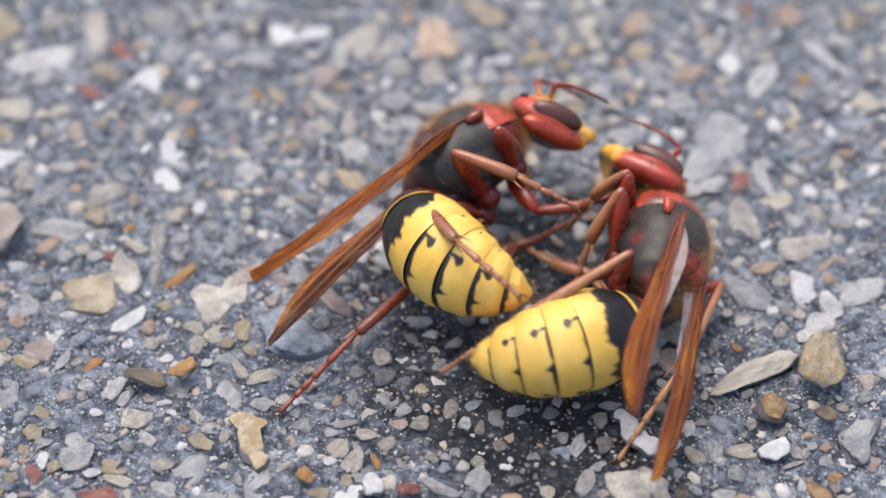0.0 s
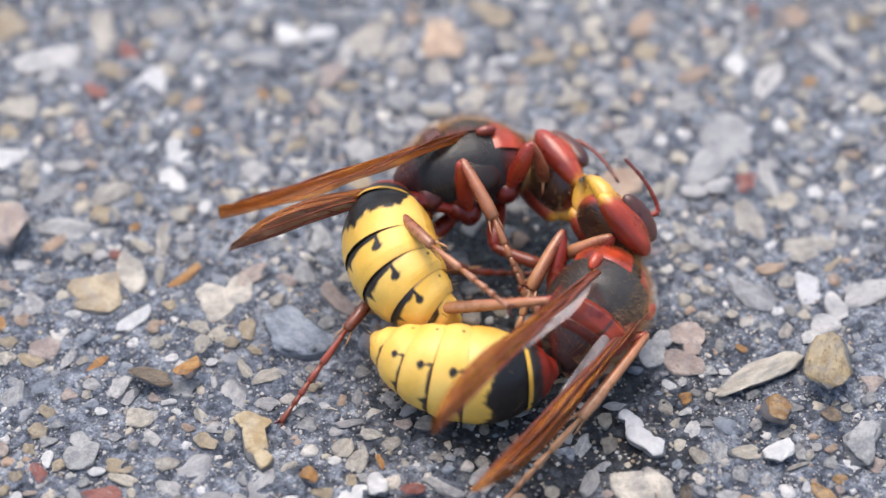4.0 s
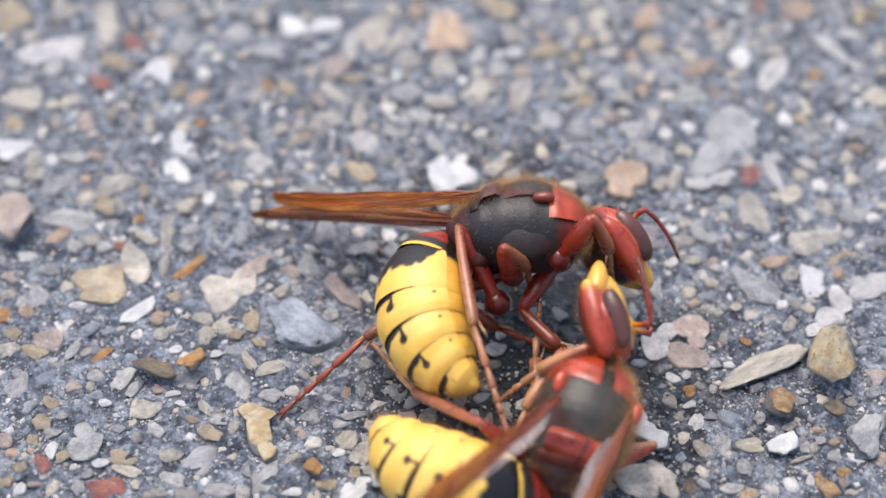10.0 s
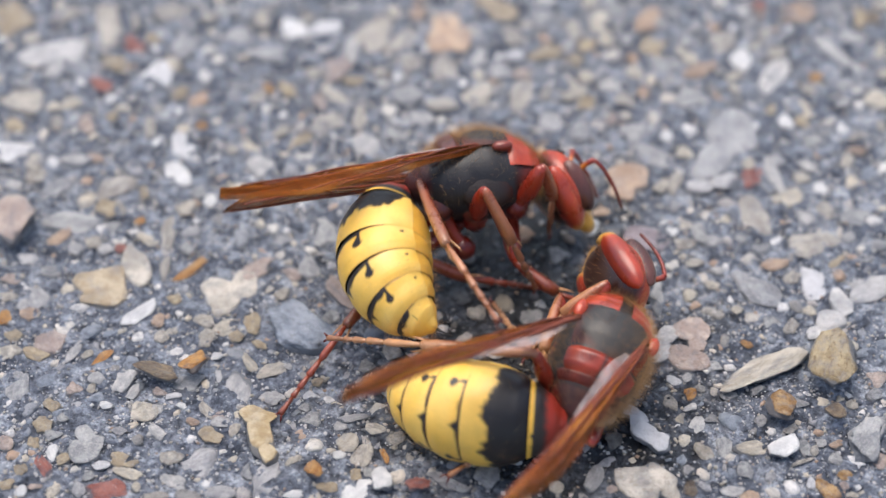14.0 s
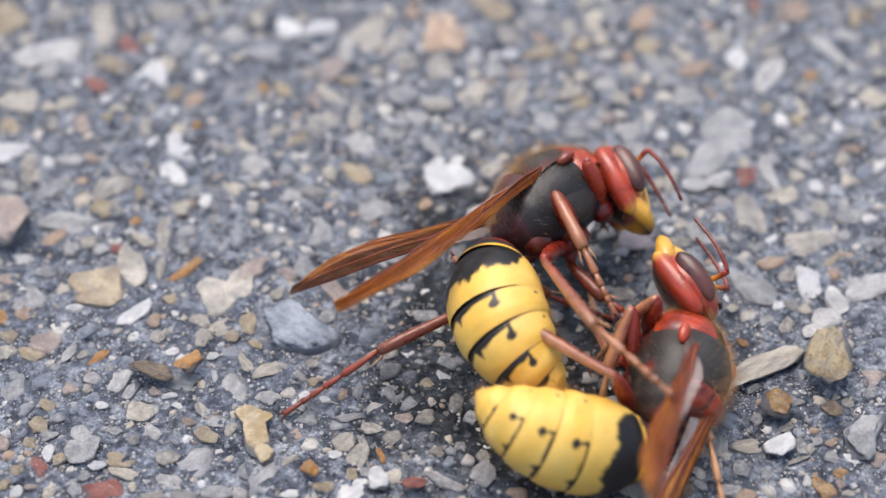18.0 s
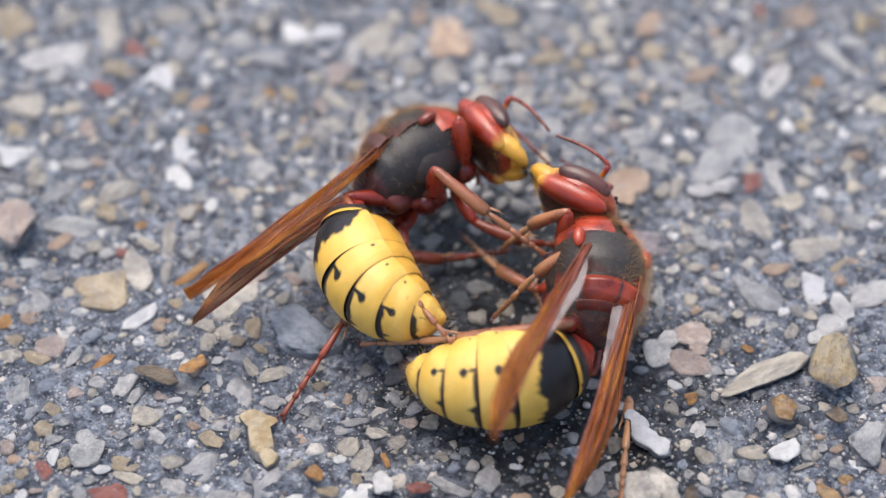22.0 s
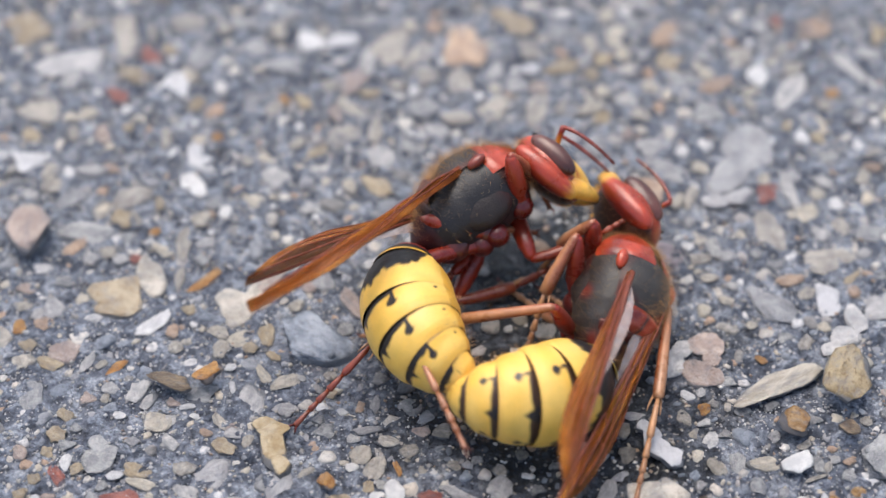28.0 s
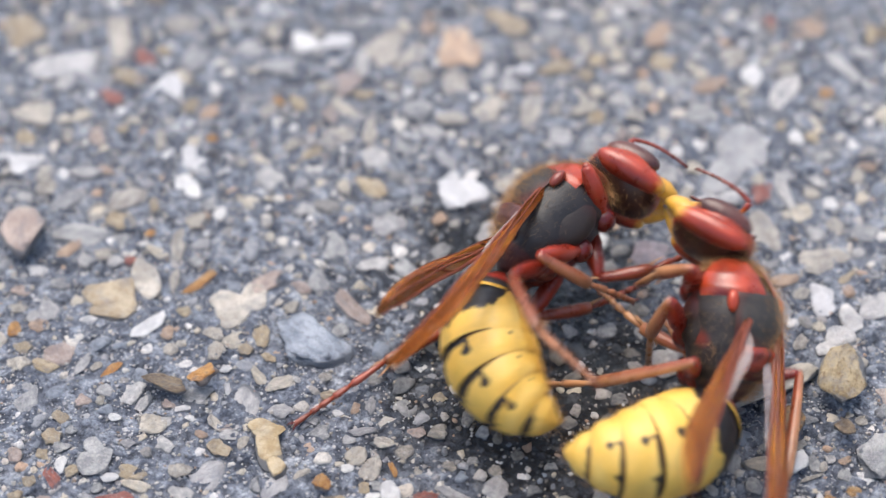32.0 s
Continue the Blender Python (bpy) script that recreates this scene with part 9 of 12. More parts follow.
    walk(hornet_b['abdomen'], [
        (0, mm(-4.60, 0.00, -0.60, 18, -37, -39)), (0.5, mm(-4.60, 0.00, -0.60, 31, -15, -48)), (1, mm(-4.60, 0.00, -0.60, 42, -27, -64)), (1.5, mm(-4.60, 0.00, -0.60, 30, -22, -47)),
        (2, mm(-4.60, 0.00, -0.60, 40, -8, -48)), (2.5, mm(-4.60, 0.00, -0.60, 57, -9, -62)), (3, mm(-4.60, 0.00, -0.60, 62, -31, -66)), (3.5, mm(-4.60, 0.00, -0.60, 56, -25, -50)),
        (5.5, mm(-4.60, 0.00, -0.60, 71, -35, -64)), (6, mm(-4.60, 0.00, -0.60, 62, -28, -55)), (6.5, mm(-4.60, 0.00, -0.60, 59, -25, -54)), (7, mm(-4.60, 0.00, -0.60, 71, -26, -59)),
        (7.5, mm(-4.60, 0.00, -0.60, 45, -11, -48)), (8, mm(-4.60, 0.00, -0.60, 55, -48, -85)), (8.5, mm(-4.60, 0.00, -0.60, 63, -26, -71)), (9, mm(-4.60, 0.00, -0.60, 68, -31, -73)),
        (9.5, mm(-4.60, 0.00, -0.60, 52, -26, -68)), (10, mm(-4.60, 0.00, -0.60, 56, -8, -75)), (10.5, mm(-4.60, 0.00, -0.60, 50, -22, -64)), (11, mm(-4.60, 0.00, -0.60, 71, -27, -74)),
        (11.5, mm(-4.60, 0.00, -0.60, 56, -42, -61)), (12, mm(-4.60, 0.00, -0.60, 48, -21, -49)), (12.5, mm(-4.60, 0.00, -0.60, 48, -17, -46)), (13, mm(-4.60, 0.00, -0.60, 45, -30, -49)),
        (13.5, mm(-4.60, 0.00, -0.60, 74, -48, -95)), (14, mm(-4.60, 0.00, -0.60, 44, -21, -75)), (14.5, mm(-4.60, 0.00, -0.60, 66, -39, -94)), (16.5, mm(-4.60, 0.00, -0.60, 61, -26, -77)),
        (17, mm(-4.60, 0.00, -0.60, 64, -31, -70)), (17.5, mm(-4.60, 0.00, -0.60, 88, -44, -92)), (18, mm(-4.60, 0.00, -0.60, 65, -26, -68)), (18.5, mm(-4.60, 0.00, -0.60, 47, -42, -57)),
        (19, mm(-4.60, 0.00, -0.60, 68, -10, -65)), (19.5, mm(-4.60, 0.00, -0.60, 48, -9, -44)), (20, mm(-4.60, 0.00, -0.60, 36, -10, -35)), (20.5, mm(-4.60, 0.00, -0.60, 46, -1, -22)),
        (21, mm(-4.60, 0.00, -0.60, 68, 5, -27)), (21.5, mm(-4.60, 0.00, -0.60, 63, 4, -46)), (22, mm(-4.60, 0.00, -0.60, 52, -21, -60)), (22.5, mm(-4.60, 0.00, -0.60, 42, -15, -42)),
        (23, mm(-4.60, 0.00, -0.60, 44, -11, -43)), (23.5, mm(-4.60, 0.00, -0.60, 47, -14, -44)), (24, mm(-4.60, 0.00, -0.60, 59, -32, -60)), (24.5, mm(-4.60, 0.00, -0.60, 55, -25, -50)),
        (25, mm(-4.60, 0.00, -0.60, 50, -34, -52)), (25.5, mm(-4.60, 0.00, -0.60, 30, -9, -39)), (27.5, mm(-4.60, 0.00, -0.60, 25, 2, -50)), (28, mm(-4.60, 0.00, -0.60, 19, 11, -43)),
        (28.5, mm(-4.60, 0.00, -0.60, 18, -15, -31)), (29, mm(-4.60, 0.00, -0.60, 33, 4, -43)), (29.5, mm(-4.60, 0.00, -0.60, 30, -9, -50)), (30, mm(-4.60, 0.00, -0.60, 48, -31, -57)),
        (30.5, mm(-4.60, 0.00, -0.60, 50, -32, -58)), (31, mm(-4.60, 0.00, -0.60, 45, -27, -53)), (31.5, mm(-4.60, 0.00, -0.60, 55, -55, -91)), (31.8, mm(-4.60, 0.00, -0.60, 38, -18, -66)),
        (32, mm(-4.60, 0.00, -0.60, 20, -2, -61))])
    walk(hornet_b['head'], [
        (0, mm(4.40, 0.00, -0.30, 36, -12, -5)), (0.5, mm(4.40, 0.00, -0.30, 50, 14, -10)), (1, mm(4.40, 0.00, -0.30, 63, 15, -46)), (1.5, mm(4.40, 0.00, -0.30, 78, 12, -35)),
        (2, mm(4.40, 0.00, -0.30, 91, 4, -23)), (2.5, mm(4.40, 0.00, -0.30, 92, 5, -12)), (3, mm(4.40, 0.00, -0.30, 69, -12, -29)), (3.5, mm(4.40, 0.00, -0.30, 86, 2, -5)),
        (5.5, mm(4.40, 0.00, -0.30, 63, -3, -17)), (6, mm(4.40, 0.00, -0.30, 50, -16, -29)), (6.5, mm(4.40, 0.00, -0.30, 70, -3, -40)), (7, mm(4.40, 0.00, -0.30, 62, -4, -37)),
        (7.5, mm(4.40, 0.00, -0.30, 81, 10, -34)), (8, mm(4.40, 0.00, -0.30, 59, -7, -46)), (8.5, mm(4.40, 0.00, -0.30, 53, -3, -33)), (9, mm(4.40, 0.00, -0.30, 48, -8, -29)),
        (9.5, mm(4.40, 0.00, -0.30, 75, -8, -33)), (10, mm(4.40, 0.00, -0.30, 79, -18, -46)), (10.5, mm(4.40, 0.00, -0.30, 85, -5, -38)), (11, mm(4.40, 0.00, -0.30, 66, -4, -38)),
        (11.5, mm(4.40, 0.00, -0.30, 58, 1, -18)), (12, mm(4.40, 0.00, -0.30, 50, -8, -23)), (12.5, mm(4.40, 0.00, -0.30, 43, -22, -38)), (13, mm(4.40, 0.00, -0.30, 54, 6, -19)),
        (13.5, mm(4.40, 0.00, -0.30, 44, 1, -46)), (14, mm(4.40, 0.00, -0.30, 69, 19, -47)), (14.5, mm(4.40, 0.00, -0.30, 53, 12, -49)), (16.5, mm(4.40, 0.00, -0.30, 45, -12, -34)),
        (17, mm(4.40, 0.00, -0.30, 48, -16, -30)), (17.5, mm(4.40, 0.00, -0.30, 42, -26, -22)), (18, mm(4.40, 0.00, -0.30, 44, -35, -16)), (18.5, mm(4.40, 0.00, -0.30, 60, -35, -6)),
        (19, mm(4.40, 0.00, -0.30, 92, -49, -21)), (19.5, mm(4.40, 0.00, -0.30, 66, -18, 7)), (20, mm(4.40, 0.00, -0.30, 59, -6, -25)), (20.5, mm(4.40, 0.00, -0.30, 58, -15, -23)),
        (21, mm(4.40, 0.00, -0.30, 69, -5, -1)), (21.5, mm(4.40, 0.00, -0.30, 54, -17, -12)), (22, mm(4.40, 0.00, -0.30, 56, -15, -14)), (22.5, mm(4.40, 0.00, -0.30, 77, -14, 1)),
        (23, mm(4.40, 0.00, -0.30, 96, -19, -10)), (23.5, mm(4.40, 0.00, -0.30, 94, -9, -1)), (24, mm(4.40, 0.00, -0.30, 105, 1, 17)), (24.5, mm(4.40, 0.00, -0.30, 68, -7, -7)),
        (25, mm(4.40, 0.00, -0.30, 50, -13, -19)), (25.5, mm(4.40, 0.00, -0.30, 58, -14, -29)), (27.5, mm(4.40, 0.00, -0.30, 45, -10, -34)), (28, mm(4.40, 0.00, -0.30, 44, -8, -36)),
        (28.5, mm(4.40, 0.00, -0.30, 52, -18, -21)), (29, mm(4.40, 0.00, -0.30, 54, -9, 23)), (29.5, mm(4.40, 0.00, -0.30, 35, -39, -5)), (30, mm(4.40, 0.00, -0.30, 42, -19, -3)),
        (30.5, mm(4.40, 0.00, -0.30, 37, -22, -11)), (31, mm(4.40, 0.00, -0.30, 44, -6, -8)), (31.5, mm(4.40, 0.00, -0.30, 38, -20, -32)), (31.8, mm(4.40, 0.00, -0.30, 15, -41, -34)),
        (32, mm(4.40, 0.00, -0.30, 35, -2, -31))])
    walk(hornet_b['wing_l'], [
        (0, mm(0.20, 2.70, 2.40, 68, -3, 167)), (0.5, mm(0.20, 2.70, 2.40, 63, -20, 152)), (1, mm(0.20, 2.70, 2.40, 29, -20, 149)), (1.5, mm(0.20, 2.70, 2.40, 36, -7, 161)),
        (2, mm(0.20, 2.70, 2.40, 35, -14, 158)), (2.5, mm(0.20, 2.70, 2.40, 37, -14, 158)), (3, mm(0.20, 2.70, 2.40, 37, -6, 159)), (3.5, mm(0.20, 2.70, 2.40, 44, -12, 165)),
        (5.5, mm(0.20, 2.70, 2.40, 55, -9, 150)), (6, mm(0.20, 2.70, 2.40, 56, -5, 161)), (6.5, mm(0.20, 2.70, 2.40, 42, -13, 170)), (7, mm(0.20, 2.70, 2.40, 37, -21, 156)),
        (7.5, mm(0.20, 2.70, 2.40, 41, -12, 164)), (8, mm(0.20, 2.70, 2.40, 50, -13, 151)), (8.5, mm(0.20, 2.70, 2.40, 49, -7, 152)), (9, mm(0.20, 2.70, 2.40, 53, -14, 148)),
        (9.5, mm(0.20, 2.70, 2.40, 41, -11, 150)), (10, mm(0.20, 2.70, 2.40, 40, -30, 149)), (10.5, mm(0.20, 2.70, 2.40, 29, 11, 141)), (11, mm(0.20, 2.70, 2.40, 41, -9, 151)),
        (11.5, mm(0.20, 2.70, 2.40, 46, 6, 151)), (12, mm(0.20, 2.70, 2.40, 45, -12, 165)), (12.5, mm(0.20, 2.70, 2.40, 39, -11, 163)), (13, mm(0.20, 2.70, 2.40, 36, -19, 142)),
        (13.5, mm(0.20, 2.70, 2.40, 48, -6, 143)), (14, mm(0.20, 2.70, 2.40, 31, -15, 144)), (14.5, mm(0.20, 2.70, 2.40, 55, -22, 149)), (16.5, mm(0.20, 2.70, 2.40, 63, -24, 150)),
        (17, mm(0.20, 2.70, 2.40, 70, -26, 148)), (17.5, mm(0.20, 2.70, 2.40, 66, -13, 159)), (18, mm(0.20, 2.70, 2.40, 72, -22, 151)), (18.5, mm(0.20, 2.70, 2.40, 64, -19, 165)),
        (19, mm(0.20, 2.70, 2.40, 38, -23, 159)), (19.5, mm(0.20, 2.70, 2.40, 53, -18, 158)), (20, mm(0.20, 2.70, 2.40, 57, -11, 158)), (20.5, mm(0.20, 2.70, 2.40, 39, -7, 158)),
        (21, mm(0.20, 2.70, 2.40, 33, -6, 161)), (21.5, mm(0.20, 2.70, 2.40, 42, -3, 152)), (22, mm(0.20, 2.70, 2.40, 50, -11, 154)), (22.5, mm(0.20, 2.70, 2.40, 43, -11, 155)),
        (23, mm(0.20, 2.70, 2.40, 38, -7, 157)), (23.5, mm(0.20, 2.70, 2.40, 42, -12, 154)), (24, mm(0.20, 2.70, 2.40, 50, -7, 153)), (24.5, mm(0.20, 2.70, 2.40, 55, -6, 152)),
        (25, mm(0.20, 2.70, 2.40, 56, -6, 159)), (25.5, mm(0.20, 2.70, 2.40, 42, -8, 160)), (27.5, mm(0.20, 2.70, 2.40, 67, -25, 156)), (28, mm(0.20, 2.70, 2.40, 63, -17, 163)),
        (28.5, mm(0.20, 2.70, 2.40, 62, -6, 168)), (29, mm(0.20, 2.70, 2.40, 67, -10, 158)), (29.5, mm(0.20, 2.70, 2.40, 60, -5, 148)), (30, mm(0.20, 2.70, 2.40, 65, -7, 151)),
        (30.5, mm(0.20, 2.70, 2.40, 63, -14, 156)), (31, mm(0.20, 2.70, 2.40, 62, -15, 151)), (31.5, mm(0.20, 2.70, 2.40, 78, -22, 128)), (31.8, mm(0.20, 2.70, 2.40, 94, -17, 115)),
        (32, mm(0.20, 2.70, 2.40, 80, -20, 125))])
    walk(hornet_b['wing_r'], [
        (0, mm(1.20, -2.10, 1.70, 13, 2, 175)), (0.5, mm(1.20, -2.10, 1.70, 9, -13, 167)), (1, mm(1.20, -2.10, 1.70, -19, 1, 169)), (1.5, mm(1.20, -2.10, 1.70, -7, -9, 171)),
        (2, mm(1.20, -2.10, 1.70, -14, -7, 165)), (2.5, mm(1.20, -2.10, 1.70, -15, -7, 162)), (3, mm(1.20, -2.10, 1.70, -14, -4, 163)), (3.5, mm(1.20, -2.10, 1.70, -10, -8, 167)),
        (5.5, mm(1.20, -2.10, 1.70, -1, 4, 158)), (6, mm(1.20, -2.10, 1.70, 3, -12, 160)), (6.5, mm(1.20, -2.10, 1.70, -10, -7, 168)), (7, mm(1.20, -2.10, 1.70, -15, 2, 165)),
        (7.5, mm(1.20, -2.10, 1.70, -9, -2, 173)), (8, mm(1.20, -2.10, 1.70, 2, 5, 180)), (8.5, mm(1.20, -2.10, 1.70, -2, -4, 162)), (9, mm(1.20, -2.10, 1.70, 4, -18, 156)),
        (9.5, mm(1.20, -2.10, 1.70, -9, -11, 162)), (10, mm(1.20, -2.10, 1.70, -17, -13, 169)), (10.5, mm(1.20, -2.10, 1.70, -20, 11, 150)), (11, mm(1.20, -2.10, 1.70, -7, -1, 163)),
        (11.5, mm(1.20, -2.10, 1.70, -0, 5, 159)), (12, mm(1.20, -2.10, 1.70, -5, -9, 167)), (12.5, mm(1.20, -2.10, 1.70, -7, -16, 169)), (13, mm(1.20, -2.10, 1.70, -10, -22, 165)),
        (13.5, mm(1.20, -2.10, 1.70, 5, -14, 158)), (14, mm(1.20, -2.10, 1.70, -15, -18, 164)), (14.5, mm(1.20, -2.10, 1.70, 4, -16, 162)), (16.5, mm(1.20, -2.10, 1.70, 0, 2, 159)),
        (17, mm(1.20, -2.10, 1.70, 5, 0, 161)), (17.5, mm(1.20, -2.10, 1.70, 4, 10, 164)), (18, mm(1.20, -2.10, 1.70, 5, 1, 163)), (18.5, mm(1.20, -2.10, 1.70, 10, -12, 170)),
        (19, mm(1.20, -2.10, 1.70, -13, -26, 167)), (19.5, mm(1.20, -2.10, 1.70, 9, -28, 172)), (20, mm(1.20, -2.10, 1.70, 7, -7, 167)), (20.5, mm(1.20, -2.10, 1.70, -4, -10, 173)),
        (21, mm(1.20, -2.10, 1.70, -10, -10, 174)), (21.5, mm(1.20, -2.10, 1.70, -1, -8, 164)), (22, mm(1.20, -2.10, 1.70, 2, -2, 164)), (22.5, mm(1.20, -2.10, 1.70, -4, -3, 168)),
        (23, mm(1.20, -2.10, 1.70, -8, -3, 169)), (23.5, mm(1.20, -2.10, 1.70, -7, -3, 166)), (24, mm(1.20, -2.10, 1.70, 0, 1, 162)), (24.5, mm(1.20, -2.10, 1.70, 8, 4, 165)),
        (25, mm(1.20, -2.10, 1.70, 10, 5, 168)), (25.5, mm(1.20, -2.10, 1.70, -4, 3, 170)), (27.5, mm(1.20, -2.10, 1.70, 14, -14, 165)), (28, mm(1.20, -2.10, 1.70, 11, -5, 163)),
        (28.5, mm(1.20, -2.10, 1.70, 15, -9, 170)), (29, mm(1.20, -2.10, 1.70, 12, -8, 162)), (29.5, mm(1.20, -2.10, 1.70, 9, -1, 160)), (30, mm(1.20, -2.10, 1.70, 14, 3, 164)),
        (30.5, mm(1.20, -2.10, 1.70, 13, -5, 165)), (31, mm(1.20, -2.10, 1.70, 10, 0, 164)), (31.5, mm(1.20, -2.10, 1.70, 15, -6, 161)), (31.8, mm(1.20, -2.10, 1.70, 32, -8, 155)),
        (32, mm(1.20, -2.10, 1.70, 18, -14, 158))])
    walk(hornet_b['femur_fore_r'], [
        (0, mm(2.20, -1.20, -2.50, -31, 39, 159)), (0.5, mm(2.20, -1.20, -2.50, -25, 19, 171)), (1, mm(2.20, -1.20, -2.50, -33, 28, 142)), (1.5, mm(2.20, -1.20, -2.50, -35, 34, 137)),
        (2, mm(2.20, -1.20, -2.50, -28, 25, 151)), (2.5, mm(2.20, -1.20, -2.50, -26, 24, 155)), (3, mm(2.20, -1.20, -2.50, -34, 36, 138)), (3.5, mm(2.20, -1.20, -2.50, -27, 32, 149)),
        (5.5, mm(2.20, -1.20, -2.50, -26, 40, 153)), (6, mm(2.20, -1.20, -2.50, -32, 48, 144)), (6.5, mm(2.20, -1.20, -2.50, -25, 24, 157)), (7, mm(2.20, -1.20, -2.50, -34, 37, 135)),
        (7.5, mm(2.20, -1.20, -2.50, -31, 39, 139)), (8, mm(2.20, -1.20, -2.50, -26, 48, 147)), (8.5, mm(2.20, -1.20, -2.50, -21, 43, 154)), (9, mm(2.20, -1.20, -2.50, -45, 62, 122)),
        (9.5, mm(2.20, -1.20, -2.50, -51, 50, 116)), (10, mm(2.20, -1.20, -2.50, -49, 45, 119)), (10.5, mm(2.20, -1.20, -2.50, -72, 51, 87)), (11, mm(2.20, -1.20, -2.50, -8, 26, 158)),
        (11.5, mm(2.20, -1.20, -2.50, -29, 59, 120)), (12, mm(2.20, -1.20, -2.50, -10, 34, 143)), (12.5, mm(2.20, -1.20, -2.50, -17, 33, 131)), (13, mm(2.20, -1.20, -2.50, -17, 39, 130)),
        (13.5, mm(2.20, -1.20, -2.50, -16, 52, 132)), (14, mm(2.20, -1.20, -2.50, -22, 33, 126)), (14.5, mm(2.20, -1.20, -2.50, -5, 33, 153)), (16.5, mm(2.20, -1.20, -2.50, -3, 39, 155)),
        (17, mm(2.20, -1.20, -2.50, -25, 66, 124)), (17.5, mm(2.20, -1.20, -2.50, -5, 53, 146)), (18, mm(2.20, -1.20, -2.50, -46, 70, 98)), (18.5, mm(2.20, -1.20, -2.50, -13, 53, 134)),
        (19, mm(2.20, -1.20, -2.50, -22, 40, 122)), (19.5, mm(2.20, -1.20, -2.50, 3, 31, 158)), (20, mm(2.20, -1.20, -2.50, -8, 47, 137)), (20.5, mm(2.20, -1.20, -2.50, -21, 36, 119)),
        (21, mm(2.20, -1.20, -2.50, -37, 27, 87)), (21.5, mm(2.20, -1.20, -2.50, -3, 33, 142)), (22, mm(2.20, -1.20, -2.50, -18, 48, 116)), (22.5, mm(2.20, -1.20, -2.50, 12, 25, 153)),
        (23, mm(2.20, -1.20, -2.50, 8, 25, 145)), (23.5, mm(2.20, -1.20, -2.50, 8, 31, 145)), (24, mm(2.20, -1.20, -2.50, 12, 36, 152)), (24.5, mm(2.20, -1.20, -2.50, 8, 46, 145)),
        (25, mm(2.20, -1.20, -2.50, 6, 49, 143)), (25.5, mm(2.20, -1.20, -2.50, 13, 29, 151)), (27.5, mm(2.20, -1.20, -2.50, 15, 45, 152)), (28, mm(2.20, -1.20, -2.50, 34, 9, 176)),
        (28.5, mm(2.20, -1.20, -2.50, 29, 51, 151)), (29, mm(2.20, -1.20, -2.50, 39, 34, 164)), (29.5, mm(2.20, -1.20, -2.50, 30, 49, 148)), (30, mm(2.20, -1.20, -2.50, 29, 49, 147)),
        (30.5, mm(2.20, -1.20, -2.50, 42, 26, 166)), (31, mm(2.20, -1.20, -2.50, 32, 45, 146)), (31.5, mm(2.20, -1.20, -2.50, 33, 52, 147)), (31.8, mm(2.20, -1.20, -2.50, 43, 42, 161)),
        (32, mm(2.20, -1.20, -2.50, 50, 19, 171))])
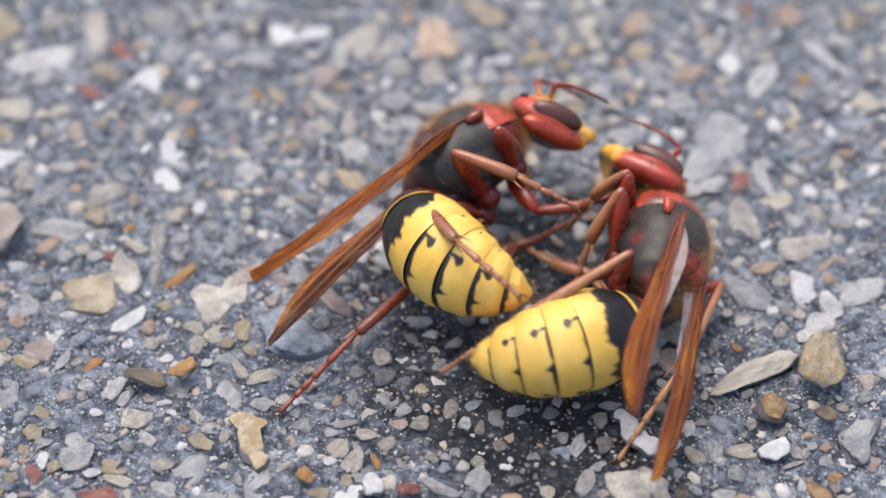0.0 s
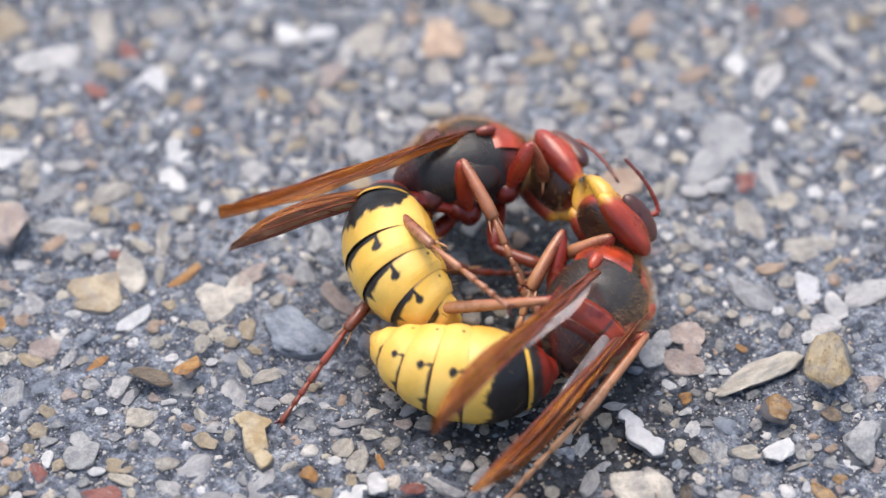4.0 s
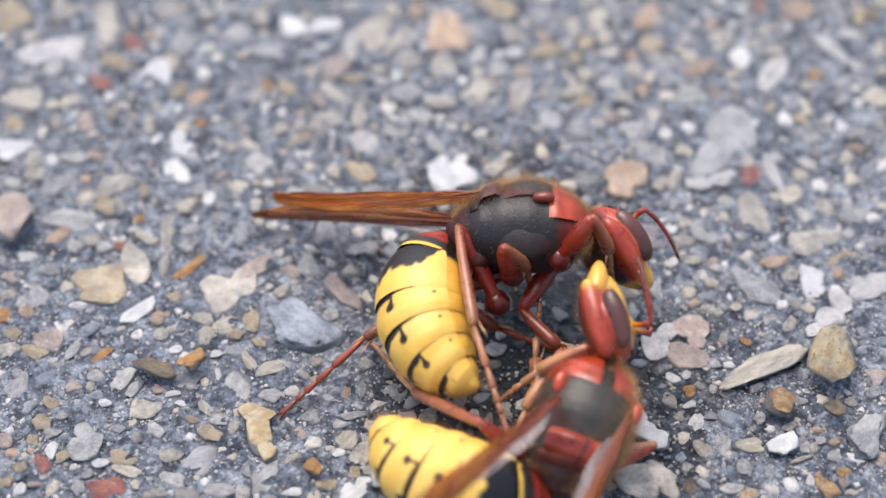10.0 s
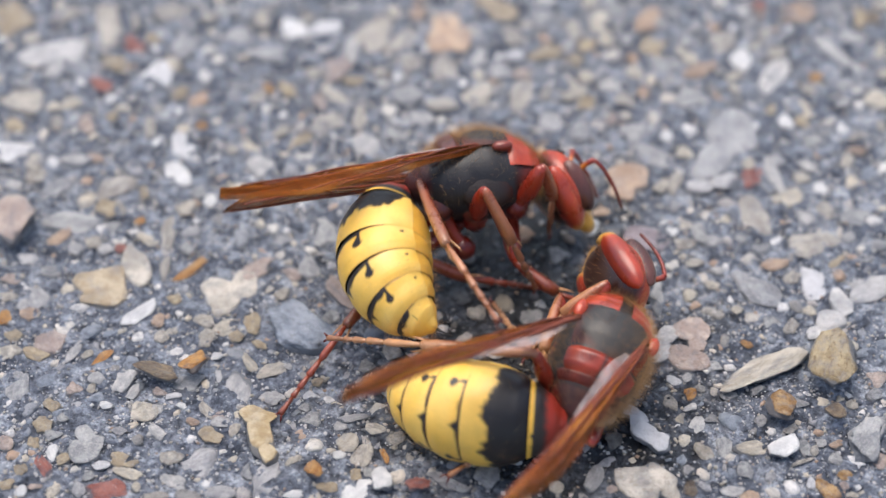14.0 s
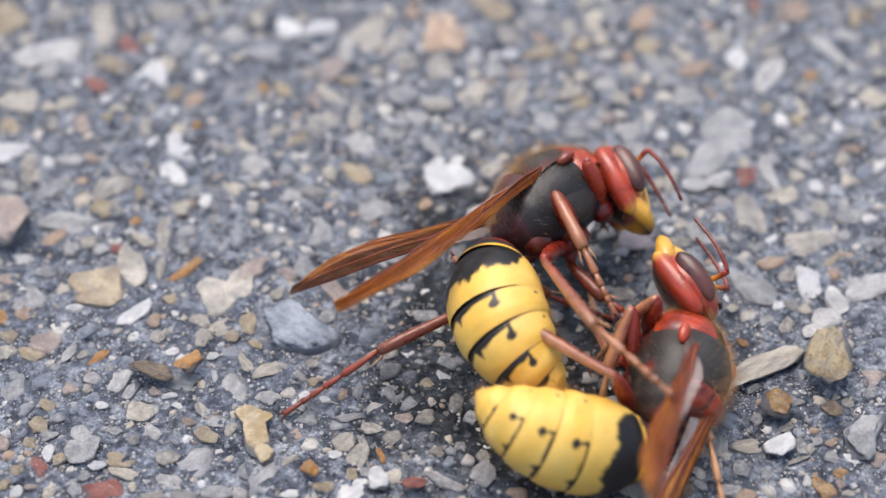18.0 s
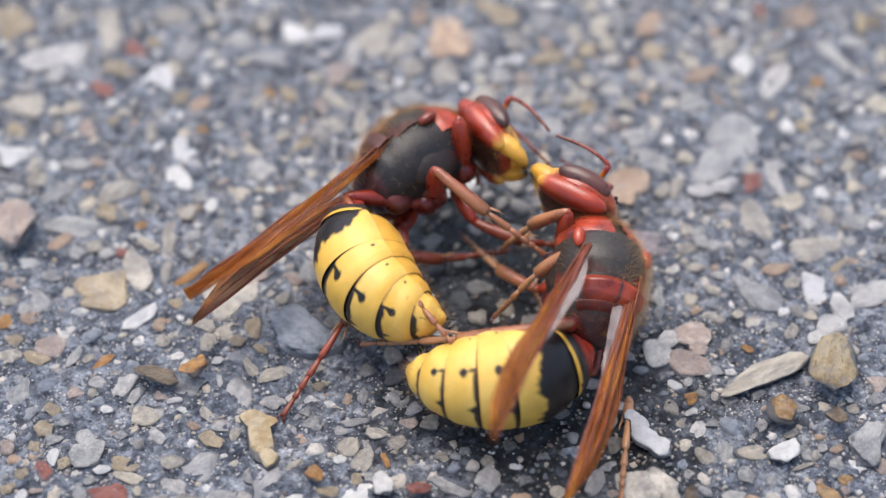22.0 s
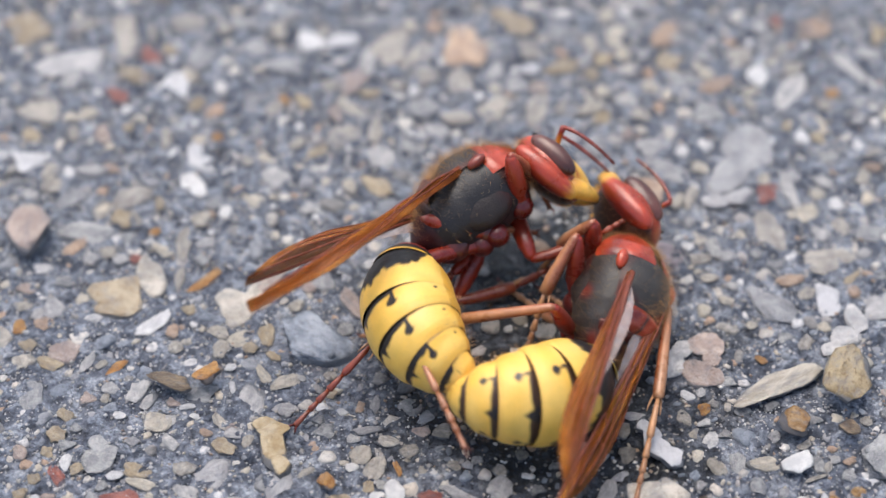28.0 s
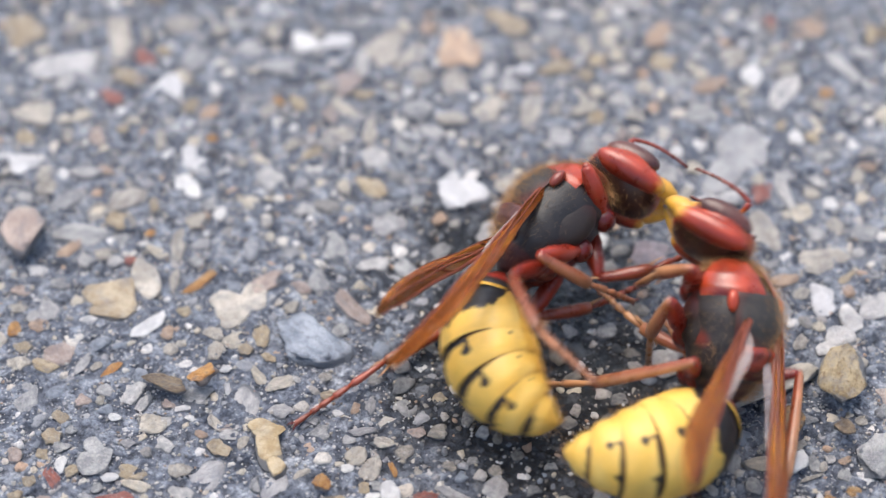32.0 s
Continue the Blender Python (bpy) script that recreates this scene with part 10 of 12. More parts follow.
    walk(hornet_b['tibia_fore_r'], [
        (0, mm(-0.56, -0.14, -4.89, -126, 61, 50)), (0.5, mm(-1.35, -0.64, -3.74, -97, 54, 86)), (1, mm(-0.44, 0.87, -4.28, -118, 26, 46)), (1.5, mm(-0.10, 0.95, -4.62, -123, 26, 37)),
        (2, mm(-0.81, 0.47, -4.11, -126, 17, 27)), (2.5, mm(-0.95, 0.27, -4.05, -122, 25, 39)), (3, mm(-0.08, 0.86, -4.73, -128, 19, 27)), (3.5, mm(-0.56, 0.48, -4.50, -119, 34, 48)),
        (5.5, mm(-0.40, 0.14, -4.92, -128, 43, 39)), (6, mm(0.15, 0.29, -5.33, -137, 36, 29)), (6.5, mm(-0.99, 0.16, -4.06, -130, 28, 39)), (7, mm(0.05, 0.95, -4.79, -135, 18, 24)),
        (7.5, mm(-0.03, 0.74, -4.89, -126, 35, 43)), (8, mm(0.07, 0.18, -5.32, -136, 44, 30)), (8.5, mm(-0.30, 0.02, -5.09, -135, 45, 33)), (9, mm(1.25, 0.31, -5.86, -145, 34, 19)),
        (9.5, mm(1.13, 1.00, -5.41, -139, 30, 30)), (10, mm(0.90, 1.15, -5.19, -140, 18, 23)), (10.5, mm(2.33, 1.19, -5.45, -139, 24, 25)), (11, mm(-0.97, 0.08, -4.17, -134, 27, 33)),
        (11.5, mm(1.22, 0.49, -5.76, -135, 43, 32)), (12, mm(-0.32, 0.70, -4.62, -133, 23, 31)), (12.5, mm(0.11, 1.21, -4.57, -132, 18, 29)), (13, mm(0.30, 1.06, -4.89, -122, 34, 50)),
        (13.5, mm(0.61, 0.54, -5.48, -128, 42, 41)), (14, mm(0.34, 1.37, -4.59, -117, 28, 61)), (14.5, mm(-0.64, 0.24, -4.57, -125, 39, 47)), (16.5, mm(-0.47, 0.02, -4.91, -142, 33, 24)),
        (17, mm(1.34, 0.08, -5.97, -150, 31, 13)), (17.5, mm(0.32, 0.05, -5.55, -150, 30, 15)), (18, mm(2.03, 0.11, -6.06, -151, 31, 15)), (18.5, mm(0.63, 0.45, -5.54, -148, 31, 22)),
        (19, mm(0.66, 1.27, -4.94, -142, 18, 24)), (19.5, mm(-0.82, 0.02, -4.46, -132, 40, 43)), (20, mm(0.30, 0.57, -5.28, -129, 45, 47)), (20.5, mm(0.71, 1.49, -4.73, -125, 29, 47)),
        (21, mm(2.38, 2.18, -4.23, -116, 26, 63)), (21.5, mm(-0.31, 0.76, -4.57, -130, 26, 35)), (22, mm(1.09, 1.09, -5.32, -124, 38, 46)), (22.5, mm(-0.87, 0.36, -4.11, -118, 32, 55)),
        (23, mm(-0.62, 0.78, -4.11, -123, 24, 42)), (23.5, mm(-0.47, 0.67, -4.46, -121, 30, 46)), (24, mm(-0.51, 0.24, -4.73, -129, 34, 35)), (24.5, mm(0.04, 0.31, -5.24, -131, 40, 33)),
        (25, mm(0.22, 0.29, -5.38, -135, 39, 32)), (25.5, mm(-0.71, 0.44, -4.32, -128, 29, 41)), (27.5, mm(-0.17, 0.06, -5.19, -134, 44, 32)), (28, mm(-1.54, -0.94, -3.11, -104, 56, 71)),
        (28.5, mm(0.10, -0.02, -5.44, -125, 61, 48)), (29, mm(-0.83, -0.33, -4.62, -131, 58, 42)), (29.5, mm(0.09, 0.12, -5.37, -146, 36, 21)), (30, mm(0.11, 0.16, -5.37, -139, 47, 32)),
        (30.5, mm(-1.13, -0.39, -4.14, -128, 52, 47)), (31, mm(-0.05, 0.29, -5.18, -119, 53, 58)), (31.5, mm(0.25, 0.06, -5.51, -141, 53, 32)), (31.8, mm(-0.47, -0.26, -5.03, -158, 26, 7)),
        (32, mm(-1.35, -0.64, -3.74, -137, 58, 41))])
    walk(hornet_b['femur_fore_l'], [
        (0, mm(2.20, 1.20, -2.50, 175, -28, 73)), (0.5, mm(2.20, 1.20, -2.50, -178, -44, 58)), (1, mm(2.20, 1.20, -2.50, -146, -60, 13)), (1.5, mm(2.20, 1.20, -2.50, -161, -68, 30)),
        (2, mm(2.20, 1.20, -2.50, -145, -70, 12)), (2.5, mm(2.20, 1.20, -2.50, -148, -63, 16)), (3, mm(2.20, 1.20, -2.50, -148, -66, 16)), (3.5, mm(2.20, 1.20, -2.50, -150, -62, 18)),
        (5.5, mm(2.20, 1.20, -2.50, 179, -52, 52)), (6, mm(2.20, 1.20, -2.50, -178, -52, 48)), (6.5, mm(2.20, 1.20, -2.50, -148, -63, 11)), (7, mm(2.20, 1.20, -2.50, -146, -71, 9)),
        (7.5, mm(2.20, 1.20, -2.50, -154, -63, 18)), (8, mm(2.20, 1.20, -2.50, 155, -43, 73)), (8.5, mm(2.20, 1.20, -2.50, 178, -48, 41)), (9, mm(2.20, 1.20, -2.50, 178, -54, 41)),
        (9.5, mm(2.20, 1.20, -2.50, -156, -67, 10)), (10, mm(2.20, 1.20, -2.50, -156, -60, 10)), (10.5, mm(2.20, 1.20, -2.50, -158, -69, 12)), (11, mm(2.20, 1.20, -2.50, -157, -61, 11)),
        (11.5, mm(2.20, 1.20, -2.50, 166, -55, 54)), (12, mm(2.20, 1.20, -2.50, 172, -65, 46)), (12.5, mm(2.20, 1.20, -2.50, -176, -70, 32)), (13, mm(2.20, 1.20, -2.50, -163, -61, 18)),
        (13.5, mm(2.20, 1.20, -2.50, 169, -55, 50)), (14, mm(2.20, 1.20, -2.50, -157, -54, 8)), (14.5, mm(2.20, 1.20, -2.50, 175, -57, 42)), (16.5, mm(2.20, 1.20, -2.50, 165, -54, 55)),
        (17, mm(2.20, 1.20, -2.50, 156, -44, 65)), (17.5, mm(2.20, 1.20, -2.50, 153, -37, 69)), (18, mm(2.20, 1.20, -2.50, 153, -39, 70)), (18.5, mm(2.20, 1.20, -2.50, 153, -47, 69)),
        (19, mm(2.20, 1.20, -2.50, -168, -70, 19)), (19.5, mm(2.20, 1.20, -2.50, 166, -58, 47)), (20, mm(2.20, 1.20, -2.50, 156, -52, 59)), (20.5, mm(2.20, 1.20, -2.50, 163, -68, 49)),
        (21, mm(2.20, 1.20, -2.50, 175, -71, 36)), (21.5, mm(2.20, 1.20, -2.50, 159, -63, 53)), (22, mm(2.20, 1.20, -2.50, 156, -57, 57)), (22.5, mm(2.20, 1.20, -2.50, 163, -66, 48)),
        (23, mm(2.20, 1.20, -2.50, 172, -70, 38)), (23.5, mm(2.20, 1.20, -2.50, 174, -67, 36)), (24, mm(2.20, 1.20, -2.50, 159, -59, 52)), (24.5, mm(2.20, 1.20, -2.50, 148, -45, 64)),
        (25, mm(2.20, 1.20, -2.50, 146, -41, 67)), (25.5, mm(2.20, 1.20, -2.50, 152, -63, 56)), (27.5, mm(2.20, 1.20, -2.50, 146, -44, 62)), (28, mm(2.20, 1.20, -2.50, 141, -35, 70)),
        (28.5, mm(2.20, 1.20, -2.50, 139, -34, 73)), (29, mm(2.20, 1.20, -2.50, 138, -33, 75)), (29.5, mm(2.20, 1.20, -2.50, 144, -46, 64)), (30, mm(2.20, 1.20, -2.50, 145, -42, 63)),
        (30.5, mm(2.20, 1.20, -2.50, 146, -47, 61)), (31, mm(2.20, 1.20, -2.50, 147, -50, 60)), (31.5, mm(2.20, 1.20, -2.50, 136, -32, 74)), (31.8, mm(2.20, 1.20, -2.50, 139, -19, 66)),
        (32, mm(2.20, 1.20, -2.50, 136, -32, 73))])
    walk(hornet_b['tibia_fore_l'], [
        (0, mm(3.18, 4.41, -0.72, -165, 71, -95)), (0.5, mm(3.65, 3.52, 0.14, 116, 63, -173)), (1, mm(4.05, 1.63, 0.79, 74, 42, 140)), (1.5, mm(3.43, 1.91, 1.02, 54, 62, 121)),
        (2, mm(3.47, 1.47, 1.07, 51, 58, 121)), (2.5, mm(3.86, 1.68, 0.89, 58, 52, 134)), (3, mm(3.69, 1.63, 0.97, 49, 55, 126)), (3.5, mm(3.90, 1.75, 0.86, 60, 55, 143)),
        (5.5, mm(3.64, 3.04, 0.49, 98, 68, -178)), (6, mm(3.77, 2.94, 0.49, 94, 65, 179)), (6.5, mm(3.89, 1.53, 0.89, 58, 55, 139)), (7, mm(3.42, 1.39, 1.09, 36, 58, 114)),
        (7.5, mm(3.84, 1.73, 0.89, 56, 56, 140)), (8, mm(3.01, 3.86, 0.09, 106, 58, -156)), (8.5, mm(4.12, 2.87, 0.32, 85, 51, 179)), (9, mm(3.89, 2.67, 0.57, 79, 61, 171)),
        (9.5, mm(3.66, 1.46, 1.00, 44, 58, 132)), (10, mm(4.07, 1.53, 0.79, 49, 40, 140)), (10.5, mm(3.53, 1.48, 1.05, 35, 57, 119)), (11, mm(4.01, 1.55, 0.82, 53, 51, 142)),
        (11.5, mm(3.48, 2.96, 0.61, 83, 73, 170)), (12, mm(3.32, 2.36, 0.94, 31, 66, 114)), (12.5, mm(3.30, 1.89, 1.07, 24, 59, 105)), (13, mm(3.95, 1.77, 0.82, 51, 48, 140)),
        (13.5, mm(3.60, 2.87, 0.61, 80, 70, 168)), (14, mm(4.41, 1.51, 0.57, 62, 39, 148)), (14.5, mm(3.74, 2.58, 0.69, 82, 65, 167)), (16.5, mm(3.48, 3.03, 0.57, 92, 76, 175)),
        (17, mm(3.36, 3.68, 0.14, 127, 73, -151)), (17.5, mm(3.29, 4.03, -0.21, 160, 72, -119)), (18, mm(3.21, 3.98, -0.11, 128, 64, -151)), (18.5, mm(3.13, 3.62, 0.28, 157, 82, -122)),
        (19, mm(3.43, 1.62, 1.07, 39, 55, 114)), (19.5, mm(3.57, 2.67, 0.72, 70, 69, 148)), (20, mm(3.40, 3.21, 0.49, 65, 80, 141)), (20.5, mm(3.13, 2.27, 1.02, 22, 63, 96)),
        (21, mm(3.20, 1.93, 1.09, 7, 49, 77)), (21.5, mm(3.24, 2.58, 0.89, 18, 70, 89)), (22, mm(3.33, 2.94, 0.69, -2, 77, 64)), (22.5, mm(3.23, 2.35, 0.97, 32, 68, 101)),
        (23, mm(3.22, 2.00, 1.07, 26, 61, 95)), (23.5, mm(3.40, 2.07, 1.00, 42, 63, 114)), (24, mm(3.40, 2.74, 0.76, 63, 77, 135)), (24.5, mm(3.38, 3.62, 0.19, 150, 83, -138)),
        (25, mm(3.32, 3.84, -0.01, 169, 80, -121)), (25.5, mm(3.16, 2.63, 0.89, 44, 75, 114)), (27.5, mm(3.48, 3.61, 0.14, 130, 73, -156)), (28, mm(3.26, 4.13, -0.32, 145, 70, -139)),
        (28.5, mm(3.12, 4.21, -0.38, 168, 69, -115)), (29, mm(3.02, 4.28, -0.43, 140, 63, -140)), (29.5, mm(3.36, 3.57, 0.23, 140, 80, -142)), (30, mm(3.48, 3.72, 0.04, -160, 81, -87)),
        (30.5, mm(3.46, 3.47, 0.28, 128, 73, -158)), (31, mm(3.42, 3.32, 0.41, 132, 82, -156)), (31.5, mm(3.09, 4.30, -0.49, 170, 69, -116)), (31.8, mm(3.66, 4.48, -1.26, -145, 63, -72)),
        (32, mm(3.14, 4.28, -0.49, -167, 70, -97))])
    walk(hornet_b['femur_mid_r'], [
        (0, mm(-0.50, -1.35, -2.80, -172, -23, 164)), (0.5, mm(-0.50, -1.35, -2.80, -180, -66, -176)), (1, mm(-0.50, -1.35, -2.80, 167, -22, -164)), (1.5, mm(-0.50, -1.35, -2.80, 172, -9, -177)),
        (2, mm(-0.50, -1.35, -2.80, 172, -13, -177)), (2.5, mm(-0.50, -1.35, -2.80, 170, -26, -168)), (3, mm(-0.50, -1.35, -2.80, 172, -12, -176)), (3.5, mm(-0.50, -1.35, -2.80, 171, -27, -171)),
        (5.5, mm(-0.50, -1.35, -2.80, 179, -28, 169)), (6, mm(-0.50, -1.35, -2.80, -179, -21, 168)), (6.5, mm(-0.50, -1.35, -2.80, 175, -29, -176)), (7, mm(-0.50, -1.35, -2.80, 176, -9, -177)),
        (7.5, mm(-0.50, -1.35, -2.80, 176, -18, -176)), (8, mm(-0.50, -1.35, -2.80, -180, -9, 169)), (8.5, mm(-0.50, -1.35, -2.80, -180, -27, 171)), (9, mm(-0.50, -1.35, -2.80, -180, -2, 170)),
        (9.5, mm(-0.50, -1.35, -2.80, 180, 3, 177)), (10, mm(-0.50, -1.35, -2.80, -180, 7, -180)), (10.5, mm(-0.50, -1.35, -2.80, 180, 16, 175)), (11, mm(-0.50, -1.35, -2.80, -176, -26, -175)),
        (11.5, mm(-0.50, -1.35, -2.80, -171, -3, 175)), (12, mm(-0.50, -1.35, -2.80, -172, -19, -172)), (12.5, mm(-0.50, -1.35, -2.80, -171, -4, -176)), (13, mm(-0.50, -1.35, -2.80, -171, -13, -172)),
        (13.5, mm(-0.50, -1.35, -2.80, -168, -17, 176)), (14, mm(-0.50, -1.35, -2.80, -172, -19, -173)), (14.5, mm(-0.50, -1.35, -2.80, -167, -39, 177)), (16.5, mm(-0.50, -1.35, -2.80, -165, -23, 172)),
        (17, mm(-0.50, -1.35, -2.80, -163, -1, 169)), (17.5, mm(-0.50, -1.35, -2.80, -163, -3, 165)), (18, mm(-0.50, -1.35, -2.80, -163, 2, 165)), (18.5, mm(-0.50, -1.35, -2.80, -163, -4, 170)),
        (19, mm(-0.50, -1.35, -2.80, -163, -2, -177)), (19.5, mm(-0.50, -1.35, -2.80, -160, -36, -173)), (20, mm(-0.50, -1.35, -2.80, -158, -25, -176)), (20.5, mm(-0.50, -1.35, -2.80, -156, -1, -177)),
        (21, mm(-0.50, -1.35, -2.80, -156, 7, 176)), (21.5, mm(-0.50, -1.35, -2.80, -154, -15, -173)), (22, mm(-0.50, -1.35, -2.80, -152, -4, -179)), (22.5, mm(-0.50, -1.35, -2.80, -153, -29, -163)),
        (23, mm(-0.50, -1.35, -2.80, -151, -16, -168)), (23.5, mm(-0.50, -1.35, -2.80, -150, -20, -169)), (24, mm(-0.50, -1.35, -2.80, -146, -27, -179)), (24.5, mm(-0.50, -1.35, -2.80, -143, -16, 173)),
        (25, mm(-0.50, -1.35, -2.80, -142, -16, 170)), (25.5, mm(-0.50, -1.35, -2.80, -146, -24, -178)), (27.5, mm(-0.50, -1.35, -2.80, -136, -33, 165)), (28, mm(-0.50, -1.35, -2.80, -118, -60, 145)),
        (28.5, mm(-0.50, -1.35, -2.80, -123, -17, 163)), (29, mm(-0.50, -1.35, -2.80, -117, -43, 158)), (29.5, mm(-0.50, -1.35, -2.80, -119, -14, 169)), (30, mm(-0.50, -1.35, -2.80, -120, -25, 170)),
        (30.5, mm(-0.50, -1.35, -2.80, -117, -44, 167)), (31, mm(-0.50, -1.35, -2.80, -121, -32, 175)), (31.5, mm(-0.50, -1.35, -2.80, -117, -10, 167)), (31.8, mm(-0.50, -1.35, -2.80, -117, -5, 162)),
        (32, mm(-0.50, -1.35, -2.80, -111, -38, 157))])
    walk(hornet_b['tibia_mid_r'], [
        (0, mm(-4.59, -0.20, -1.03, -179, 52, -3)), (0.5, mm(-2.35, -1.49, 1.41, -110, 79, 72)), (1, mm(-4.62, -2.51, -1.11, -129, 38, 41)), (1.5, mm(-5.04, -1.56, -2.09, -143, 33, 22)),
        (2, mm(-4.97, -1.55, -1.75, -149, 30, 17)), (2.5, mm(-4.56, -2.21, -0.82, -142, 42, 30)), (3, mm(-4.99, -1.68, -1.86, -151, 34, 18)), (3.5, mm(-4.54, -1.96, -0.68, -145, 49, 29)),
        (5.5, mm(-4.50, -0.58, -0.66, -164, 46, 9)), (6, mm(-4.69, -0.42, -1.13, -167, 38, 7)), (6.5, mm(-4.53, -1.64, -0.60, -155, 44, 25)), (7, mm(-5.04, -1.61, -2.11, -158, 32, 15)),
        (7.5, mm(-4.87, -1.68, -1.40, -153, 42, 24)), (8, mm(-4.97, -0.50, -2.11, -174, 38, -2)), (8.5, mm(-4.54, -0.69, -0.71, -171, 47, 5)), (9, mm(-5.03, -0.59, -2.60, -173, 28, 3)),
        (9.5, mm(-5.09, -1.10, -3.04, -166, 28, 13)), (10, mm(-5.06, -1.38, -3.39, -163, 25, 15)), (10.5, mm(-4.90, -0.95, -4.09, -163, 20, 12)), (11, mm(-4.62, -1.68, -0.79, -158, 42, 22)),
        (11.5, mm(-5.07, -0.92, -2.58, -169, 37, 4)), (12, mm(-4.81, -1.98, -1.33, -158, 40, 21)), (12.5, mm(-5.08, -1.69, -2.50, -157, 30, 20)), (13, mm(-4.94, -1.99, -1.78, -149, 42, 31)),
        (13.5, mm(-4.89, -1.06, -1.45, -163, 43, 10)), (14, mm(-4.82, -1.92, -1.33, -145, 35, 38)), (14.5, mm(-4.07, -1.15, 0.09, -158, 52, 16)), (16.5, mm(-4.68, -0.75, -0.97, -174, 42, -1)),
        (17, mm(-5.02, -0.47, -2.73, 179, 28, -9)), (17.5, mm(-4.94, -0.17, -2.55, 177, 26, -9)), (18, mm(-4.94, -0.18, -3.00, 178, 21, -3)), (18.5, mm(-5.01, -0.53, -2.46, -180, 29, -1)),
        (19, mm(-5.09, -1.60, -2.64, -165, 27, 18)), (19.5, mm(-4.18, -1.82, -0.07, -160, 56, 22)), (20, mm(-4.67, -1.66, -0.88, -160, 53, 20)), (20.5, mm(-5.09, -1.62, -2.75, -151, 34, 27)),
        (21, mm(-5.05, -1.06, -3.39, -144, 26, 34)), (21.5, mm(-4.91, -1.91, -1.63, -150, 38, 23)), (22, mm(-5.09, -1.44, -2.49, -152, 37, 20)), (22.5, mm(-4.35, -2.55, -0.59, -139, 49, 40)),
        (23, mm(-4.83, -2.30, -1.56, -143, 38, 32)), (23.5, mm(-4.74, -2.16, -1.20, -143, 42, 32)), (24, mm(-4.60, -1.43, -0.72, -157, 46, 15)), (24.5, mm(-4.89, -0.78, -1.57, -167, 41, 4)),
        (25, mm(-4.85, -0.58, -1.51, -170, 40, 2)), (25.5, mm(-4.71, -1.46, -0.95, -155, 39, 22)), (27.5, mm(-4.22, -0.35, -0.29, -159, 46, 12)), (28, mm(-2.41, -0.01, 1.16, -144, 73, 27)),
        (28.5, mm(-4.71, -0.05, -1.46, -169, 47, 1)), (29, mm(-3.63, -0.08, 0.32, -177, 63, -5)), (29.5, mm(-4.87, -0.46, -1.65, -172, 37, 1)), (30, mm(-4.62, -0.62, -0.88, -172, 47, 2)),
        (30.5, mm(-3.75, -0.61, 0.37, -171, 62, 3)), (31, mm(-4.39, -1.00, -0.38, -159, 56, 15)), (31.5, mm(-4.92, -0.35, -2.03, 178, 43, -10)), (31.8, mm(-4.86, 0.07, -2.40, 167, 28, -23)),
        (32, mm(-3.86, 0.07, 0.00, 157, 60, -33))])
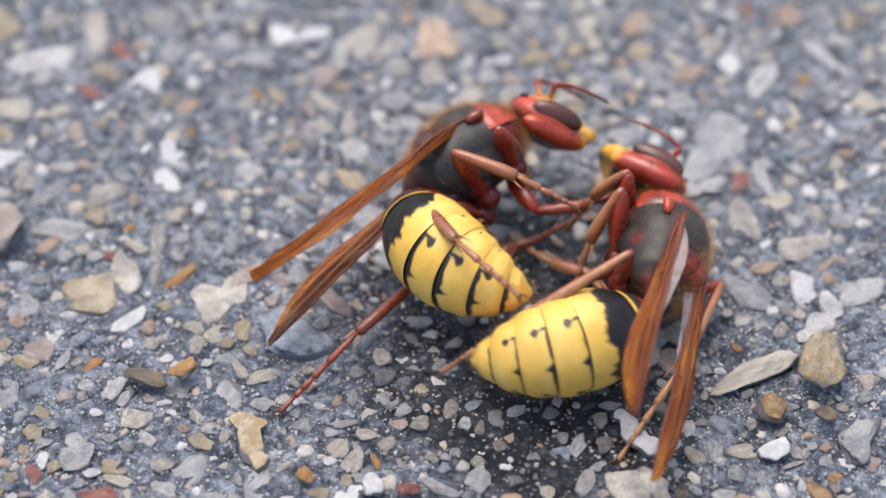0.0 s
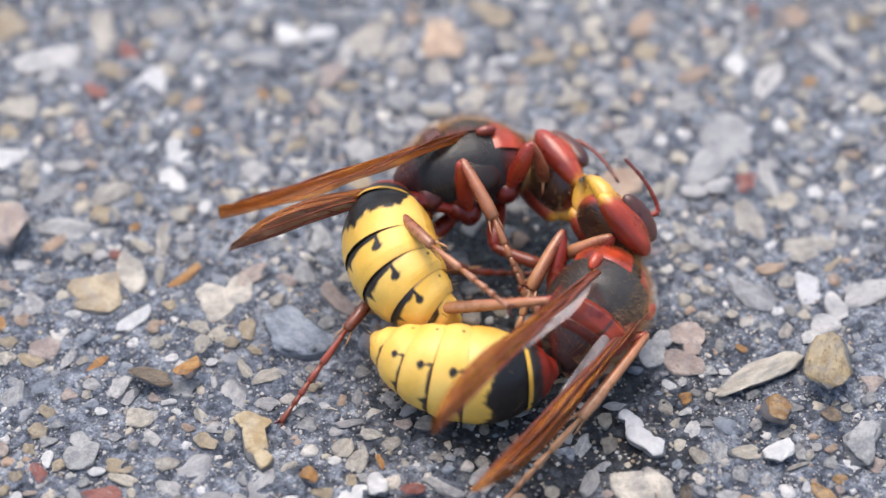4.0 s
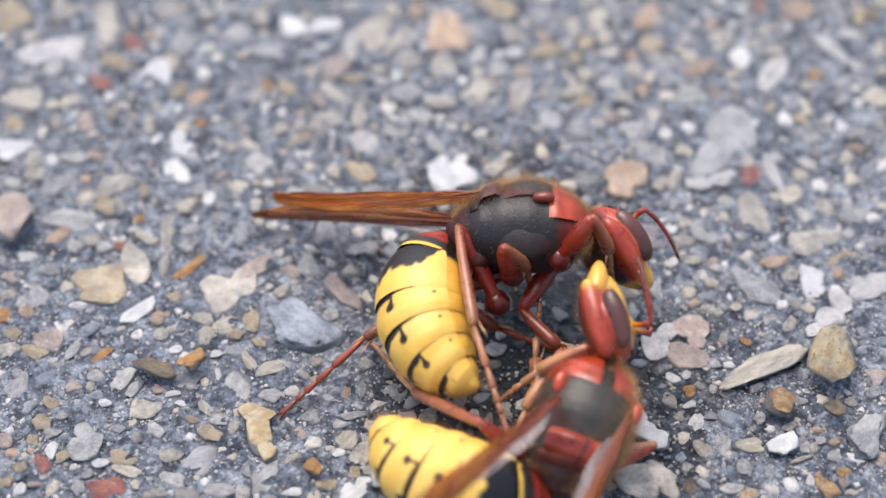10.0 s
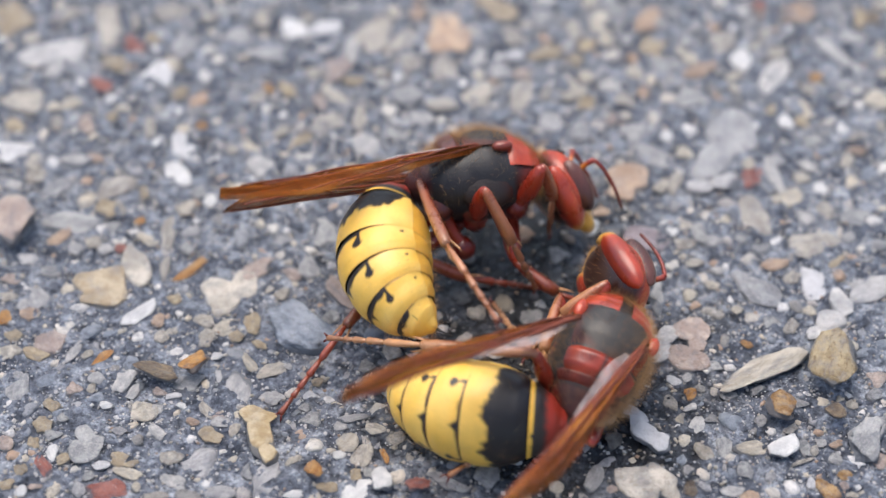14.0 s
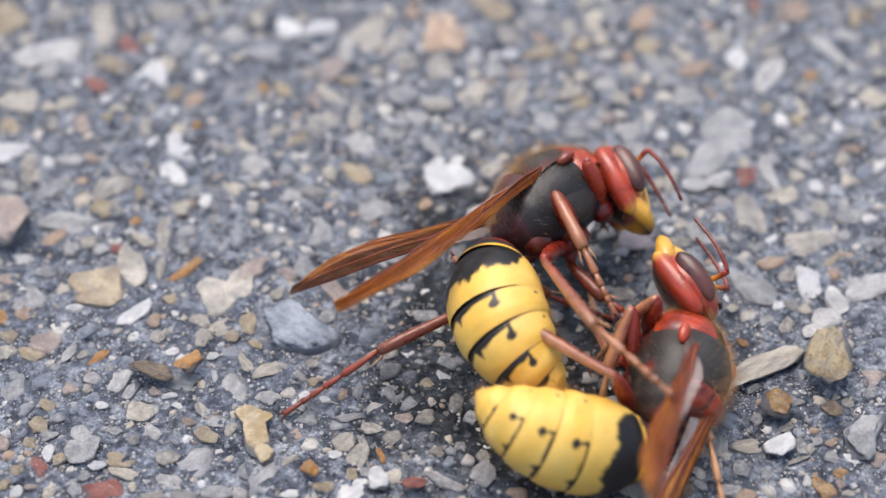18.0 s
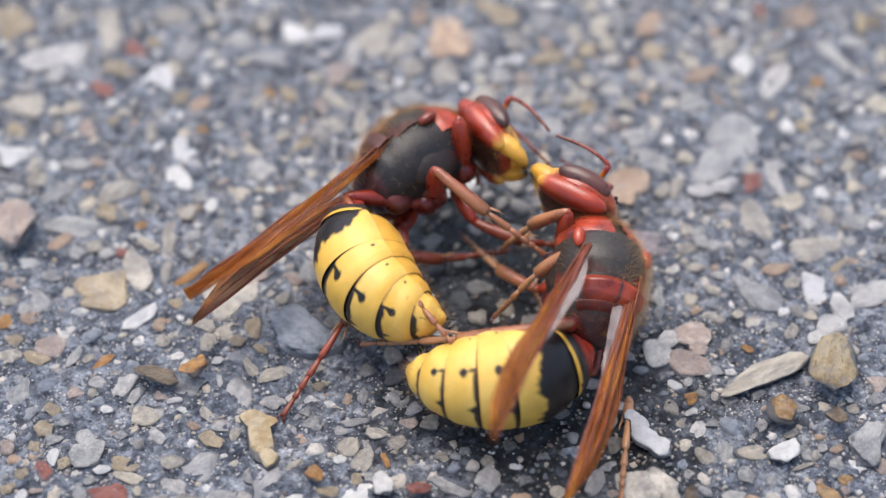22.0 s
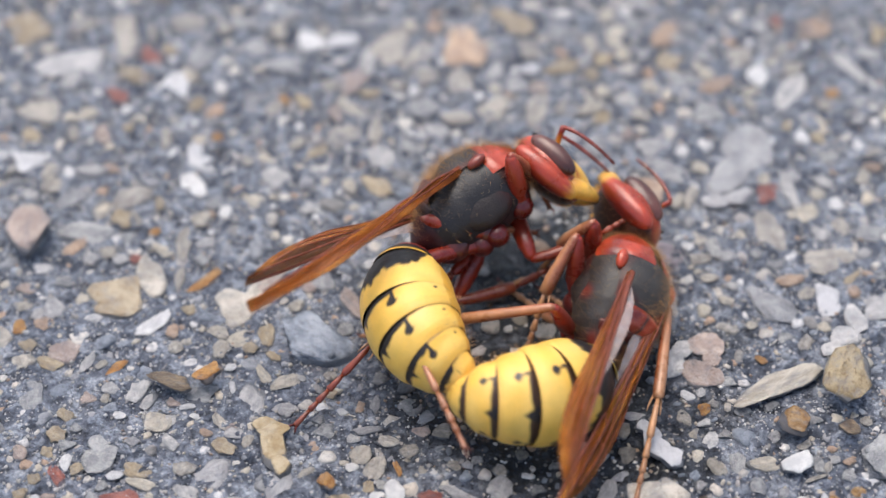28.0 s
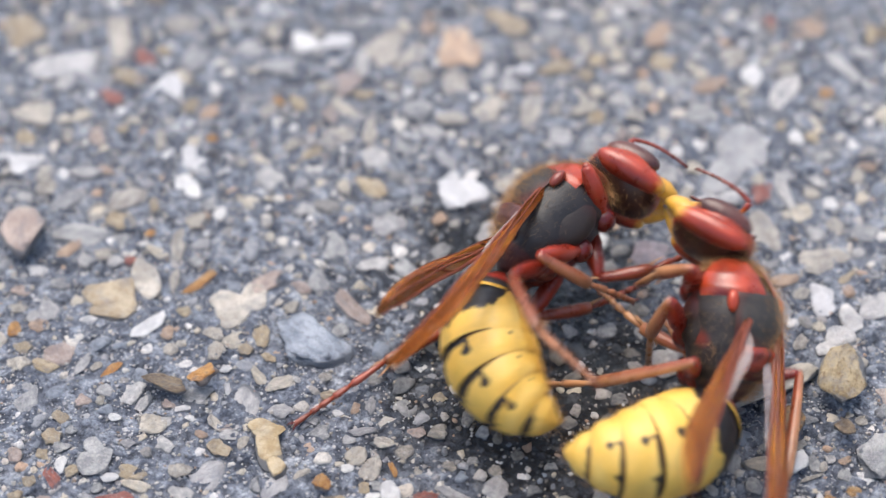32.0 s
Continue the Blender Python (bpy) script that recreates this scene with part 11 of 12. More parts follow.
    walk(hornet_b['femur_mid_l'], [
        (0, mm(-0.50, 1.35, -2.80, -158, -29, 64)), (0.5, mm(-0.50, 1.35, -2.80, -148, -14, 40)), (1, mm(-0.50, 1.35, -2.80, -145, -12, 19)), (1.5, mm(-0.50, 1.35, -2.80, -142, -36, 19)),
        (2, mm(-0.50, 1.35, -2.80, -145, -33, 24)), (2.5, mm(-0.50, 1.35, -2.80, -142, -22, 17)), (3, mm(-0.50, 1.35, -2.80, -140, -28, 13)), (3.5, mm(-0.50, 1.35, -2.80, -148, -20, 31)),
        (5.5, mm(-0.50, 1.35, -2.80, -155, -19, 48)), (6, mm(-0.50, 1.35, -2.80, -155, -18, 46)), (6.5, mm(-0.50, 1.35, -2.80, -151, -21, 34)), (7, mm(-0.50, 1.35, -2.80, -141, -36, 9)),
        (7.5, mm(-0.50, 1.35, -2.80, -151, -23, 27)), (8, mm(-0.50, 1.35, -2.80, -169, -14, 64)), (8.5, mm(-0.50, 1.35, -2.80, -165, -8, 48)), (9, mm(-0.50, 1.35, -2.80, -164, -16, 43)),
        (9.5, mm(-0.50, 1.35, -2.80, -160, -29, 26)), (10, mm(-0.50, 1.35, -2.80, -153, -16, 11)), (10.5, mm(-0.50, 1.35, -2.80, -149, -37, 6)), (11, mm(-0.50, 1.35, -2.80, -162, -17, 28)),
        (11.5, mm(-0.50, 1.35, -2.80, -167, -27, 43)), (12, mm(-0.50, 1.35, -2.80, -149, -45, 3)), (12.5, mm(-0.50, 1.35, -2.80, -141, -46, -8)), (13, mm(-0.50, 1.35, -2.80, -157, -19, 18)),
        (13.5, mm(-0.50, 1.35, -2.80, -165, -25, 38)), (14, mm(-0.50, 1.35, -2.80, -160, -9, 27)), (14.5, mm(-0.50, 1.35, -2.80, -163, -20, 45)), (16.5, mm(-0.50, 1.35, -2.80, -162, -30, 43)),
        (17, mm(-0.50, 1.35, -2.80, -165, -28, 50)), (17.5, mm(-0.50, 1.35, -2.80, -171, -25, 61)), (18, mm(-0.50, 1.35, -2.80, -166, -20, 50)), (18.5, mm(-0.50, 1.35, -2.80, -169, -36, 60)),
        (19, mm(-0.50, 1.35, -2.80, -140, -37, -5)), (19.5, mm(-0.50, 1.35, -2.80, -160, -30, 25)), (20, mm(-0.50, 1.35, -2.80, -158, -46, 24)), (20.5, mm(-0.50, 1.35, -2.80, -136, -53, -8)),
        (21, mm(-0.50, 1.35, -2.80, -99, -56, -55)), (21.5, mm(-0.50, 1.35, -2.80, -147, -58, -3)), (22, mm(-0.50, 1.35, -2.80, -162, -66, 14)), (22.5, mm(-0.50, 1.35, -2.80, -150, -50, 3)),
        (23, mm(-0.50, 1.35, -2.80, -138, -50, -14)), (23.5, mm(-0.50, 1.35, -2.80, -152, -41, 5)), (24, mm(-0.50, 1.35, -2.80, -170, -39, 30)), (24.5, mm(-0.50, 1.35, -2.80, 178, -37, 48)),
        (25, mm(-0.50, 1.35, -2.80, 176, -35, 53)), (25.5, mm(-0.50, 1.35, -2.80, -171, -46, 30)), (27.5, mm(-0.50, 1.35, -2.80, 174, -24, 50)), (28, mm(-0.50, 1.35, -2.80, 173, -25, 52)),
        (28.5, mm(-0.50, 1.35, -2.80, 166, -16, 71)), (29, mm(-0.50, 1.35, -2.80, 172, -17, 53)), (29.5, mm(-0.50, 1.35, -2.80, 173, -34, 49)), (30, mm(-0.50, 1.35, -2.80, 167, -41, 59)),
        (30.5, mm(-0.50, 1.35, -2.80, 171, -21, 51)), (31, mm(-0.50, 1.35, -2.80, 173, -32, 46)), (31.5, mm(-0.50, 1.35, -2.80, 164, -20, 63)), (31.8, mm(-0.50, 1.35, -2.80, 160, -36, 72)),
        (32, mm(-0.50, 1.35, -2.80, 162, -21, 68))])
    walk(hornet_b['tibia_mid_l'], [
        (0, mm(1.26, 4.97, -0.57, 148, 52, -131)), (0.5, mm(2.92, 4.22, -1.69, 117, 17, -166)), (1, mm(3.75, 2.81, -1.84, 104, 3, 177)), (1.5, mm(3.02, 2.56, -0.10, 92, 32, 168)),
        (2, mm(3.02, 2.92, -0.29, 89, 28, 175)), (2.5, mm(3.58, 2.60, -1.08, 83, 13, 172)), (3, mm(3.46, 2.26, -0.64, 78, 20, 166)), (3.5, mm(3.21, 3.58, -1.23, 78, 12, -175)),
        (5.5, mm(2.41, 4.58, -1.30, 86, 23, -160)), (6, mm(2.54, 4.50, -1.38, 86, 19, -161)), (6.5, mm(3.06, 3.75, -1.15, 80, 14, -172)), (7, mm(3.18, 1.93, -0.10, 65, 29, 159)),
        (7.5, mm(3.27, 3.27, -1.00, 71, 16, -179)), (8, mm(1.46, 5.36, -1.69, 76, 11, -143)), (8.5, mm(2.55, 4.74, -2.16, 75, -0, -157)), (9, mm(2.73, 4.37, -1.53, 75, 13, -164)),
        (9.5, mm(3.12, 3.11, -0.57, 69, 23, 178)), (10, mm(3.84, 2.19, -1.53, 66, 3, 169)), (10.5, mm(3.15, 1.73, -0.03, 63, 29, 156)), (11, mm(3.38, 3.42, -1.46, 67, 7, -177)),
        (11.5, mm(2.50, 4.15, -0.71, 78, 31, -166)), (12, mm(2.75, 1.52, 0.45, 51, 37, 150)), (12.5, mm(2.66, 0.91, 0.51, 48, 34, 142)), (13, mm(3.64, 2.69, -1.30, 58, 7, 174)),
        (13.5, mm(2.79, 3.92, -0.86, 70, 26, -170)), (14, mm(3.55, 3.41, -2.08, 69, -5, -174)), (14.5, mm(2.54, 4.41, -1.21, 76, 19, -163)), (16.5, mm(2.43, 4.06, -0.50, 78, 34, -170)),
        (17, mm(2.11, 4.46, -0.63, 89, 36, -163)), (17.5, mm(1.50, 5.00, -0.85, 106, 41, -146)), (18, mm(2.26, 4.67, -1.21, 100, 26, -161)), (18.5, mm(1.38, 4.59, -0.13, 113, 53, -149)),
        (19, mm(3.16, 1.03, -0.03, 74, 28, 147)), (19.5, mm(3.11, 3.03, -0.50, 86, 30, 175)), (20, mm(2.42, 2.65, 0.51, 81, 50, 165)), (20.5, mm(2.24, 0.96, 0.87, 58, 44, 136)),
        (21, mm(0.98, -0.76, 1.01, 32, 36, 101)), (21.5, mm(1.93, 1.22, 1.10, 54, 51, 133)), (22, mm(1.32, 1.80, 1.40, 52, 66, 128)), (22.5, mm(2.45, 1.50, 0.72, 66, 45, 145)),
        (23, mm(2.37, 0.63, 0.72, 57, 40, 132)), (23.5, mm(2.96, 1.65, 0.22, 68, 34, 153)), (24, mm(2.60, 3.14, 0.09, 84, 43, 176)), (24.5, mm(1.96, 4.08, -0.03, 106, 53, -161)),
        (25, mm(1.77, 4.36, -0.16, 115, 52, -153)), (25.5, mm(2.24, 2.95, 0.53, 87, 49, 169)), (27.5, mm(2.21, 4.54, -0.89, 101, 29, -167)), (28, mm(2.07, 4.64, -0.88, 102, 31, -166)),
        (28.5, mm(0.93, 5.54, -1.55, 123, 33, -135)), (29, mm(2.12, 4.88, -1.44, 113, 27, -154)), (29.5, mm(2.00, 4.21, -0.20, 106, 50, -165)), (30, mm(1.32, 4.33, 0.19, 118, 64, -155)),
        (30.5, mm(2.22, 4.66, -1.13, 111, 32, -159)), (31, mm(2.21, 4.16, -0.36, 110, 47, -162)), (31.5, mm(1.46, 5.20, -1.23, 129, 39, -137)), (31.8, mm(0.65, 4.89, -0.10, 160, 63, -106)),
        (32, mm(1.11, 5.33, -1.15, 144, 45, -126))])
    walk(hornet_b['femur_hind_r'], [
        (0, mm(-2.80, -1.25, -2.30, 31, -59, -46)), (0.5, mm(-2.80, -1.25, -2.30, 29, -65, -43)), (1, mm(-2.80, -1.25, -2.30, 21, -33, -32)), (1.5, mm(-2.80, -1.25, -2.30, 29, -41, -43)),
        (2, mm(-2.80, -1.25, -2.30, 30, -30, -45)), (2.5, mm(-2.80, -1.25, -2.30, 34, -45, -51)), (3, mm(-2.80, -1.25, -2.30, 30, -36, -45)), (3.5, mm(-2.80, -1.25, -2.30, 28, -47, -40)),
        (5.5, mm(-2.80, -1.25, -2.30, -7, -66, -1)), (6, mm(-2.80, -1.25, -2.30, 6, -38, -15)), (6.5, mm(-2.80, -1.25, -2.30, 33, -60, -53)), (7, mm(-2.80, -1.25, -2.30, 41, -33, -62)),
        (7.5, mm(-2.80, -1.25, -2.30, 7, 15, -47)), (8, mm(-2.80, -1.25, -2.30, 10, 36, -32)), (8.5, mm(-2.80, -1.25, -2.30, 12, -30, -9)), (9, mm(-2.80, -1.25, -2.30, 110, -78, -104)),
        (9.5, mm(-2.80, -1.25, -2.30, 52, -51, -51)), (10, mm(-2.80, -1.25, -2.30, 37, -21, -45)), (10.5, mm(-2.80, -1.25, -2.30, 32, 5, -53)), (11, mm(-2.80, -1.25, -2.30, 28, 30, -56)),
        (11.5, mm(-2.80, -1.25, -2.30, 37, -3, -43)), (12, mm(-2.80, -1.25, -2.30, 51, -27, -59)), (12.5, mm(-2.80, -1.25, -2.30, 38, -6, -45)), (13, mm(-2.80, -1.25, -2.30, 27, 8, -34)),
        (13.5, mm(-2.80, -1.25, -2.30, 26, -5, -15)), (14, mm(-2.80, -1.25, -2.30, 25, 33, -15)), (14.5, mm(-2.80, -1.25, -2.30, 28, 27, -6)), (16.5, mm(-2.80, -1.25, -2.30, 19, 15, 1)),
        (17, mm(-2.80, -1.25, -2.30, 16, 9, 2)), (17.5, mm(-2.80, -1.25, -2.30, 17, -8, 4)), (18, mm(-2.80, -1.25, -2.30, 17, -2, 12)), (18.5, mm(-2.80, -1.25, -2.30, 16, -3, 17)),
        (19, mm(-2.80, -1.25, -2.30, 17, 10, 11)), (19.5, mm(-2.80, -1.25, -2.30, 48, -10, -29)), (20, mm(-2.80, -1.25, -2.30, 70, -1, -73)), (20.5, mm(-2.80, -1.25, -2.30, 78, -6, -79)),
        (21, mm(-2.80, -1.25, -2.30, 92, -11, -94)), (21.5, mm(-2.80, -1.25, -2.30, 72, 7, -72)), (22, mm(-2.80, -1.25, -2.30, 61, 30, -75)), (22.5, mm(-2.80, -1.25, -2.30, 54, 32, -67)),
        (23, mm(-2.80, -1.25, -2.30, 48, 36, -58)), (23.5, mm(-2.80, -1.25, -2.30, 46, 34, -51)), (24, mm(-2.80, -1.25, -2.30, 38, 25, -51)), (24.5, mm(-2.80, -1.25, -2.30, 44, 29, -54)),
        (25, mm(-2.80, -1.25, -2.30, 45, 28, -68)), (25.5, mm(-2.80, -1.25, -2.30, 47, 29, -61)), (27.5, mm(-2.80, -1.25, -2.30, 39, -14, -19)), (28, mm(-2.80, -1.25, -2.30, 39, -44, -19)),
        (28.5, mm(-2.80, -1.25, -2.30, 25, -38, 1)), (29, mm(-2.80, -1.25, -2.30, 24, -54, -3)), (29.5, mm(-2.80, -1.25, -2.30, 39, -23, -15)), (30, mm(-2.80, -1.25, -2.30, 59, -42, -41)),
        (30.5, mm(-2.80, -1.25, -2.30, 58, -34, -40)), (31, mm(-2.80, -1.25, -2.30, 63, -36, -46)), (31.5, mm(-2.80, -1.25, -2.30, 56, -37, -27)), (31.8, mm(-2.80, -1.25, -2.30, 81, -59, -55)),
        (32, mm(-2.80, -1.25, -2.30, 103, -66, -77))])
    walk(hornet_b['tibia_hind_r'], [
        (0, mm(-0.89, -3.21, 2.24, 14, 15, 173)), (0.5, mm(-1.18, -2.78, 2.51, 31, -3, 167)), (1, mm(0.97, -3.61, 0.59, 43, 5, 169)), (1.5, mm(0.10, -3.97, 1.21, 27, 9, 169)),
        (2, mm(0.44, -4.48, 0.38, 11, -3, 171)), (2.5, mm(-0.44, -4.16, 1.45, 9, 0, 167)), (3, mm(0.27, -4.28, 0.78, 6, 3, 166)), (3.5, mm(-0.05, -3.58, 1.58, 7, 2, 173)),
        (5.5, mm(-0.66, -1.28, 2.55, 10, 12, 171)), (6, mm(1.22, -2.30, 0.99, 13, 7, 169)), (6.5, mm(-1.21, -3.35, 2.30, 11, 10, 163)), (7, mm(-0.69, -5.14, 0.61, 5, 13, 143)),
        (7.5, mm(0.69, -4.97, -3.72, 9, -0, 145)), (8, mm(0.81, -3.53, -5.43, 15, 6, 153)), (8.5, mm(1.75, -1.96, 0.32, 11, 21, 145)), (9, mm(-3.06, -2.33, 2.88, 0, 33, 138)),
        (9.5, mm(-0.69, -3.83, 1.82, 4, 26, 130)), (10, mm(0.70, -4.75, -0.39, 14, 13, 121)), (10.5, mm(0.39, -5.46, -2.73, 6, 2, 123)), (11, mm(-0.21, -5.05, -4.93, -13, -13, 148)),
        (11.5, mm(1.08, -4.85, -1.99, 6, 2, 154)), (12, mm(-0.36, -5.27, 0.14, 22, 2, 159)), (12.5, mm(0.93, -4.98, -1.79, -1, -3, 159)), (13, mm(1.56, -4.18, -3.04, -21, -6, 158)),
        (13.5, mm(2.30, -2.60, -1.84, 1, -0, 154)), (14, mm(1.48, -2.38, -5.21, 21, -15, 146)), (14.5, mm(1.89, -1.74, -4.72, 17, -17, 159)), (16.5, mm(2.32, -1.20, -3.66, 10, -34, -173)),
        (17, mm(2.44, -1.04, -3.08, 7, -32, -166)), (17.5, mm(2.44, -0.89, -1.56, 10, -19, -171)), (18, mm(2.38, -0.17, -2.07, 6, -30, -165)), (18.5, mm(2.26, 0.28, -1.99, 2, -18, -157)),
        (19, mm(2.31, -0.22, -3.23, -2, -16, -153)), (19.5, mm(1.74, -3.81, -1.36, 10, -25, -178)), (20, mm(-1.28, -6.33, -2.21, 26, -23, 162)), (20.5, mm(-1.83, -6.43, -1.76, 25, -27, 167)),
        (21, mm(-3.18, -6.44, -1.30, 27, -30, 164)), (21.5, mm(-1.17, -6.26, -2.90, 27, -31, 160)), (22, mm(-1.65, -5.68, -4.97, 26, -26, 161)), (22.5, mm(-1.06, -5.39, -5.11, 19, -29, 168)),
        (23, mm(-0.54, -4.91, -5.39, 12, -27, 174)), (23.5, mm(-0.05, -4.65, -5.30, 11, -30, 175)), (24, mm(0.20, -5.02, -4.51, 12, -26, 171)), (24.5, mm(-0.09, -5.01, -4.87, 17, -27, 170)),
        (25, mm(-1.01, -5.59, -4.76, 24, -25, 167)), (25.5, mm(-0.57, -5.33, -4.85, 22, -22, 172)), (27.5, mm(2.06, -2.92, -1.00, 26, -32, 174)), (28, mm(0.78, -2.51, 1.40, 29, -16, 175)),
        (28.5, mm(1.35, -1.17, 0.99, 11, -18, -172)), (29, mm(0.31, -1.44, 1.99, 3, -15, 174)), (29.5, mm(1.90, -2.51, -0.21, 2, -19, 179)), (30, mm(0.20, -3.82, 1.23, 2, -12, -178)),
        (30.5, mm(0.56, -4.04, 0.70, 2, -15, -172)), (31, mm(0.20, -4.35, 0.78, 4, -8, -176)), (31.5, mm(0.96, -3.15, 0.91, -3, -19, 180)), (31.8, mm(-1.23, -3.48, 2.25, 6, 2, 154)),
        (32, mm(-2.29, -3.37, 2.53, 6, -11, 154))])
    walk(hornet_b['femur_hind_l'], [
        (0, mm(-2.80, 1.25, -2.30, -146, -36, 111)), (0.5, mm(-2.80, 1.25, -2.30, -126, -47, 90)), (1, mm(-2.80, 1.25, -2.30, -108, -75, 74)), (1.5, mm(-2.80, 1.25, -2.30, -158, -72, 128)),
        (2, mm(-2.80, 1.25, -2.30, 139, -78, -164)), (2.5, mm(-2.80, 1.25, -2.30, -165, -71, 138)), (3, mm(-2.80, 1.25, -2.30, 123, -83, -147)), (3.5, mm(-2.80, 1.25, -2.30, -122, -77, 99)),
        (5.5, mm(-2.80, 1.25, -2.30, -125, -21, 117)), (6, mm(-2.80, 1.25, -2.30, -123, -34, 118)), (6.5, mm(-2.80, 1.25, -2.30, -96, -73, 90)), (7, mm(-2.80, 1.25, -2.30, 81, -73, -88)),
        (7.5, mm(-2.80, 1.25, -2.30, 55, -70, -62)), (8, mm(-2.80, 1.25, -2.30, -75, -76, 72)), (8.5, mm(-2.80, 1.25, -2.30, -103, -37, 109)), (9, mm(-2.80, 1.25, -2.30, -99, -33, 102)),
        (9.5, mm(-2.80, 1.25, -2.30, -90, -31, 98)), (10, mm(-2.80, 1.25, -2.30, -79, -32, 86)), (10.5, mm(-2.80, 1.25, -2.30, -114, -67, 132)), (11, mm(-2.80, 1.25, -2.30, 65, -68, -24)),
        (11.5, mm(-2.80, 1.25, -2.30, -68, -47, 108)), (12, mm(-2.80, 1.25, -2.30, -73, -34, 113)), (12.5, mm(-2.80, 1.25, -2.30, -82, -70, 123)), (13, mm(-2.80, 1.25, -2.30, -72, -69, 115)),
        (13.5, mm(-2.80, 1.25, -2.30, -66, -41, 106)), (14, mm(-2.80, 1.25, -2.30, -63, -60, 101)), (14.5, mm(-2.80, 1.25, -2.30, -60, -49, 95)), (16.5, mm(-2.80, 1.25, -2.30, -63, -51, 93)),
        (17, mm(-2.80, 1.25, -2.30, -73, -24, 108)), (17.5, mm(-2.80, 1.25, -2.30, -72, -16, 106)), (18, mm(-2.80, 1.25, -2.30, -68, -28, 98)), (18.5, mm(-2.80, 1.25, -2.30, -76, -50, 104)),
        (19, mm(-2.80, 1.25, -2.30, -143, -77, 175)), (19.5, mm(-2.80, 1.25, -2.30, -64, -63, 86)), (20, mm(-2.80, 1.25, -2.30, -94, -68, 129)), (20.5, mm(-2.80, 1.25, -2.30, -112, -59, 141)),
        (21, mm(-2.80, 1.25, -2.30, -116, -44, 142)), (21.5, mm(-2.80, 1.25, -2.30, -109, -45, 135)), (22, mm(-2.80, 1.25, -2.30, -109, -56, 139)), (22.5, mm(-2.80, 1.25, -2.30, -97, -41, 125)),
        (23, mm(-2.80, 1.25, -2.30, -94, -27, 121)), (23.5, mm(-2.80, 1.25, -2.30, -88, -31, 115)), (24, mm(-2.80, 1.25, -2.30, -84, -16, 112)), (24.5, mm(-2.80, 1.25, -2.30, -86, -5, 115)),
        (25, mm(-2.80, 1.25, -2.30, -88, 6, 119)), (25.5, mm(-2.80, 1.25, -2.30, -89, -16, 122)), (27.5, mm(-2.80, 1.25, -2.30, -69, -51, 87)), (28, mm(-2.80, 1.25, -2.30, -76, -30, 102)),
        (28.5, mm(-2.80, 1.25, -2.30, -75, -32, 107)), (29, mm(-2.80, 1.25, -2.30, -68, -31, 101)), (29.5, mm(-2.80, 1.25, -2.30, -79, -30, 115)), (30, mm(-2.80, 1.25, -2.30, -84, -7, 111)),
        (30.5, mm(-2.80, 1.25, -2.30, -85, -8, 110)), (31, mm(-2.80, 1.25, -2.30, -85, -3, 111)), (31.5, mm(-2.80, 1.25, -2.30, -68, -40, 86)), (31.8, mm(-2.80, 1.25, -2.30, -71, -22, 102)),
        (32, mm(-2.80, 1.25, -2.30, -60, -37, 85))])
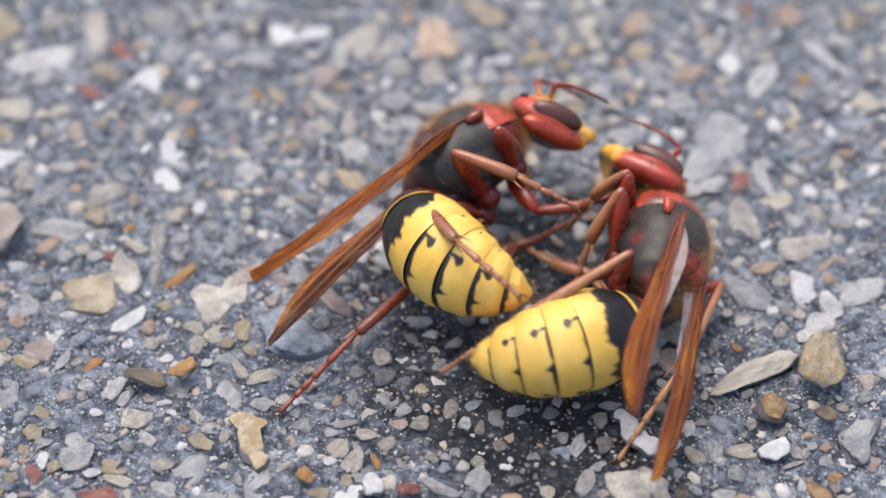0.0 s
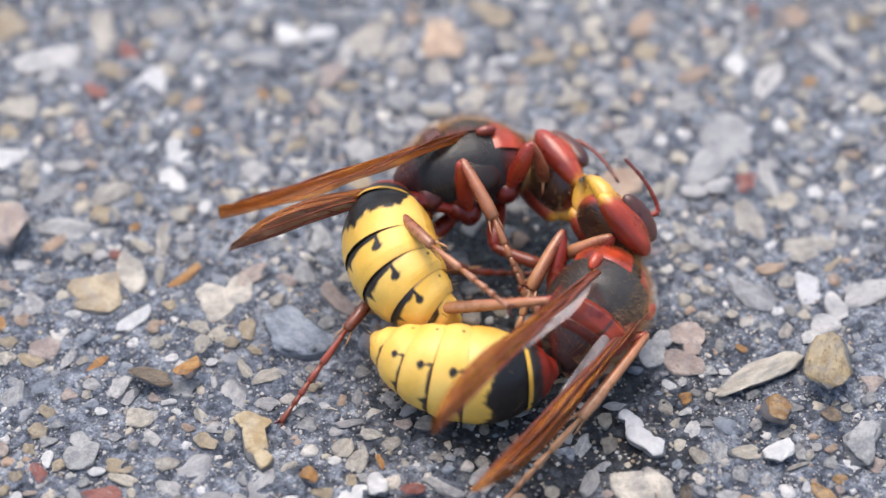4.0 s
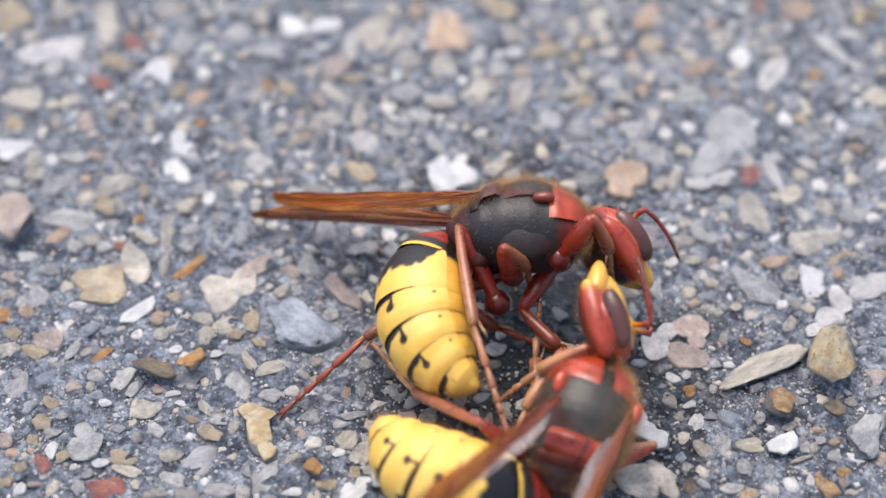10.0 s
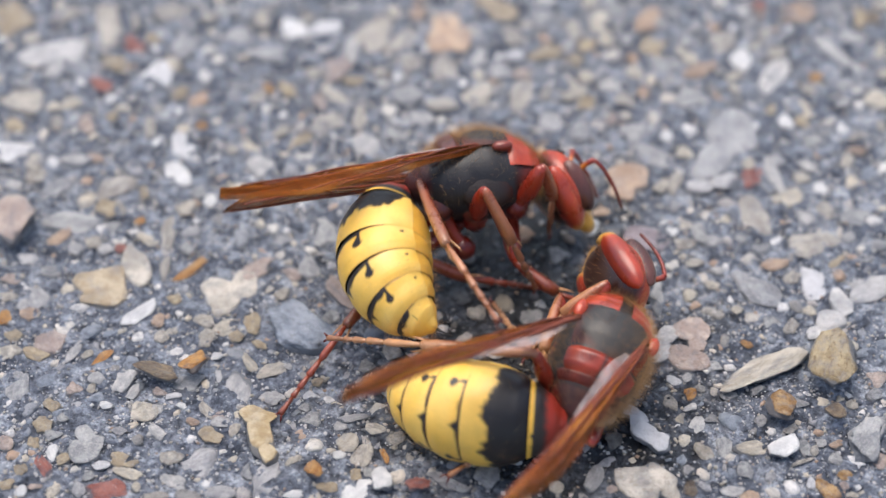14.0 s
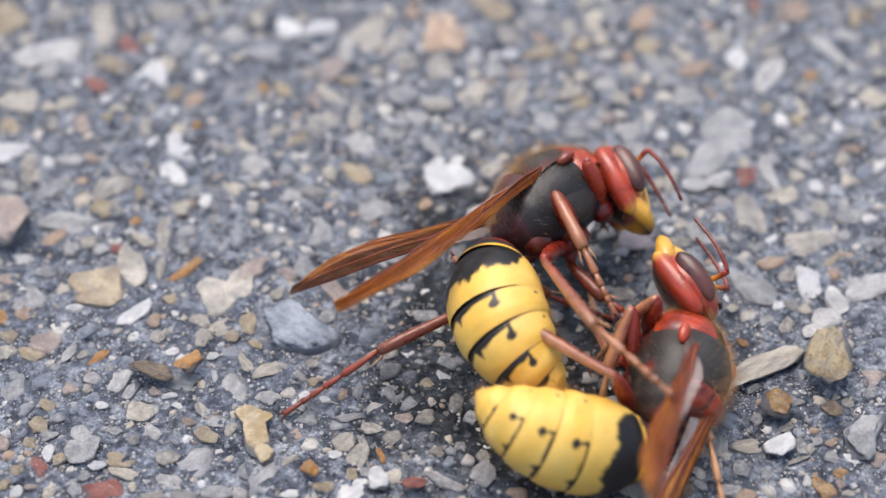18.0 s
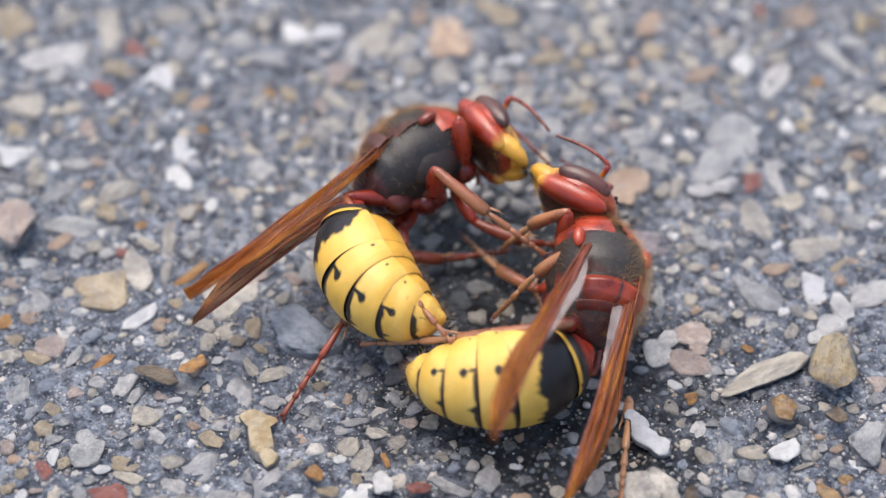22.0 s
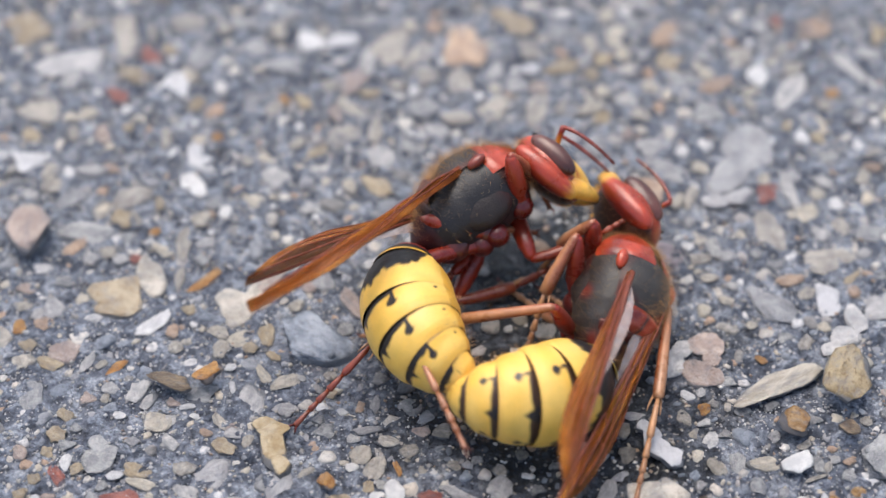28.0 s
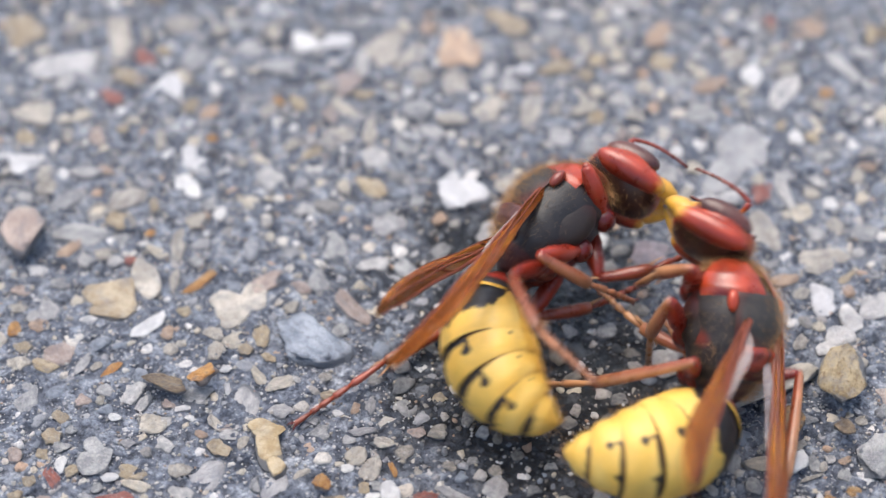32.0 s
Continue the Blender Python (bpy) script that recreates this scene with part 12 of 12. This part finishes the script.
    walk(hornet_b['tibia_hind_l'], [
        (0, mm(-4.36, 5.22, 0.85, 40, 62, 171)), (0.5, mm(-2.78, 4.85, 1.59, 28, 39, 153)), (1, mm(-2.44, 2.53, 2.83, 1, 32, 115)), (1.5, mm(-3.82, 2.57, 2.73, -19, 43, 96)),
        (2, mm(-3.83, 0.96, 2.89, -28, 38, 93)), (2.5, mm(-4.06, 2.40, 2.72, -25, 43, 101)), (3, mm(-3.36, 0.89, 2.96, -28, 44, 99)), (3.5, mm(-2.99, 2.45, 2.86, -18, 52, 117)),
        (5.5, mm(-5.03, 5.66, -0.38, -63, 77, 81)), (6, mm(-4.85, 5.16, 0.64, -79, 71, 68)), (6.5, mm(-2.80, 2.79, 2.77, -8, 50, 134)), (7, mm(-2.75, -0.31, 2.77, -18, 38, 109)),
        (7.5, mm(-1.96, -0.31, 2.69, -13, 39, 117)), (8, mm(-2.41, 2.48, 2.84, 5, 62, 145)), (8.5, mm(-4.19, 5.23, 0.91, -33, 70, 108)), (9, mm(-3.75, 5.61, 0.55, -72, 64, 72)),
        (9.5, mm(-3.45, 5.73, 0.46, -93, 61, 62)), (10, mm(-2.48, 5.71, 0.55, -99, 62, 66)), (10.5, mm(-4.17, 2.79, 2.58, -87, 45, 58)), (11, mm(-0.97, 0.45, 2.61, -26, 43, 107)),
        (11.5, mm(-3.90, 4.72, 1.55, -59, 74, 78)), (12, mm(-4.52, 5.31, 0.64, -54, 62, 94)), (12.5, mm(-3.79, 2.74, 2.69, -38, 53, 103)), (13, mm(-3.59, 2.98, 2.65, -20, 51, 114)),
        (13.5, mm(-3.88, 5.12, 1.16, -24, 60, 107)), (14, mm(-3.31, 3.84, 2.29, -29, 32, 100)), (14.5, mm(-3.08, 4.74, 1.68, -29, 53, 101)), (16.5, mm(-2.99, 4.56, 1.84, -29, 62, 110)),
        (17, mm(-4.31, 5.86, -0.17, -67, 73, 71)), (17.5, mm(-4.23, 6.14, -0.82, -90, 73, 56)), (18, mm(-3.43, 5.90, 0.15, -109, 54, 47)), (18.5, mm(-3.64, 4.55, 1.76, -83, 64, 55)),
        (19, mm(-3.99, 1.34, 2.86, -48, 36, 80)), (19.5, mm(-2.64, 3.62, 2.44, -13, 43, 131)), (20, mm(-4.04, 2.79, 2.62, -17, 41, 127)), (20.5, mm(-4.89, 2.96, 2.26, -18, 12, 125)),
        (21, mm(-5.81, 3.58, 1.39, -16, -18, 123)), (21.5, mm(-5.42, 3.90, 1.47, -25, 23, 113)), (22, mm(-5.08, 3.20, 2.07, -44, 50, 93)), (22.5, mm(-5.11, 4.53, 1.16, -27, 11, 121)),
        (23, mm(-5.21, 5.31, 0.11, -29, -28, 131)), (23.5, mm(-4.70, 5.38, 0.43, -19, -29, 129)), (24, mm(-4.70, 5.98, -0.86, -9, -19, 131)), (24.5, mm(-5.04, 6.03, -1.83, -9, -13, 128)),
        (25, mm(-5.33, 5.88, -2.82, -10, -15, 131)), (25.5, mm(-5.52, 5.55, -0.82, -7, -13, 119)), (27.5, mm(-2.62, 4.61, 1.79, -0, 52, 119)), (28, mm(-3.73, 5.75, 0.33, 13, 68, 128)),
        (28.5, mm(-4.09, 5.57, 0.49, -52, 85, 74)), (29, mm(-3.65, 5.70, 0.44, -59, 76, 79)), (29.5, mm(-4.74, 5.40, 0.36, -75, 63, 55)), (30, mm(-4.71, 6.15, -1.61, -50, 69, 76)),
        (30.5, mm(-4.55, 6.19, -1.52, -25, 68, 105)), (31, mm(-4.69, 6.19, -2.04, -39, 68, 93)), (31.5, mm(-2.49, 5.32, 1.08, -18, 81, 119)), (31.8, mm(-3.84, 6.04, -0.28, -115, 72, 20)),
        (32, mm(-2.43, 5.46, 0.90, 35, 78, 170))])

    for hornet, curls in ((hornet_a, CURL_A), (hornet_b, CURL_B)):
        for index, ring in enumerate(hornet["rings"], 1):
            rows = [(t, ring_pose(index, curl)) for t, curl in curls]
            for piece in ring:
                walk(piece, rows)


motions()
